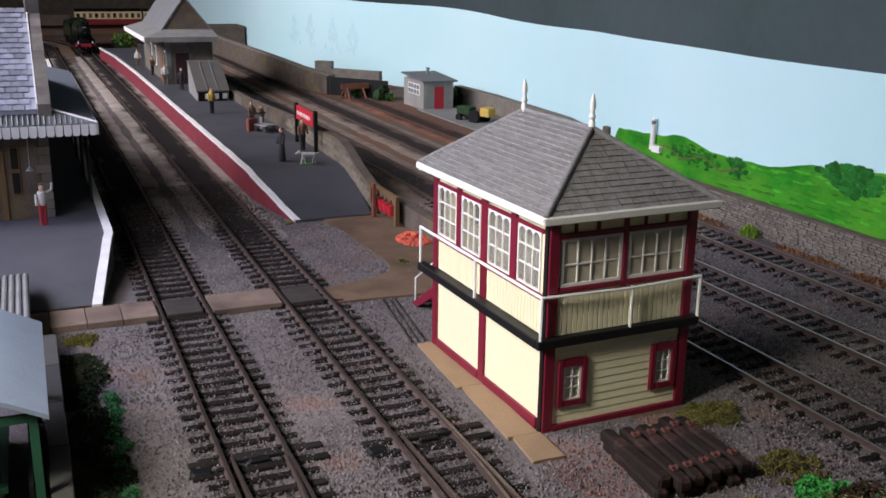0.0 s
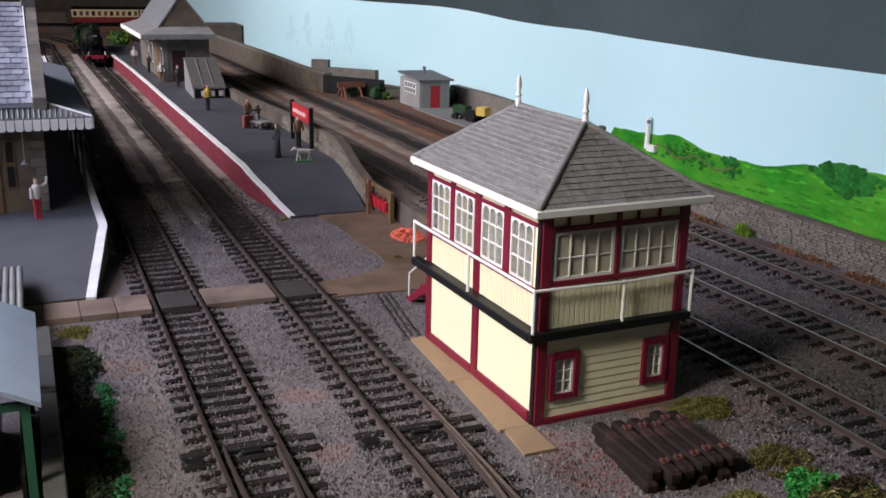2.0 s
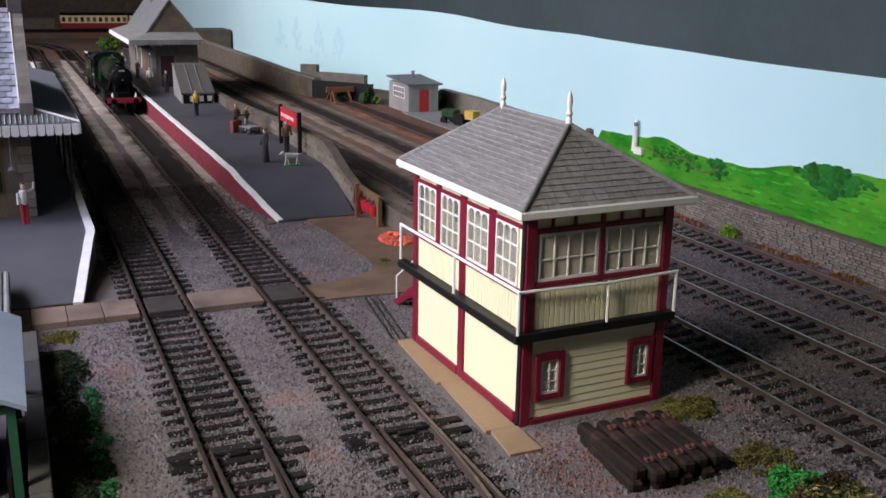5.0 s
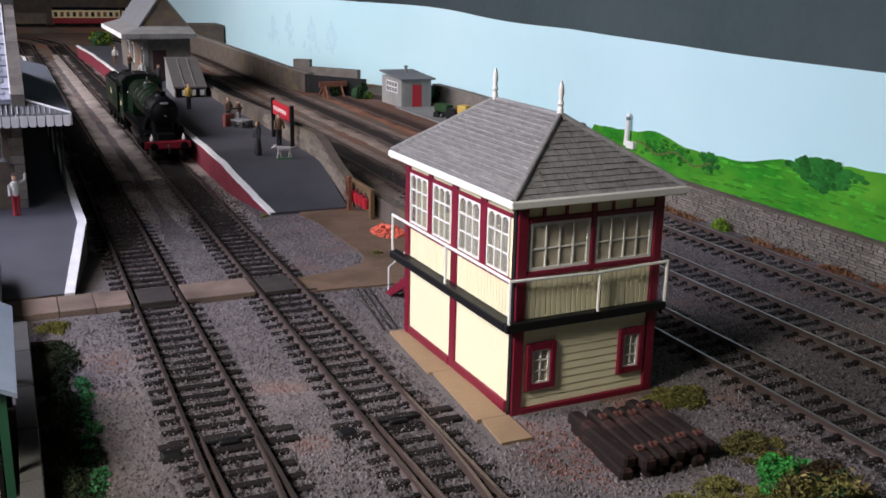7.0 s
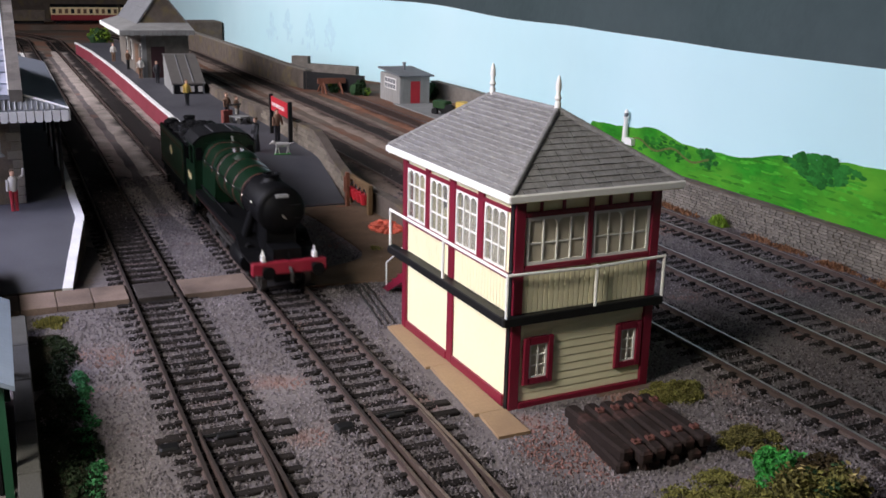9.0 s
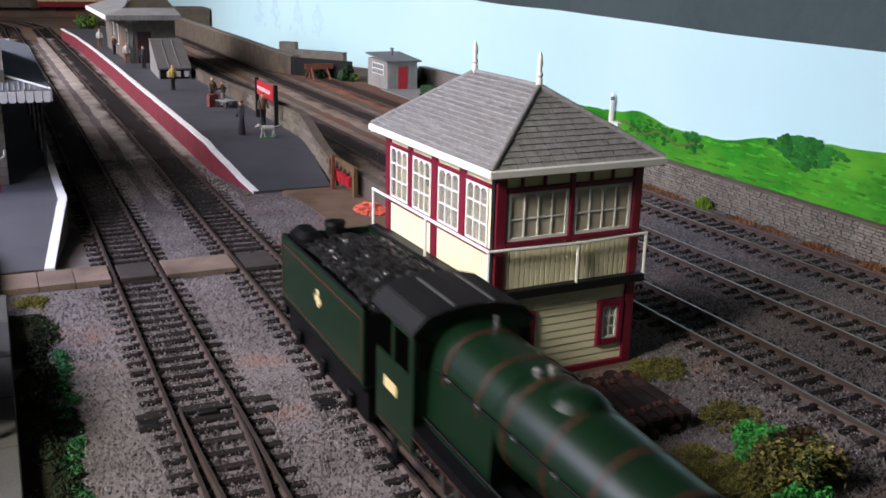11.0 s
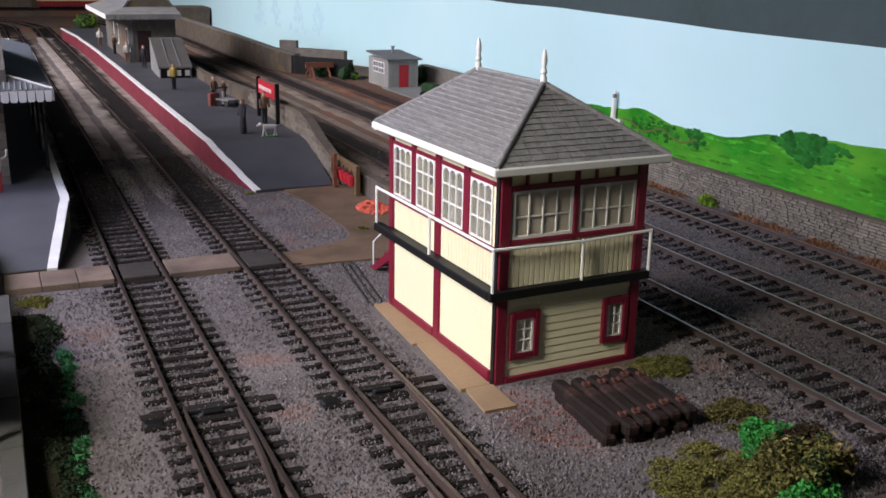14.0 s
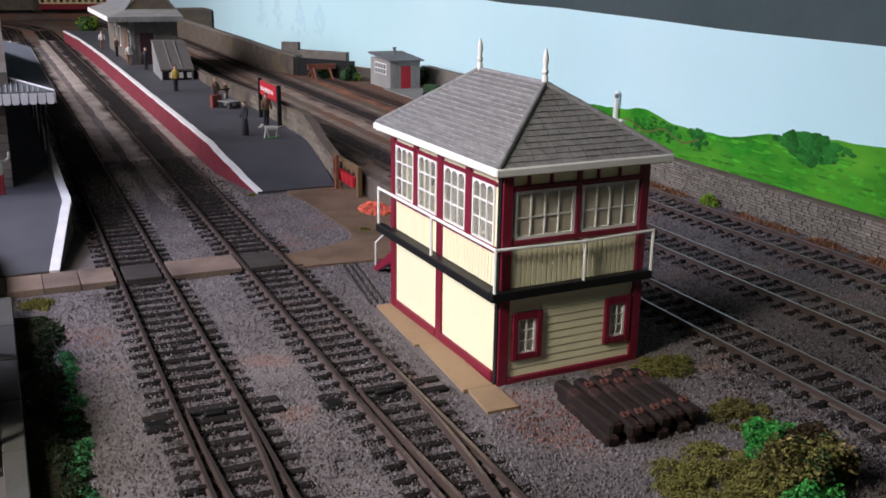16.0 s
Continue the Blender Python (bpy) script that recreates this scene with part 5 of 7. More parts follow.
# ---- platform things: scaled about the camera's place onto the platform, view unchanged ----
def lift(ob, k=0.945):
    # the shift is the camera's place times (1 - k)
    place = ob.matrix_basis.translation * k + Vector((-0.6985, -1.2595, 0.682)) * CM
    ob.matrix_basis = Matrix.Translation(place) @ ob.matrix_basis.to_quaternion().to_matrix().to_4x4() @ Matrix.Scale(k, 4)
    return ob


# ---- walkways and boards on the ground ----
def build_crossing():
    t = thing("board_crossing", -8, 14.2, 0, 0, "brown planked foot crossing over both tracks", "crossing")
    inv = at(8, -14.2, 0)
    rnd = random.Random(6)

    def strip(x0, x1, n, ya, yb, z):
        for i in range(n):
            a, b = x0 + (x1 - x0) * i / n, x0 + (x1 - x0) * (i + 1) / n
            k = rnd.uniform(-0.02, 0.02)
            o = part("board", Geo().box(a + 0.012, b - 0.012, ya + k, yb + k, -0.05, z + rnd.uniform(-0.012, 0.012), 0.02), M["stained_board" if x1 - x0 < 1.5 else "boards"], t)
            o.matrix_basis = inv

    strip(-18.0, TRACK1 - 0.98, 7, 13.35, 15.2, 0.27)
    strip(TRACK1 - 0.68, TRACK1 + 0.68, 1, 13.35, 15.15, 0.24)
    strip(TRACK1 + 1.0, TRACK2 - 1.0, 1, 13.2, 15.1, 0.27)
    strip(TRACK2 - 0.68, TRACK2 + 0.68, 1, 13.1, 15.0, 0.24)
    # worn earth path from the crossing to the platform ramp, round a patch of gravel
    plan = smooth_line([(TRACK2 + 1.0, 13.0), (-0.2, 12.9), (1.3, 12.8), (3.0, 13.2), (4.6, 16.0), (4.6, 20), (4.3, 26.0), (1.1, 26.1), (1.3, 23.9), (1.42, 20.5), (1.55, 17.8), (1.1, 16.2), (-0.3, 15.4), (TRACK2 + 1.0, 14.9)], 6)
    single("footpath", Geo().prism(plan, -0.05, 0.09), M["trodden"], "worn brown path between the crossing and the platform", "path", kind="structure")
    b = thing("walkway_boards", -0.6, 3, 0, 0, "pale brown boards laid beside the signal box", "boards")
    inv = at(0.6, -3, 0)
    for ya, yb, s in ((-1.62, -0.1, 0.0), (-0.08, 3.6, 0.03), (3.62, 7.6, 0.06)):
        o = part("board", Geo().prism([(-1.1 - s + 0.02 * ya, ya), (-0.14 - s, ya), (-0.12 - s, yb), (-0.98 - s + 0.02 * yb, yb)], 0.0, 0.1), M["card"], b)
        o.matrix_basis = inv
    for i in range(3):
        x = -0.9 + 0.25 * i
        single("point_rodding", Geo().bar((x - 0.1, 7.9, 0.06), (x + 0.5, 12.7, 0.06), 0.035, 6), M["dark_steel"], "thin dark metal rodding beside the signal box", "rodding", "point rodding")
    # soil edge under the box
    single("footing", Geo().prism([(-0.1, -0.35), (5.2, -0.2), (5.05, 7.9), (-0.3, 7.9)], -0.05, 0.012), M["earth"], "dark soil under the signal box", "ground", kind="structure")


def build_turnouts():
    for c, y0, k in ((TRACK1, 1.4, 0.010), (TRACK2, 0.9, 0.010)):
        t = thing("turnout", c, y0 - 4, 0, 0, "turnout blades with dark tie bar between the rails", "turnout", "turnouts")
        inv = at(-c, 4 - y0, 0)

        def blade(off, div, start, end):
            side, head = Geo(), Geo()
            n = 14
            ring = []
            for i in range(n + 1):
                y = start + (end - start) * i / n
                x = c + off - div * (start - y) ** 2
                w = 0.02 + 0.03 * min(1, i / 4)
                ring.append([(x - w * 1.6, y, 0.1), (x - w, y, 0.3), (x + w, y, 0.3), (x + w * 1.6, y, 0.1)])
            for i in range(n):
                for q, g in ((0, side), (1, head), (2, side)):
                    g.quad(ring[i][q + 1], ring[i][q], ring[i + 1][q], ring[i + 1][q + 1])
            r = part("blade", side, M["rail"], t)
            r.matrix_basis = inv
            part("blade_head", head, M["railtop"], r, "worn bright top")

        blade(-0.62, -0.004, y0, y0 - 13)
        blade(0.76, k, y0 - 0.4, y0 - 13)
        for dy in (0.15, -0.55):
            o = part("tie_bar", Geo().box(c - 1.75, c + 1.95, y0 + dy - 0.16, y0 + dy + 0.16, -0.02, 0.1, 0.03), M["sleeper"], t, "long dark sleeper carrying the tie bar")
            o.matrix_basis = inv
        o = part("point_motor", Geo().box(c - 1.75, c - 1.2, y0 - 0.55, y0 - 0.15, 0.0, 0.16, 0.05), M["black"], t, "dark point motor housing")
        o.matrix_basis = inv
        o = part("stretcher", Geo().bar((c - 0.8, y0 - 0.2, 0.16), (c + 0.8, y0 - 0.2, 0.16), 0.06, 6).box(c - 0.2, c + 0.35, y0 - 0.4, y0 - 0.1, 0.1, 0.2, 0.03), M["black"], t)
        o.matrix_basis = inv


# ---- plants ----
def leaves(g, rnd, x, y, z, rx, ry, rz, n, size, flat=0.0):
    """Small folded leaves scattered through a lump."""
    for i in range(n):
        while True:
            u, v, w = rnd.uniform(-1, 1), rnd.uniform(-1, 1), rnd.uniform(0 if flat else -0.3, 1)
            q = u * u + v * v + w * w
            if q < 1 and q > 0.25:
                break
        k = 0.8 + 0.35 * noise.noise((u * 2 + x, v * 2 + y, w * 2))
        c = Vector((x + u * rx * k, y + v * ry * k, z + w * rz * k))
        a = Vector((rnd.gauss(0, 1), rnd.gauss(0, 1), rnd.gauss(0, 0.6))).normalized()
        b = a.cross(Vector((rnd.gauss(0, 1), rnd.gauss(0, 1), rnd.gauss(0, 1)))).normalized()
        s = size * rnd.uniform(0.6, 1.3)
        lift = a.cross(b) * s * 0.25
        g.add([c - a * s, c - b * s * 0.55 + lift, c + a * s, c + b * s * 0.55 + lift], [(0, 1, 2), (0, 2, 3)])


def bush(name, x, y, z, clumps, label, seed, core="leaf_dark", core_r=0.7):
    rnd = random.Random(seed)
    t = thing(name, x, y, z, 0, label, "bush")
    g = Geo()
    for dx, dy, dz, rx, ry, rz, n, size, m in clumps:
        g.ball(dx, dy, dz + rz * 0.2, rx * core_r, ry * core_r, rz * core_r * 0.8, 9, 0.2, rnd)
    part("twig_core", g, M[core], t)
    for dx, dy, dz, rx, ry, rz, n, size, m in clumps:
        g = Geo()
        subs = 9
        for i in range(subs):
            a, q, w = rnd.uniform(0, math.tau), rnd.uniform(0.2, 0.75), rnd.uniform(0, 0.7)
            k = rnd.uniform(0.3, 0.62)
            leaves(g, rnd, dx + rx * q * math.cos(a), dy + ry * q * math.sin(a), dz + rz * w * (1 - 0.5 * q), rx * k, ry * k, rz * k, n // subs, size)
        part("foliage", g, M[m], t)
    return t


def tuft(x, y, rx, ry, h, n, material, seed, label, z=0.0, size=0.07):
    """Low mossy growth of fine blades."""
    rnd = random.Random(seed)
    g = Geo()
    for i in range(n):
        r, a = math.sqrt(rnd.random()), rnd.uniform(0, math.tau)
        k = 0.75 + 0.4 * noise.noise((math.cos(a) * 1.5 + x, math.sin(a) * 1.5 + y, 0))
        px, py = x + rx * r * k * math.cos(a), y + ry * r * k * math.sin(a)
        hh = h * rnd.uniform(0.25, 1) * (1 - 0.7 * r * r)
        d = rnd.uniform(0, math.tau)
        s = size * rnd.uniform(0.5, 1.2)
        lx, ly = rnd.uniform(-0.06, 0.06), rnd.uniform(-0.06, 0.06)
        g.add([(px - s * math.cos(d), py - s * math.sin(d), z - 0.03), (px + s * math.cos(d), py + s * math.sin(d), z - 0.03), (px + lx + s * 0.5 * math.cos(d + 1), py + ly + s * 0.5 * math.sin(d + 1), z + hh), (px + lx, py + ly, z + hh * 0.9)], [(0, 1, 2), (0, 2, 3)])
    return single("grass_tuft", g, M[material], label, "grass", kind="stuff")


def moss(x, y, rx, ry, h, n, material, seed, label):
    """Low foam-like growth of tiny leaves in uneven lumps."""
    rnd = random.Random(seed)
    g = Geo()
    subs = 26
    for i in range(subs):
        a, q = rnd.uniform(0, math.tau), math.sqrt(rnd.random())
        k = rnd.uniform(0.22, 0.4)
        leaves(g, rnd, x + rx * q * 0.85 * math.cos(a), y + ry * q * 0.85 * math.sin(a), 0.0, rx * k, ry * k, h * rnd.uniform(0.5, 1.1) * (1 - 0.5 * q), n // subs, 0.036, 1.0)
    return single("moss_patch", g, M[material], label, "moss", kind="stuff")


def build_plants():
    bush("shrub", 4.15, -7.9, 0, [(0.05, 0.0, 0.2, 1.15, 1.1, 1.25, 3800, 0.075, "leaf_olive"), (0.1, 0.0, 0.25, 1.1, 1.05, 1.25, 700, 0.07, "leaf_dark"), (0.1, 0.05, 0.3, 1.15, 1.1, 1.3, 300, 0.09, "leaf_straw"), (0.35, 0.35, 0.75, 0.7, 0.6, 0.8, 900, 0.08, "leaf_brown"), (-0.3, 1.2, 0.5, 0.75, 0.65, 0.95, 2300, 0.062, "leaf_green"), (0.45, 1.0, 0.75, 0.3, 0.3, 0.4, 200, 0.062, "leaf_green"), (-0.55, -0.95, 0.1, 1.0, 0.6, 0.6, 1500, 0.062, "leaf_green"), (-0.75, 0.1, 0.05, 0.9, 0.9, 0.85, 3400, 0.05, "leaf_moss"), (0.2, -0.3, 0.35, 0.95, 0.8, 1.0, 1500, 0.06, "leaf_moss")], "green and straw-coloured shrub on the ballast", 31, "leaf_dark", 0.22)
    moss(2.5, -6.8, 1.75, 1.6, 0.55, 26000, "leaf_moss", 41, "olive moss spreading over the ballast")
    moss(5.3, -4.4, 1.1, 1.0, 0.5, 10000, "leaf_olive", 42, "olive moss spreading over the ballast")
    moss(5.35, -0.9, 1.15, 0.75, 0.6, 11000, "leaf_moss", 43, "yellow-green moss by the signal box corner")
    tuft(2.2, 17.3, 0.5, 0.7, 0.25, 260, "leaf_moss", 44, "thin moss beside the brown path")
    tuft(-11.9, 12.2, 0.7, 0.8, 0.3, 900, "leaf_moss", 45, "yellow-green moss by the crossing", 0.02)
    tuft(-0.9, 26.0, 0.3, 0.2, 0.2, 150, "leaf_moss", 46, "moss at the end of the platform ramp")
    # dark strip and growth along the low wall, shade put into their colour
    rnd = random.Random(51)
    single("ditch", loft([[(x, y, 0.06 + 0.08 * noise.noise((x * 2, y * 0.9, 3)) - (0.12 if k == 5 else 0.0)) for k, x in enumerate((-12.75, -12.5, -12.25, -12.0, -11.75, -11.55 + 0.2 * noise.noise((0, y, 7))))] for y in (-9 + 0.4 * i for i in range(51))]), M["ditch"], "dark soil strip beside the low wall, standing for shade", "ground", kind="structure")
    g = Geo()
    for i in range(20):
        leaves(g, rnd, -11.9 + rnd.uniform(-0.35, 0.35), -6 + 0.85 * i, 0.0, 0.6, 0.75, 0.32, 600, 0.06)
    single("bank_growth", g, M["leaf_shaded"], "growth along the low wall, its green blackened for shade", "undergrowth", kind="stuff")
    g = Geo()
    for i in range(22):
        y = -6 + 0.62 * i + rnd.uniform(-0.2, 0.2)
        leaves(g, rnd, -11.5 + 0.25 * noise.noise((0, y, 7)) + rnd.uniform(-0.15, 0.15), y, 0.0, 0.3, 0.4, 0.28, rnd.choice((110, 190, 280)), 0.065)
    single("bank_leaves", g, M["leaf_teal"], "blue-green leaves at the edge of the ballast", "undergrowth", kind="stuff")
    # weeds along the right wall
    for y, n, m in ((24, 260, "leaf_olive"), (21.5, 300, "leaf_olive"), (18.5, 160, "leaf_rust"), (15.6, 420, "leaf_bright"), (12.5, 180, "leaf_rust"), (10.5, 420, "leaf_rust"), (7.5, 420, "leaf_rust"), (4.5, 420, "leaf_rust"), (27, 200, "leaf_rust"), (20, 250, "leaf_rust")):
        tuft(20.5, y, 0.42, 1.7 if m != "leaf_bright" else 0.9, 0.35 if m != "leaf_bright" else 0.75, n, m, int(y * 7), "weeds along the foot of the stone wall", 0.0, 0.09)


# ---- stone walls ----
def build_right_wall():
    w = thing("stone_wall", 21, 10, 0, 0, "coursed grey stone retaining wall with flat coping", "wall", kind="structure")
    inv = at(-21, -10, 0)
    H, x = 1.62, 20.95
    o = part("core", Geo().box(x + 0.06, x + 0.5, -25, 36, -0.1, H), M["stone_dark"], w)
    o.matrix_basis = inv
    o = part("coping", Geo().box(x - 0.0, x + 0.55, -25, 36, H, H + 0.07, 0.03), M["stone_dark"], w, "dark weathered coping")
    o.matrix_basis = inv
    rnd = random.Random(14)
    sizes = (0.36, 0.46, 0.58)
    shapes = [Geo().box(-0.09, 0.0, -l / 2 + 0.022, l / 2 - 0.022, 0.012, 0.128, 0.015).mesh("stone", M["stone"]) for l in sizes]
    far = Geo()
    for j in range(11):
        y = -6 + rnd.uniform(0, 0.4)
        while y < 36:
            k = rnd.randrange(3)
            l = sizes[k]
            if 6.0 < y < 18:
                piece("stone", shapes[k], w, inv @ at(x + 0.06 + rnd.uniform(-0.02, 0.02), y + l / 2, 0.02 + j * 0.145))
            else:
                far.box(x - 0.03 + rnd.uniform(-0.02, 0.02), x + 0.06, y + 0.022, y + l - 0.022, 0.03 + j * 0.145, 0.148 + j * 0.145)
            y += l
    o = part("far_stones", far, M["stone"], w)
    o.matrix_basis = inv
    o["kind"] = "stuff"
    # the wall goes on round the yard
    pts = [(20.95, 36), (24.6, 38.5), (26.2, 45), (27.0, 60), (26.8, 68)]
    g = Geo()
    for (xa, ya), (xb, yb) in zip(pts, pts[1:]):
        g.add([(xa, ya, -0.1), (xb, yb, -0.1), (xb, yb, 1.75), (xa, ya, 1.75), (xa + 0.8, ya, -0.1), (xb + 0.8, yb, -0.1), (xb + 0.8, yb, 1.75), (xa + 0.8, ya, 1.75)], [(1, 0, 3, 2), (4, 5, 6, 7), (3, 7, 6, 2), (0, 4, 7, 3), (5, 1, 2, 6)])
    single("yard_wall", g, M["stone"], "grey stone wall behind the goods yard", "wall", kind="structure")
    single("wall_pier", Geo().box(25.0, 25.9, 36.4, 37.2, 0, 2.3, 0.06), M["stone_dark"], "dark stone pier at the end of the yard wall", "pier")
    pts = [(16.6, 77.5, 2.0), (15.2, 83, 2.3), (14.4, 97, 2.65), (13.7, 131, 2.8), (12.5, 165, 2.8)]
    g, cop = Geo(), Geo()
    for (xa, ya, za), (xb, yb, zb) in zip(pts, pts[1:]):
        for gg, d0, d1, lo, hi in ((g, 0, 0.6, None, 0), (cop, -0.08, 0.7, 0, 0.16)):
            ba, bb = (-0.1, -0.1) if lo is None else (za, zb)
            gg.add([(xa + d0, ya, ba), (xb + d0, yb, bb), (xb + d0, yb, zb + hi), (xa + d0, ya, za + hi), (xa + d1, ya, ba), (xb + d1, yb, bb), (xb + d1, yb, zb + hi), (xa + d1, ya, za + hi)], [(1, 0, 3, 2), (4, 5, 6, 7), (3, 7, 6, 2), (0, 4, 7, 3), (5, 1, 2, 6)])
    w = thing("boundary_wall", 14.4, 97, 0, 0, "long weathered stone boundary wall behind the sidings", "wall", kind="structure")
    for nm, gg, m in (("masonry", g, "stone_dark"), ("coping", cop, "stone")):
        o = part(nm, gg, M[m], w)
        o.matrix_basis = at(-14.4, -97, 0)
    single("stone_block", Geo().prism([(17.2, 84), (22.4, 78.4), (23, 79), (18, 85)], 0, 2.2).prism([(16.9, 84.2), (18.4, 83.0), (18.9, 83.6), (17.4, 84.8)], 0, 3.0), M["stone"], "pale stone wall end above the goods yard", "wall")
    f = thing("board_fence", 19, 75, 0, 0, "low black board fence behind the buffer stop", "fence")
    for i in range(12):
        u = i / 12
        part("fence_board", Geo().box(-0.33, 0.33, -0.05, 0.05, 0, 1.95, 0.02), M["black"], f).matrix_basis = at(-2.4 + 4.7 * u, 2.6 - 6.0 * u, 0, 0, 0, -52)
    single("far_building", Geo().box(14.4, 19.8, 135, 141, 0, 4.0, 0.1), M["stone_dark"], "dark stone building at the end of the siding", "building")
    single("far_retaining_wall", Geo().box(-60, 16, 206, 208, -0.2, 7.5), M["stone_dark"], "dark retaining wall at the far end of the layout", "wall", kind="structure")


# ---- yard things ----
def build_hut():
    t = thing("lamp_hut", 23.15, 66, 0, 0, "pale grey timber hut with a red door", "hut")
    x0, x1, y0, y1, h = -1.5, 1.55, -2.6, 2.6, 2.7
    part("wall", Geo().box(x0, x1, y0, y1, 0, h), M["grey_timber"], t)
    for i in range(9):
        y = y0 + 0.05 + (y1 - y0) * i / 9
        part("board", Geo().box(x0 - 0.04, x0, y, y + 0.5, 0.02, h - 0.05, 0.01), M["grey_timber"], t)
    for a, b in ((x0, -0.42), (0.58, x1)):
        n = 3
        for i in range(n):
            part("board", Geo().box(a + (b - a) * i / n + 0.01, a + (b - a) * (i + 1) / n - 0.01, y0 - 0.04, y0, 0.02, h - 0.05, 0.01), M["grey_timber"], t)
    part("door", Geo().box(-0.4, 0.55, y0 - 0.06, y0, 0.0, 2.25, 0.02), M["red"], t, "red painted door")
    w = part("window", Geo().box(x0 - 0.09, x0 - 0.04, -1.7, 1.3, 1.35, 2.4, 0.01), M["white"], t, "white framed window")
    for i in range(4):
        for j in range(2):
            part("pane", Geo().box(x0 - 0.1, x0 - 0.09, -1.6 + 0.72 * i, -1.6 + 0.72 * i + 0.6, 1.42 + 0.5 * j, 1.42 + 0.5 * j + 0.4), M["grey_roof"], w)
    part("roof", Geo().across([(y0 - 0.35, h), (y1 + 0.2, h + 0.35), (y1 + 0.2, h + 0.5), (y0 - 0.35, h + 0.14)], x0 - 0.25, x1 + 0.3), M["grey_roof"], t, "grey pent roof")
    part("stove_pipe", Geo().bar((0.2, 0.6, h + 0.2), (0.2, 0.6, h + 1.0), 0.14, 10).bar((0.2, 0.6, h + 0.95), (0.2, 0.6, h + 1.05), 0.2, 10), M["grey_roof"], t, "grey stove pipe")
    bush("hedge_bush", 26.0, 66.6, 0, [(0, 0, 0.3, 0.8, 1.2, 2.0, 500, 0.16, "leaf_dark")], "dark green bush beside the grey hut", 61)
    bush("hedge_bush", 20.2, 71.5, 0, [(0, 0, 0.2, 1.2, 1.0, 1.5, 600, 0.16, "leaf_dark"), (0.6, -0.8, 0.3, 0.6, 0.5, 0.9, 180, 0.14, "leaf_bright")], "dark and light green bush beside the grey hut", 62)
    bush("hedge_bush", 18.6, 74.0, 0, [(0, 0, 0.2, 0.9, 0.8, 1.5, 400, 0.15, "leaf_dark"), (-0.6, -0.3, 0.9, 0.35, 0.35, 0.5, 90, 0.12, "leaf_bright")], "dark green bush behind the buffer stop", 63)
    b = thing("buffer_stop", TRACK5 - 0.4, 73.4, 0, 0, "rusty timber buffer stop at the end of the siding", "buffer stop")
    for s in (-1, 1):
        part("upright", Geo().box(s * 0.86 - 0.12, s * 0.86 + 0.12, 0, 0.25, 0, 1.6), M["rust"], b)
        part("brace", Geo().bar((s * 0.86, 0.1, 1.45), (s * 0.86, 1.9, 0.1), 0.12, 6), M["rust"], b)
        part("brace", Geo().bar((s * 0.86, 0.1, 1.45), (s * 0.86, -1.2, 0.1), 0.1, 6), M["rust"], b)
    part("beam", Geo().box(-1.5, 1.5, -0.16, 0.02, 1.1, 1.65, 0.04), M["rust"], b)
    c = thing("tractor", 23.2, 55.2, 0, 20, "small dark green tractor parked in the yard", "tractor")
    part("bonnet", Geo().box(-0.45, 0.45, 0.2, 1.9, 0.7, 1.35, 0.1), M["leaf_dark"], c)
    part("seat", Geo().box(-0.3, 0.3, -0.9, -0.4, 1.0, 1.3, 0.05), M["clothes_brown"], c)
    part("chassis", Geo().box(-0.35, 0.35, -1.0, 1.7, 0.45, 0.75), M["black"], c)
    part("box_load", Geo().box(-0.5, 0.4, -2.2, -1.1, 0.75, 1.5, 0.05), M["clothes_yellow"], c, "tan load box")
    for s in (-1, 1):
        part("rear_wheel", Geo().bar((s * 0.5, -0.6, 0.62), (s * 0.8, -0.6, 0.62), 0.62, 16), M["black"], c)
        part("front_wheel", Geo().bar((s * 0.45, 1.4, 0.36), (s * 0.65, 1.4, 0.36), 0.36, 14), M["black"], c)
    single("yard_patch", Geo().prism([(21.2, 50), (26, 46), (26.4, 63), (21.2, 64)], -0.1, 0.16), M["concrete"], "grey concrete patch in front of the hut", "ground", kind="structure")


def build_pile():
    """Old sleepers stacked beside the signal box."""
    rnd = random.Random(71)
    cx, cy = 2.42, -3.05
    for layer, n in ((0, 7), (1, 6)):
        for i in range(n):
            x = -1.45 + 2.9 * (i + 0.5) / n
            l = 1.55 + rnd.uniform(-0.1, 0.12)
            t = thing("old_sleeper", cx + x, cy + rnd.uniform(-0.16, 0.16), 0.0 + 0.3 * layer, rnd.uniform(-6, 6), "dark weathered timber sleeper stacked in a pile", "sleeper", "stacked old sleepers")
            g = Geo().box(-0.2, 0.2, -l, l, 0.0, 0.3, 0.07)
            part("timber", g, M["pile"], t)
            for s in (-1, 1):
                part("chair", Geo().box(-0.1, 0.1, s * l * 0.62 - 0.12, s * l * 0.62 + 0.13, 0.3, 0.35, 0.02).box(-0.11, -0.06, s * l * 0.62 - 0.08, s * l * 0.62 + 0.08, 0.35, 0.4).box(0.06, 0.11, s * l * 0.62 - 0.08, s * l * 0.62 + 0.08, 0.35, 0.4), M["rust_pale"], t, "rusty rail chair") if layer and rnd.random() < 0.75 else None


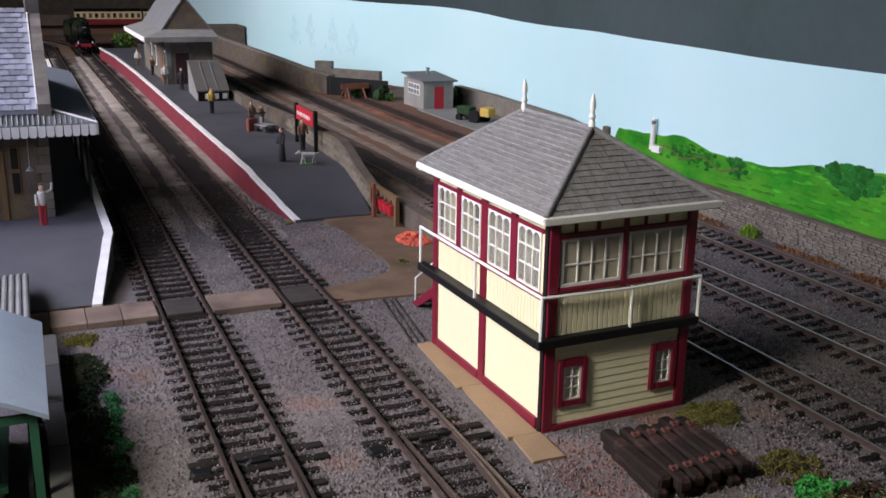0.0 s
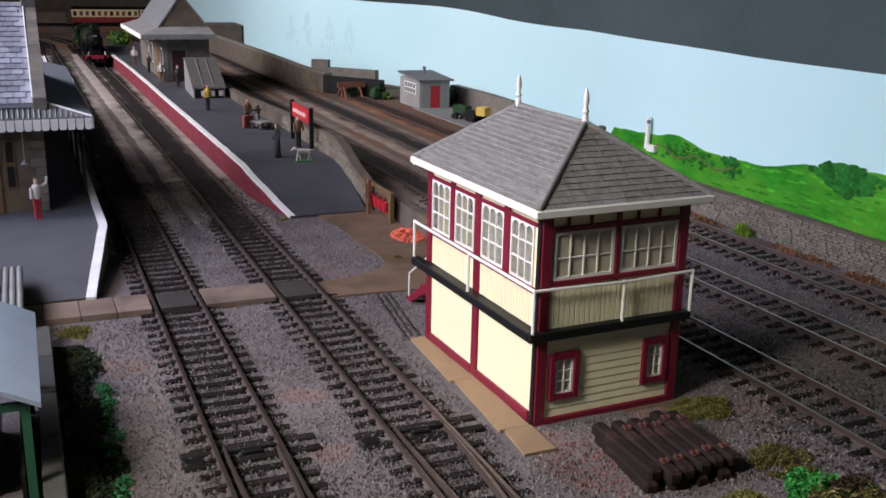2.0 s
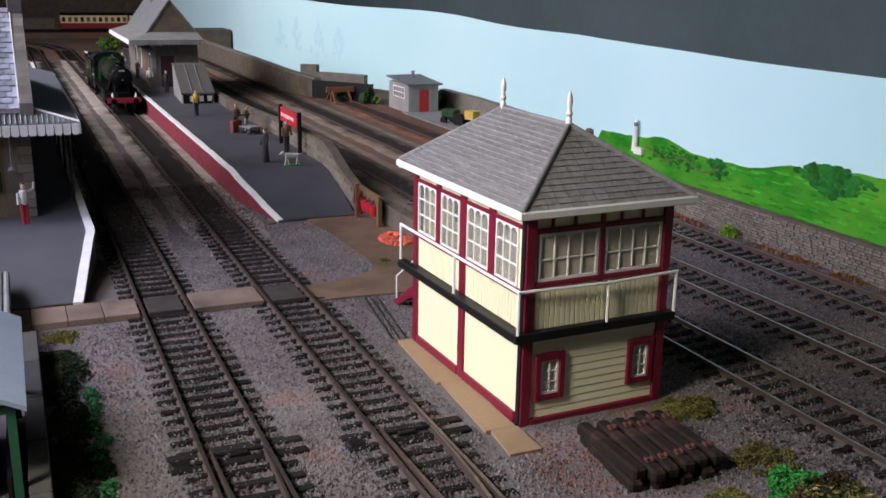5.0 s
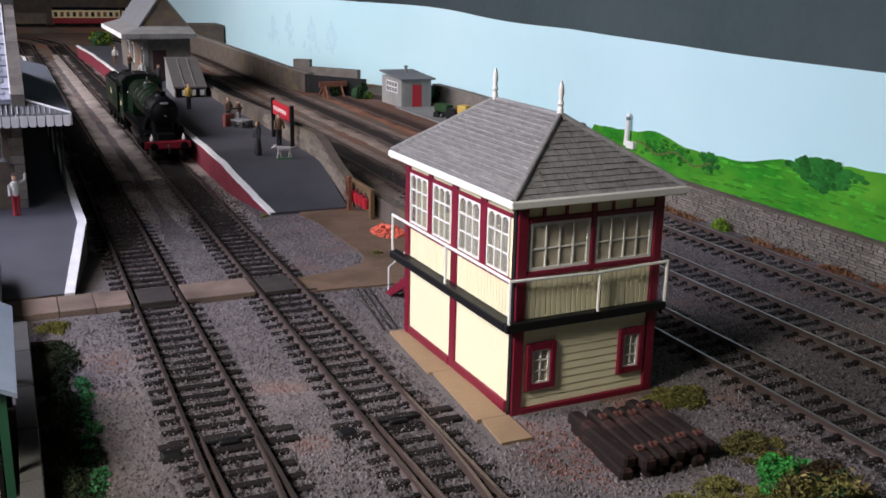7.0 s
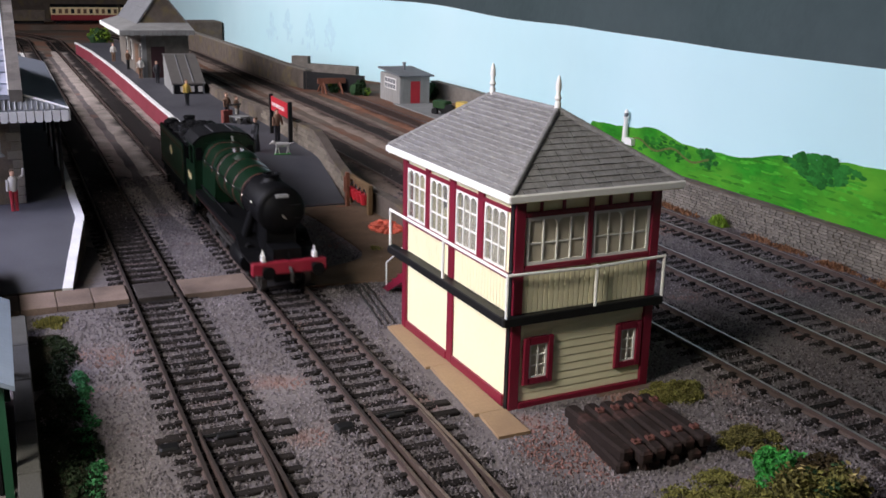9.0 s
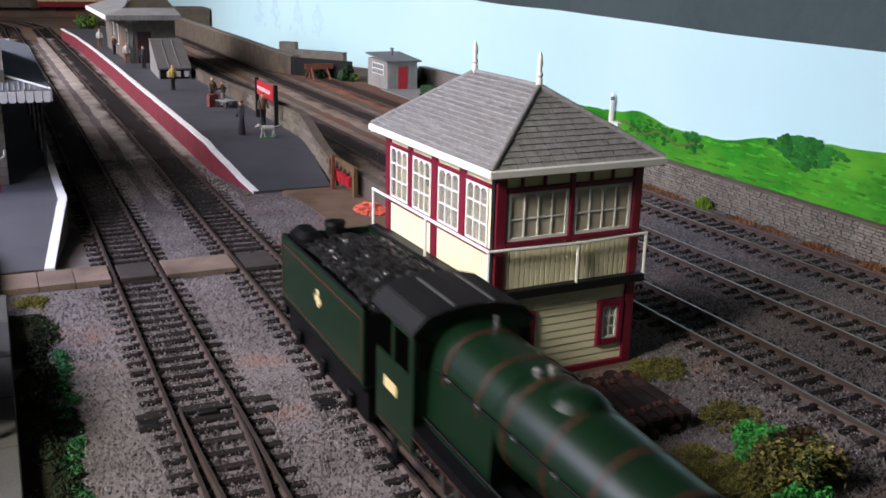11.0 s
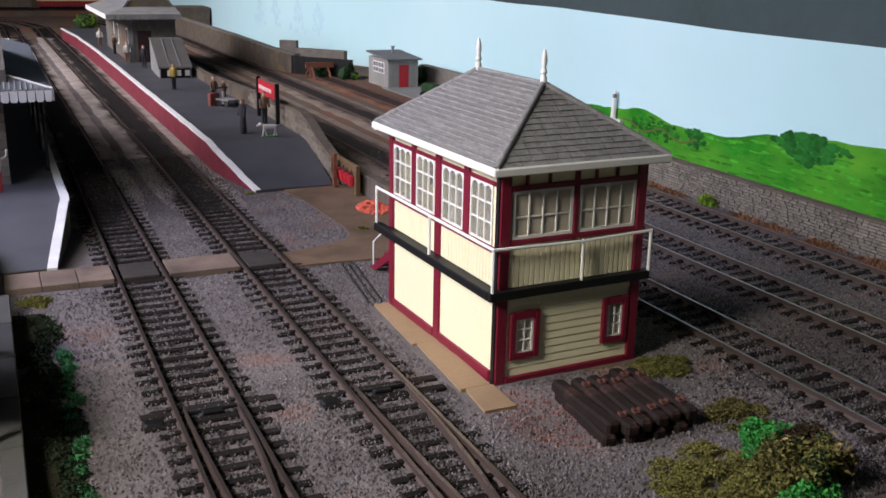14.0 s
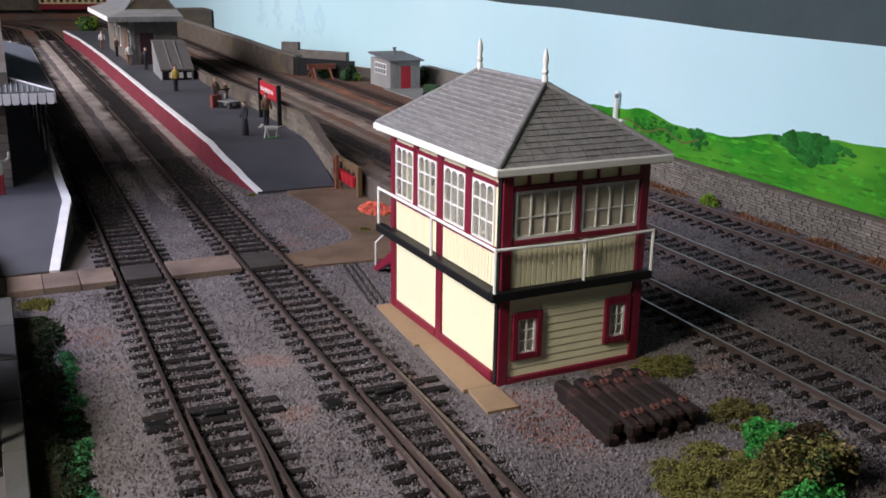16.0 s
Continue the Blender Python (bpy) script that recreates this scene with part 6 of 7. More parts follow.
# ---- painted model figurines: each one plain mesh ----
def figurine(x, y, z, rz, top, legs, label, arm_up=False, coat=False, h=2.2):
    """A painted model figure in one plain mesh."""
    rnd = random.Random(int(x * 100 + y))
    g = Geo()
    mats = [M[legs], M[top], M["skin"], M["clothes_brown"]]
    marks = []

    def mark(k, n0):
        marks.extend([k] * (len(g.f) - n0))

    s = h / 2.2
    n0 = 0
    if coat:
        g.turned(0, 0, [(0.2 * s, 0.0), (0.26 * s, 0.1 * s), (0.22 * s, 0.7 * s), (0.19 * s, 1.1 * s)], 10)
    else:
        for k in (-1, 1):
            g.turned(k * 0.11 * s, 0, [(0.1 * s, 0.0), (0.09 * s, 0.1 * s), (0.1 * s, 0.6 * s), (0.13 * s, 1.1 * s)], 8)
            g.ball(k * 0.11 * s, -0.06 * s, 0.05 * s, 0.09 * s, 0.15 * s, 0.06 * s, 6)
    mark(0, n0)
    n0 = len(g.f)
    g.turned(0, 0, [(0.17 * s, 1.05 * s), (0.2 * s, 1.2 * s), (0.25 * s, 1.6 * s), (0.2 * s, 1.78 * s), (0.07 * s, 1.84 * s)], 10)
    g.bar((-0.27 * s, 0, 1.68 * s), (-0.33 * s, -0.12 * s, 1.1 * s), 0.075 * s, 6)
    if arm_up:
        g.bar((0.25 * s, 0, 1.7 * s), (0.5 * s, -0.1 * s, 1.85 * s), 0.07 * s, 6).bar((0.5 * s, -0.1 * s, 1.85 * s), (0.55 * s, -0.1 * s, 2.2 * s), 0.06 * s, 6)
    else:
        g.bar((0.27 * s, 0, 1.68 * s), (0.33 * s, -0.15 * s, 1.12 * s), 0.075 * s, 6)
    mark(1, n0)
    n0 = len(g.f)
    g.ball(0, -0.02, 2.0 * s, 0.13 * s, 0.14 * s, 0.17 * s, 8)
    g.bar((0, 0, 1.8 * s), (0, 0, 1.9 * s), 0.06 * s, 6)
    mark(2, n0)
    n0 = len(g.f)
    g.ball(0, 0.02, 2.09 * s, 0.14 * s, 0.15 * s, 0.1 * s, 8)
    mark(3, n0)
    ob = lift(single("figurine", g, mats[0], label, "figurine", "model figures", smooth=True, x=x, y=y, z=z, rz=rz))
    for m in mats[1:]:
        ob.data.materials.append(m)
    ob.data.polygons.foreach_set("material_index", marks)
    return ob


def build_platform_life():
    Z = 1.0
    figurine(1.39, 61.1, Z, 20, "clothes_yellow", "clothes_dark", "model figure in a yellow jacket on the platform")
    figurine(2.75, 51.6, Z, 30, "clothes_brown", "clothes_dark", "model figure in a dark jacket carrying a case")
    figurine(3.5, 51.6, Z, 60, "clothes_brown", "clothes_white", "model figure in brown jacket and pale trousers beside the barrow", h=1.9)
    figurine(1.8, 38.3, Z, -70, "clothes_dark", "clothes_dark", "model figure in a long dark coat on the platform", coat=True)
    figurine(4.05, 41.6, Z, 10, "clothes_brown", "clothes_dark", "model figure in brown under the station sign")
    figurine(-0.1, 103, Z, 0, "clothes_white", "clothes_brown", "pale model figure by the station building")
    figurine(0.4, 93, Z, 40, "clothes_brown", "clothes_dark", "model figure in brown by the station building")
    figurine(0.5, 83.2, Z, 0, "clothes_white", "clothes_brown", "pale model figure by the station doorway")
    figurine(1.5, 78.5, Z, 0, "clothes_dark", "clothes_dark", "model figure in black by the station doorway")
    figurine(-12.72, 26.2, Z, 20, "clothes_white", "clothes_red", "model figure in white and red under the canopy", arm_up=True, h=2.0)
    figurine(-11.3, 62, Z, 20, "clothes_dark", "clothes_dark", "dark model figure on the side platform")
    # box made tall to reach where the figure's case is held
    lift(single("trunk", Geo().box(-0.42, 0.42, -0.2, 0.2, 0, 0.95, 0.05), M["trunk_red"], "reddish brown box, made tall to stand for the carried case", "trunk", x=2.6, y=50.9, z=1.0, rz=20))
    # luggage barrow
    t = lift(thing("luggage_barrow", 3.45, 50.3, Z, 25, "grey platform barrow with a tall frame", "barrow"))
    part("deck", Geo().box(-0.5, 0.5, -0.75, 0.75, 0.45, 0.55), M["concrete"], t)
    for sx in (-1, 1):
        for sy in (-1, 1):
            part("wheel", Geo().bar((sx * 0.4, sy * 0.5, 0.22), (sx * 0.48, sy * 0.5, 0.22), 0.22, 12), M["dark_steel"], t)
            part("leg", Geo().box(sx * 0.4 - 0.05, sx * 0.4 + 0.05, sy * 0.5 - 0.05, sy * 0.5 + 0.05, 0.22, 0.45), M["concrete"], t)
    part("end_frame", Geo().bar((-0.45, 0.75, 0.5), (-0.45, 0.75, 1.3), 0.05).bar((0.45, 0.75, 0.5), (0.45, 0.75, 1.3), 0.05).bar((-0.6, 0.75, 1.3), (0.7, 0.75, 1.3), 0.06), M["dark_steel"], t)
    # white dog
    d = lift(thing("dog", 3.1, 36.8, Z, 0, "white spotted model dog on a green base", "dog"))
    part("body", Geo().bar((-0.38, 0, 0.62), (0.42, 0, 0.6), 0.17, 8, 0.14), M["clothes_white"], d, smooth=True)
    part("head", Geo().ball(-0.56, 0, 0.78, 0.15, 0.12, 0.13).bar((-0.6, 0, 0.75), (-0.8, 0, 0.7), 0.08, 6, 0.05), M["clothes_white"], d)
    part("tail", Geo().bar((0.42, 0, 0.65), (0.8, 0, 0.72), 0.04, 6, 0.02), M["clothes_white"], d)
    for a, b in ((-0.35, -0.45), (-0.28, -0.15), (0.35, 0.5), (0.4, 0.28)):
        part("leg", Geo().bar((a, 0.05 if b > a else -0.05, 0.55), (b, 0.05 if b > a else -0.05, 0.03), 0.055, 6, 0.04), M["clothes_white"], d)
    part("base", Geo().box(-0.5, 0.55, -0.14, 0.14, 0.0, 0.03), M["leaf_green"], d, "green base plate")
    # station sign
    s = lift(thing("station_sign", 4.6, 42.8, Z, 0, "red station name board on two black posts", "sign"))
    for dx, dy in ((-0.03, 2.3), (0.07, -2.3)):
        part("post", Geo().box(dx - 0.13, dx + 0.13, dy - 0.13, dy + 0.13, 0, 2.8, 0.03), M["black"], s)
    part("board", Geo().box(-0.08, 0.04, -2.15, 2.15, 1.68, 2.66, 0.02), M["red"], s, "bright red board")
    rnd = random.Random(9)
    y = 1.85
    for w in (0.2, 0.14, 0.2, 0.22, 0.14, 0.22, 0.18, 0.2, 0.16):
        part("letter_bar", Geo().box(-0.1, -0.078, y - w, y, 2.03, 2.3), M["white"], s, "white bar in place of a letter")
        y -= w + 0.2
    # fence post and fire buckets at the ramp
    p = thing("notice_post", 3.7, 25.7, 0, 0, "weathered rusty post at the foot of the ramp", "post")
    part("post", Geo().box(-0.11, 0.11, -0.11, 0.11, 0, 1.95, 0.03), M["rust"], p)
    part("foot", Geo().box(-0.6, 0.25, -0.12, 0.12, 0, 0.1), M["rust"], p)
    part("strut", Geo().bar((-0.16, 0, 1.75), (-0.16, 0, 0.9), 0.05), M["rust"], p)
    r = thing("bucket_rack", 4.15, 24.85, 0, 0, "timber rack holding red fire buckets", "rack")
    for dy in (-1.45, 1.45):
        part("upright", Geo().box(-0.13, 0.13, dy - 0.13, dy + 0.13, 0.0, 1.5, 0.03), M["timber"], r)
    part("top_rail", Geo().box(-0.12, 0.12, -1.6, 1.6, 1.5, 1.68, 0.03), M["timber"], r)
    part("back_board", Geo().box(0.05, 0.13, -1.32, 1.32, 0.3, 1.5), M["timber"], r)
    for i in range(4):
        y = -1.0 + 0.66 * i
        part("bucket", Geo().turned(-0.15, y, [(0.18, 0.55), (0.26, 1.1), (0.2, 1.1)], 12), M["red"], r, "red fire bucket")
        part("bucket_handle", Geo().bar((-0.15, y - 0.24, 1.1), (-0.15, y, 1.36), 0.03, 5).bar((-0.15, y, 1.36), (-0.15, y + 0.24, 1.1), 0.03, 5), M["black"], r)
    rnd = random.Random(18)
    g = Geo()
    for i in range(150):
        a, q = rnd.uniform(0, math.tau), rnd.random() ** 0.5
        x, y = 4.0 + 0.75 * q * math.cos(a), 20.6 + 1.15 * q * math.sin(a)
        g.ball(x, y, 0.1 + 0.4 * (1 - q) * rnd.random(), rnd.uniform(0.1, 0.2), None, rnd.uniform(0.08, 0.15), 6, 0.3, rnd)
    single("orange_heap", g, M["orange"], "heap of bright orange lumps beside the path", "heap", kind="stuff")


# ---- buildings ----
def build_station():
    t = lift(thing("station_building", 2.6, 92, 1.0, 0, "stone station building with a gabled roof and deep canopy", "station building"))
    X0, X1, Y0, Y1 = -1.75, 3.0, -8.5, 12.0
    part("wall", Geo().box(X0, X1, Y0, Y1, 0, 5.2), M["stone"], t, "grey stone wall")
    # doorways and windows
    part("doorway", Geo().box(-0.9, 0.5, Y0 - 0.06, Y0, 0, 3.2, 0.02), M["dark_door"], t, "dark maroon doorway")
    part("doorway_side", Geo().box(X0 - 0.06, X0, -5.2, -2.6, 0, 3.2, 0.02), M["clothes_brown"], t)
    for y in (-7.5, 0.5, 4.5):
        w = part("window", Geo().box(X0 - 0.07, X0, y - 0.6, y + 0.6, 1.2, 3.4, 0.02), M["white"], t, "white framed window")
        part("pane", Geo().box(X0 - 0.085, X0 - 0.072, y - 0.45, y + 0.45, 1.35, 3.25), M["black"], w)
    part("quoin", Geo().box(X0 - 0.08, X0 + 0.4, Y0 - 0.08, Y0 + 0.4, 0, 5.1), M["concrete"], t, "paler corner stones")
    # canopy on the two seen sides
    part("canopy_roof", Geo().add([(X0 - 2.3, Y0 - 1.6, 4.95), (X1 + 0.4, Y0 - 1.6, 4.95), (X1 + 0.4, Y0 + 2.4, 5.55), (X0 + 0.4, Y0 + 2.4, 5.55), (X0 + 0.4, Y1, 5.55), (X0 - 2.3, Y1 - 2, 4.95), (X0 - 2.3, Y0 - 1.6, 4.8), (X1 + 0.4, Y0 - 1.6, 4.8), (X1 + 0.4, Y0 + 2.4, 4.8), (X0 - 2.3, Y1 - 2, 4.8), (X0 + 0.4, Y1, 4.8)], [(0, 1, 2, 3), (0, 3, 4, 5), (1, 0, 6, 7), (0, 5, 9, 6), (1, 7, 8, 2), (4, 10, 9, 5), (6, 9, 10, 8, 7)]), M["concrete"], t, "grey canopy roof")
    n = 16
    for i in range(n):
        a = X0 - 2.3 + (X1 + 0.4 - X0 + 2.3) * i / n
        b = X0 - 2.3 + (X1 + 0.4 - X0 + 2.3) * (i + 1) / n
        part("valance_board", Geo().box(a + 0.02, b - 0.02, Y0 - 1.66, Y0 - 1.6, 4.42 + 0.05 * (i % 2), 4.96), M["concrete"], t)
    n = 24
    for i in range(n):
        a = Y0 - 1.6 + (Y1 - 2 - Y0 + 1.6) * i / n
        part("valance_board", Geo().box(X0 - 2.37, X0 - 2.3, a + 0.02, a + (Y1 - Y0 - 0.4) / n, 4.5, 4.98), M["white"], t)
    # gabled roof
    xm, g0, g1 = 0.55, Y0 + 2.2, Y1 - 1
    part("gable", Geo().along([(-1.6, 5.4), (3.3, 5.4), (xm + 0.1, 8.75)], g0, g0 + 0.3), M["stone_dark"], t, "dark stone gable")
    for s, x in ((-1, -1.95), (1, 3.5)):
        up = (xm + 0.1, 8.95)
        part("roof_slope", Geo().add([(x, g0 - 0.15, 5.35), (x, g1, 5.35), (up[0], g1, up[1]), (up[0], g0 - 0.15, up[1]), (x, g0 - 0.15, 5.15), (x, g1, 5.15), (up[0], g1, up[1] - 0.2), (up[0], g0 - 0.15, up[1] - 0.2)], [(0, 1, 2, 3) if s > 0 else (3, 2, 1, 0), (4, 7, 6, 5), (0, 3, 7, 4), (1, 0, 4, 5), (2, 1, 5, 6), (3, 2, 6, 7)]), M["grey_roof"], t, "grey slate roof slope")
    rnd = random.Random(33)
    for j in range(9):
        z = 5.5 + 0.36 * j
        f = (z - 5.35) / 3.6
        x = -1.95 + f * (xm + 0.1 + 1.95)
        part("slate_course", Geo().add([(x - 0.03, g0 - 0.17, z), (x - 0.03, g1, z), (x + 0.26, g1, z + 0.36), (x + 0.26, g0 - 0.17, z + 0.36), (x - 0.07, g0 - 0.17, z + 0.02), (x - 0.07, g1, z + 0.02)], [(4, 5, 2, 3), (0, 1, 5, 4), (0, 4, 3), (5, 1, 2)]), M["grey_roof"], t)
    part("chimney", Geo().box(0.1, 1.1, 3.5, 4.6, 8.0, 10.4, 0.05).box(0.0, 1.2, 3.4, 4.7, 10.4, 10.6), M["stone"], t, "stone chimney stack")
    bush("platform_shrub", 1.6, 141, 0.0, [(0, 0, 0.8, 2.2, 1.6, 2.6, 500, 0.25, "leaf_bright")], "bright yellow-green shrub beyond the platform", 64)
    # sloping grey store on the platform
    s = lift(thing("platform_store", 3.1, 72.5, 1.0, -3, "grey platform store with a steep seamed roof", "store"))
    prof = [(-3.6, 0), (4.2, 0), (4.2, 2.9), (2.4, 2.9), (-3.3, 0.9), (-3.6, 0.9)]
    part("side", Geo().across(prof, -1.42, -1.3), M["concrete"], s, "pale side panel")
    part("side", Geo().across(prof, 1.3, 1.42), M["grey_roof"], s)
    part("base", Geo().box(-1.3, 1.3, -3.5, 4.1, 0.0, 0.85), M["black"], s, "dark lower front")
    part("roof", Geo().across([(-3.75, 0.85), (2.4, 2.95), (4.3, 2.95), (4.3, 3.05), (2.36, 3.05), (-3.75, 1.0)][::-1], -1.5, 1.5), M["store_roof"], s, "dull brown-grey seamed roof")
    for x in (-0.5, 0.45):
        part("seam", Geo().across([(-3.7, 1.0), (2.36, 3.05), (2.36, 3.13), (-3.7, 1.08)][::-1], x - 0.04, x + 0.04), M["grey_roof"], s)
    for x in (-0.75, 0.1, 0.85):
        part("notice", Geo().box(x, x + 0.4, -3.66, -3.6, 0.2, 0.7), M["clothes_white"], s, "small pale notice")


def build_side_station():
    t = lift(thing("side_station", -14, 35, 1.0, 0, "stone station house with blue-grey slates and scalloped canopy", "station building"))
    inv = at(14, -35, -1.0)

    def p(name, g, m, label="", par=None):
        o = part(name, g, M[m], par or t, label)
        o.matrix_basis = inv
        return o

    XR, YN, YF = -12.2, 27.7, 43.2
    p("wall", Geo().box(-40, XR, YN, YF, 1.0, 6.5), "stone_dark", "weathered stone wall")
    for j in range(12):
        w = 0.62 if j % 2 else 0.42
        p("quoin", Geo().box(XR - w, XR + 0.05, YN - 0.05, YN + (0.42 if j % 2 else 0.62), 1.0 + 0.44 * j + 0.015, 1.0 + 0.44 * (j + 1) - 0.015, 0.02), "stone")
    for x in (-13.75, -14.9, -16.2):
        w = p("window", Geo().box(x - 0.24, x + 0.24, YN - 0.07, YN, 2.2, 4.6, 0.02), "timber", "tall narrow window")
        for z in (2.3, 3.5):
            part("pane", Geo().box(x - 0.16, x + 0.16, YN - 0.09, YN - 0.072, z, z + 1.0), M["black"], w)
    p("door_frame", Geo().box(-14.5, -14.2, YN - 0.1, YN, 1.0, 4.4, 0.02), "timber", "pale timber door frame")
    # roof facing the camera, with parapet at its end
    y0, z0, y1, z1 = 27.2, 6.3, 35.5, 10.65
    p("roof_shell", Geo().across([(y0, z0), (y1, z1), (YF + 0.4, z0), (YF + 0.4, z0 - 0.15), (y1, z1 - 0.2), (y0, z0 - 0.15)][::-1], -40, XR - 0.25), "slate_far", "blue-grey slate roof")
    rnd = random.Random(77)
    n = 19
    far = Geo()
    dy, dz = (y1 - y0) / n, (z1 - z0) / n
    for j in range(n):
        x = XR - 0.3 - (0.27 if j % 2 else 0.0)
        ya, za = y0 + dy * j, z0 + dz * j
        k = 0
        while x > -20:
            a, b = x - 0.5, x - 0.025
            v = [(a, ya - 0.02, za + 0.0), (b, ya - 0.02, za + 0.0), (b, ya + dy * 1.1, za + dz * 1.1), (a, ya + dy * 1.1, za + dz * 1.1), (a, ya - 0.04, za + 0.075), (b, ya - 0.04, za + 0.07 + rnd.uniform(-0.01, 0.01)), (b, ya + dy * 1.1, za + dz * 1.1 + 0.02), (a, ya + dy * 1.1, za + dz * 1.1 + 0.02)]
            f = [(4, 5, 6, 7), (0, 1, 5, 4), (1, 2, 6, 5), (3, 0, 4, 7)]
            if x > -15.5:
                p("slate", Geo().add(v, f), "slate_far")
            else:
                far.add(v, f)
            x -= 0.54
    p("far_slates", far, "slate_far")["kind"] = "stuff"
    for j in range(12):
        a, b = j / 12, (j + 1) / 12
        ya, yb, za, zb = y0 - 0.1 + (y1 - y0 + 0.2) * a, y0 - 0.1 + (y1 - y0 + 0.2) * b, z0 + (z1 - z0) * a, z0 + (z1 - z0) * b
        g = Geo().across([(ya + 0.015, za - 0.4), (yb - 0.015, zb - 0.4), (yb - 0.015, zb + 0.3), (ya + 0.015, za + 0.3)], XR - 0.28, XR + 0.3)
        p("coping_stone", g, "stone", "grey parapet coping")
    p("flashing", Geo().across([(y0, z0 + 0.05), (y1, z1 + 0.05), (y1, z1 + 0.33), (y0, z0 + 0.33)], XR - 0.34, XR - 0.285), "white", "white flashing strip")
    p("gable_wall", Geo().across([(y0 + 0.5, 6.4), (YF, 6.4), (y1, z1 - 0.1)], XR - 0.2, XR + 0.02), "stone_dark")
    p("chimney", Geo().box(XR - 0.4, XR + 0.35, 34.6, 36.4, 9.8, 14.5, 0.05), "stone", "stone chimney on the gable")
    # canopy: corrugated near part, plain side part
    CX, CY = -9.95, 26.5
    p("canopy_roof", Geo().add([(-40, CY, 5.72), (CX, CY, 5.72), (XR + 0.1, YN, 6.3), (-40, YN, 6.3), (-40, CY, 5.6), (CX, CY, 5.6), (XR + 0.1, YN, 5.6), (-40, YN, 5.6)], [(0, 1, 2, 3), (4, 7, 6, 5), (0, 4, 5, 1), (1, 5, 6, 2)]), "grey_roof", "grey corrugated canopy roof")
    x = XR - 0.1
    while x > -19:
        p("rib", Geo().add([(x, CY - 0.02, 5.73), (x + 0.09, CY - 0.02, 5.73), (x + 0.09, YN - 0.02, 6.31), (x, YN - 0.02, 6.31), (x + 0.045, CY - 0.02, 5.8), (x + 0.045, YN - 0.02, 6.38)], [(0, 1, 4), (1, 2, 5, 4), (3, 0, 4, 5)]), "concrete")
        x -= 0.23
    for i in range(9):
        u = (i + 0.5) / 9.5
        xa = CX - 0.05 - u * (CX - XR)
        p("rib", Geo().bar((xa, CY + 0.0, 5.74), (xa, CY + 0.02 + (YN - CY) * (CX - xa) / (CX - XR), 5.74 + 0.58 * (CX - xa) / (CX - XR)), 0.035, 5), "concrete")
    p("hip_flashing", Geo().bar((CX, CY, 5.75), (XR + 0.1, YN, 6.36), 0.055, 6), "white", "pale hip strip")
    p("canopy_roof", Geo().add([(CX, CY + 0.02, 5.7), (CX, 52, 5.7), (XR + 0.06, 52, 6.25), (XR + 0.06, YN, 6.25), (CX, CY + 0.02, 5.5), (CX, 52, 5.5), (XR + 0.06, 52, 5.5), (XR + 0.06, YN, 5.5)], [(0, 1, 2, 3), (4, 7, 6, 5), (0, 4, 5, 1), (1, 5, 6, 2), (2, 6, 7, 3)]), "blue_roof", "plain blue-grey canopy roof along the track")
    x = CX
    i = 0
    while x > -20:
        a, b = x - 0.36, x - 0.02
        g = Geo().box(a, b, CY - 0.07, CY - 0.01, 5.22, 5.66)
        g.along([(a, 5.22), (a + 0.06, 5.13), (b - 0.06, 5.13), (b, 5.22)][::-1], CY - 0.07, CY - 0.01)
        p("valance_board", g, "edging")
        x -= 0.38
    y = CY
    while y < 51.5:
        p("valance_board", Geo().box(CX, CX + 0.06, y + 0.02, y + 0.5, 5.15, 5.66), "edging")
        y += 0.52
    p("hanging_rod", Geo().bar((-13.1, 26.9, 5.5), (-13.1, 26.9, 3.6), 0.03, 5), "concrete", "thin hanging lamp rod")
    p("lamp_shade", Geo().turned(-13.1, 26.9, [(0.05, 3.68), (0.2, 3.52), (0.18, 3.5)], 12), "concrete")
    for yb in (30.5, 37, 44, 50.5):
        p("column", Geo().bar((-10.3, yb, 1.0), (-10.3, yb, 5.5), 0.09, 8), "black")
    p("far_wall", Geo().box(-40, XR, YF, 75, 1.0, 5.4), "stone_dark", "lower stone wing")


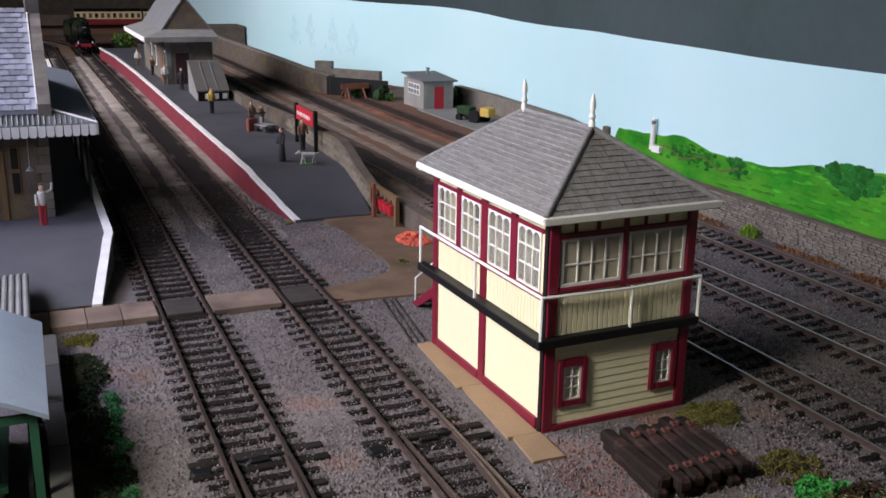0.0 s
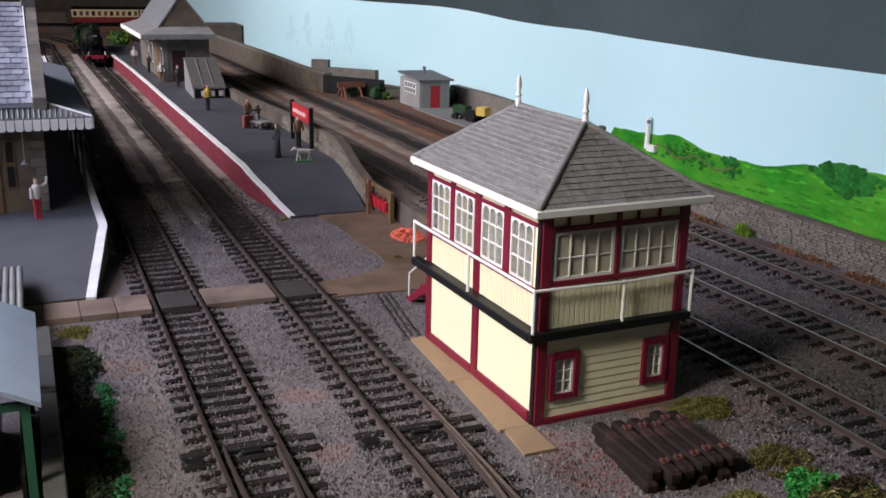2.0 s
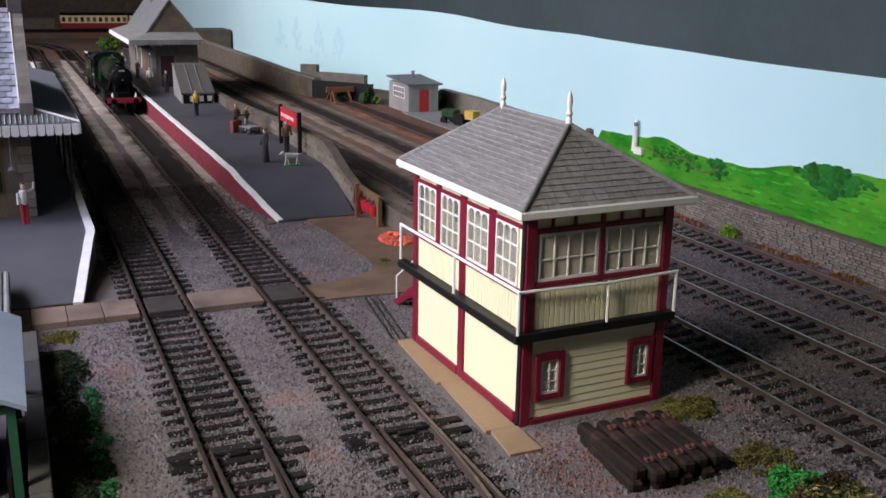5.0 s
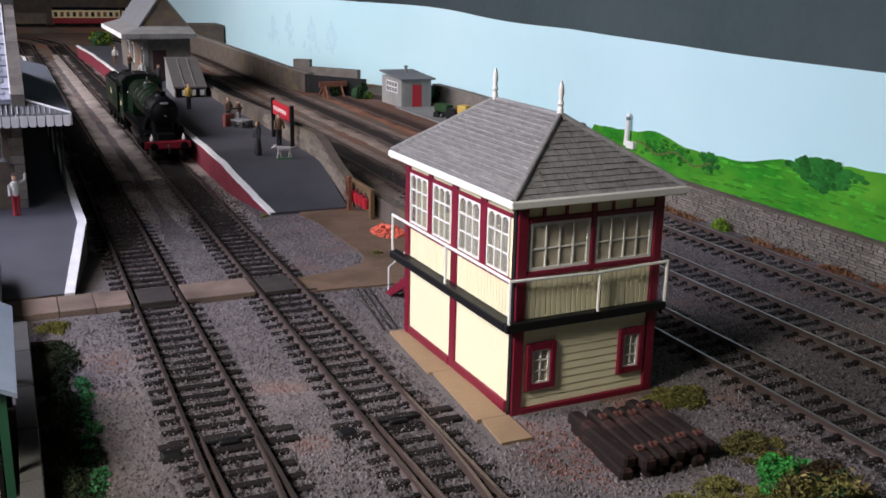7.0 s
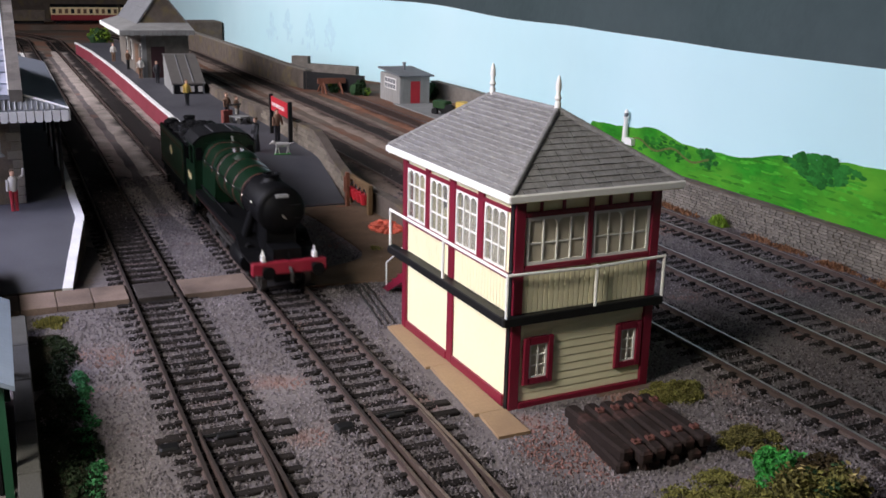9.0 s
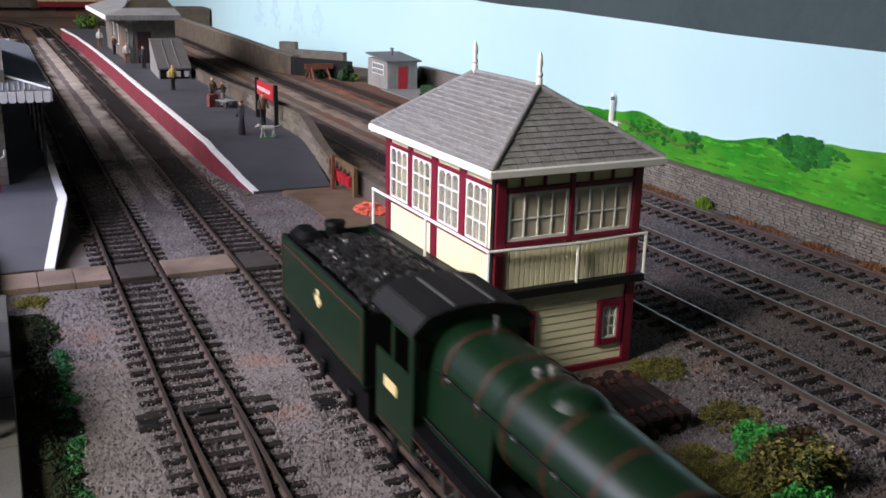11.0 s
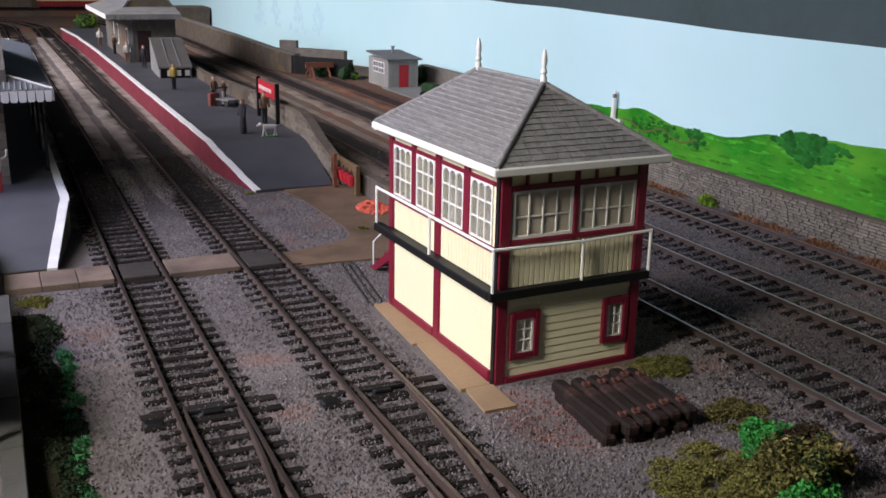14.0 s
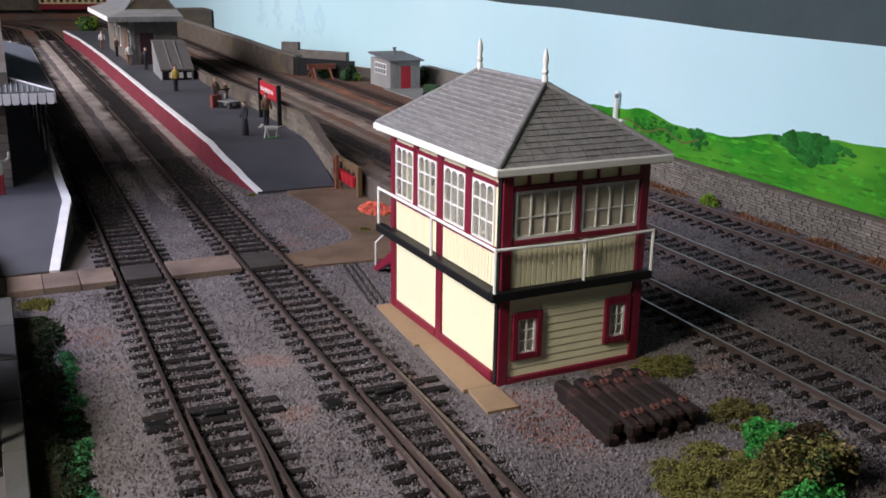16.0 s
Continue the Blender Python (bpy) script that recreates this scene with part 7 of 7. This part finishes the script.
def build_left_front():
    # corrugated lean-to
    s = thing("lean_to", -14.4, 14, 1.0, 0, "small lean-to with a grey corrugated roof", "lean-to")
    part("walls", Geo().box(-3.0, 0.75, -2.6, 2.6, -1.0, 0.3), M["grey_timber"], s)
    g = []
    for i in range(14):
        x = 0.92 - 0.24 * i
        part("roof_rib", Geo().along([(x - 0.21, 0.3), (x - 0.03, 0.3), (x - 0.05, 0.38), (x - 0.12, 0.41), (x - 0.19, 0.38)], -2.85, 2.85), M["concrete"], s)
    part("roof_sheet", Geo().box(-3.2, 0.92, -2.85, 2.85, 0.27, 0.32), M["grey_roof"], s)
    # shelter with curved sheet roof
    t = thing("shelter", -15.6, 3, 0, 0, "open shelter with a curved blue-grey sheet roof", "shelter")
    arc = [(-2.6 + 5.1 * i / 16, 3.0 + 0.85 * math.sin(math.pi * (0.0 + 1.0 * (16 - i) / 16))) for i in range(17)]
    part("roof", Geo().along([(x, z - 0.12) for x, z in arc] + arc[::-1], -3.35, 3.2), M["blue_sheet"], t, "curved blue-grey sheet roof", True)
    for y in (-3.0, 2.9):
        for x in (-2.2, 2.15):
            part("post", Geo().box(x - 0.1, x + 0.1, y - 0.1, y + 0.1, 0, 3.05), M["green_paint"], t, "dark green post")
        part("tie", Geo().box(-2.2, 2.15, y - 0.06, y + 0.06, 2.75, 2.95), M["green_paint"], t)
    part("side_panel", Geo().box(1.9, 2.0, -2.8, 2.8, 0, 1.0), M["black"], t)
    part("back_panel", Geo().box(-2.5, -2.4, -3.0, 3.0, 0, 3.0), M["black"], t)
    part("bench", Geo().box(-1.0, 1.4, -2.0, 2.0, 0.5, 0.65).box(-0.9, -0.7, -1.9, 1.9, 0, 0.5).box(1.1, 1.3, -1.9, 1.9, 0, 0.5), M["green_paint"], t)
    w = thing("low_wall", -13.0, 3, 0, 0, "low concrete wall with a flat grey top", "wall", kind="structure")
    part("wall", Geo().box(-0.2, 0.22, -15, 8.0, -0.1, 0.7), M["stone_dark"], w)
    for i in range(8):
        part("coping", Geo().box(-0.24, 0.28, -15 + 2.9 * i, -15 + 2.9 * i + 2.86, 0.7, 0.82, 0.03), M["dark_concrete"], w, "flat dark concrete coping")


def build_coaches():
    single("embankment", Geo().box(-45, 24, 180, 192, -0.1, 1.0), M["earth"], "brown raised bed for the far tracks", "ground", kind="structure")
    for x0, x1, label in ((-3.0, 9.4, "crimson and cream railway coach on the far track"), (9.8, 22.2, "crimson and cream railway coach on the far track")):
        t = thing("railway_coach", (x0 + x1) / 2, 185, 1.0, 0, label, "coach", "far coaches")
        h = (x1 - x0) / 2
        part("lower_body", Geo().box(-h, h, -1.6, 1.6, 0.7, 1.75, 0.05), M["coach_red"], t, "crimson lower side")
        part("upper_body", Geo().box(-h, h, -1.58, 1.58, 1.75, 3.2), M["coach_cream"], t, "cream upper side")
        arc = [(1.66 * math.cos(a), 3.2 + 0.5 * math.sin(a)) for a in (math.pi * i / 10 for i in range(11))]
        part("roof", Geo().across([(y, z) for y, z in arc], -h, h), M["loco_roof"], t, "dark grey roof")
        n = 11
        for i in range(n):
            x = -h + 2 * h * (i + 0.5) / n
            part("window", Geo().box(x - 0.3, x + 0.3, -1.62, -1.58, 2.0, 2.85), M["clothes_brown"] if i % 3 else M["black"], t, "dark window")
        part("underframe", Geo().box(-h + 0.3, h - 0.3, -1.1, 1.1, 0.3, 0.7), M["black"], t)
        for x in (-h + 2, h - 2):
            part("bogie", Geo().box(x - 1.2, x + 1.2, -1.0, 1.0, 0.0, 0.5, 0.05), M["black"], t)
    t = thing("goods_wagon", -9.5, 185, 1.0, 0, "dark grey goods wagons on the far track", "wagon")
    part("body", Geo().box(-5.5, 5.5, -1.5, 1.5, 0.6, 2.6, 0.05), M["stone_dark"], t)
    part("underframe", Geo().box(-5.2, 5.2, -1.0, 1.0, 0, 0.6), M["black"], t)


M["leaf_straw"] = mat("leaf_straw", (0.34, 0.27, 0.12), 0.8, 0.4, 0.5, 0.06, 0.2, island=0.5)
M["dark_door"] = mat("dark_door", (0.03, 0.008, 0.01), 0.6, 0.2)
M["leaf_brown"] = mat("leaf_brown", (0.05, 0.036, 0.018), 0.85, 0.4, 0.5, 0.06, 0.2, island=0.6)
M["leaf_moss"] = mat("leaf_moss", (0.165, 0.155, 0.045), 0.85, 0.4, 0.5, 0.06, 0.2, island=0.5)
M["leaf_teal"] = mat("leaf_teal", (0.045, 0.17, 0.065), 0.8, 0.4, 0.5, 0.06, 0.2, island=0.5)
M["leaf_rust"] = mat("leaf_rust", (0.22, 0.11, 0.06), 0.85, 0.4, 0.5, 0.06, 0.2, island=0.5)
M["rust_pale"] = mat("rust_pale", (0.1, 0.042, 0.034), 0.85, 0.3, 0.3, 0.05, 0.3)
M["store_roof"] = mat("store_roof", (0.085, 0.078, 0.072), 0.75, 0.25, 1.0, 0.08, 0.2)
M["trunk_red"] = mat("trunk_red", (0.17, 0.04, 0.03), 0.7, 0.2)
M["blue_roof"] = mat("blue_grey_roof", (0.16, 0.18, 0.22), 0.7, 0.2, 2, 0.1, 0.2)

build_crossing()
build_turnouts()
build_right_wall()
build_hut()
build_pile()
build_platform_life()
build_station()
build_side_station()
build_left_front()
build_coaches()
build_plants()


build_chips()


# ---- what moves ----
RUN = [(0.0, 132.8), (1.0, 120.6), (2.0, 108.2), (3.0, 95.4), (3.5, 88.9), (3.7, 86.2), (5.8, 57.8), (6.0, 55.0), (6.5, 48.1), (7.0, 41.1), (7.5, 33.9), (8.0, 26.6), (8.2, 23.7),
       (10.3, -7.9), (10.5, -10.5), (11.0, -16.9), (11.5, -23.5), (12.0, -30.3), (13.0, -43.6), (14.0, -57.0), (15.0, -70.4), (16.0, -83.8)]


def run_at(t):
    for (a, p), (b, q) in zip(RUN, RUN[1:]):
        if t <= b:
            return p + (q - p) * (t - a) / (b - a)
    return RUN[-1][1]


def motions():
    for vehicle, mid in ((loco, LOCO_MID), (tender, TENDER_MID)):
        rows = []
        for t, y in RUN:
            x, py, a = bend(y + mid, TRACK2)
            rows.append((t, at(x, py, 0, 0, 0, a)))
        walk(vehicle, rows)
    steps = [i / 15 for i in range(241)]
    for wheel, r in loco_wheels + tender_wheels:
        base = wheel.matrix_basis.translation.copy() / CM
        walk(wheel, [(t, at(*base, math.degrees((run_at(0) - run_at(t)) / r) % 360)) for t in steps])
    for rod, s in rods:
        rows = []
        for t in steps:
            a = (run_at(0) - run_at(t)) / DRIVER
            rows.append((t, at(s * 1.1, -LOCO_MID - 0.36 * math.sin(a), 0.305 + DRIVER + 0.36 * math.cos(a))))
        walk(rod, rows)


motions()
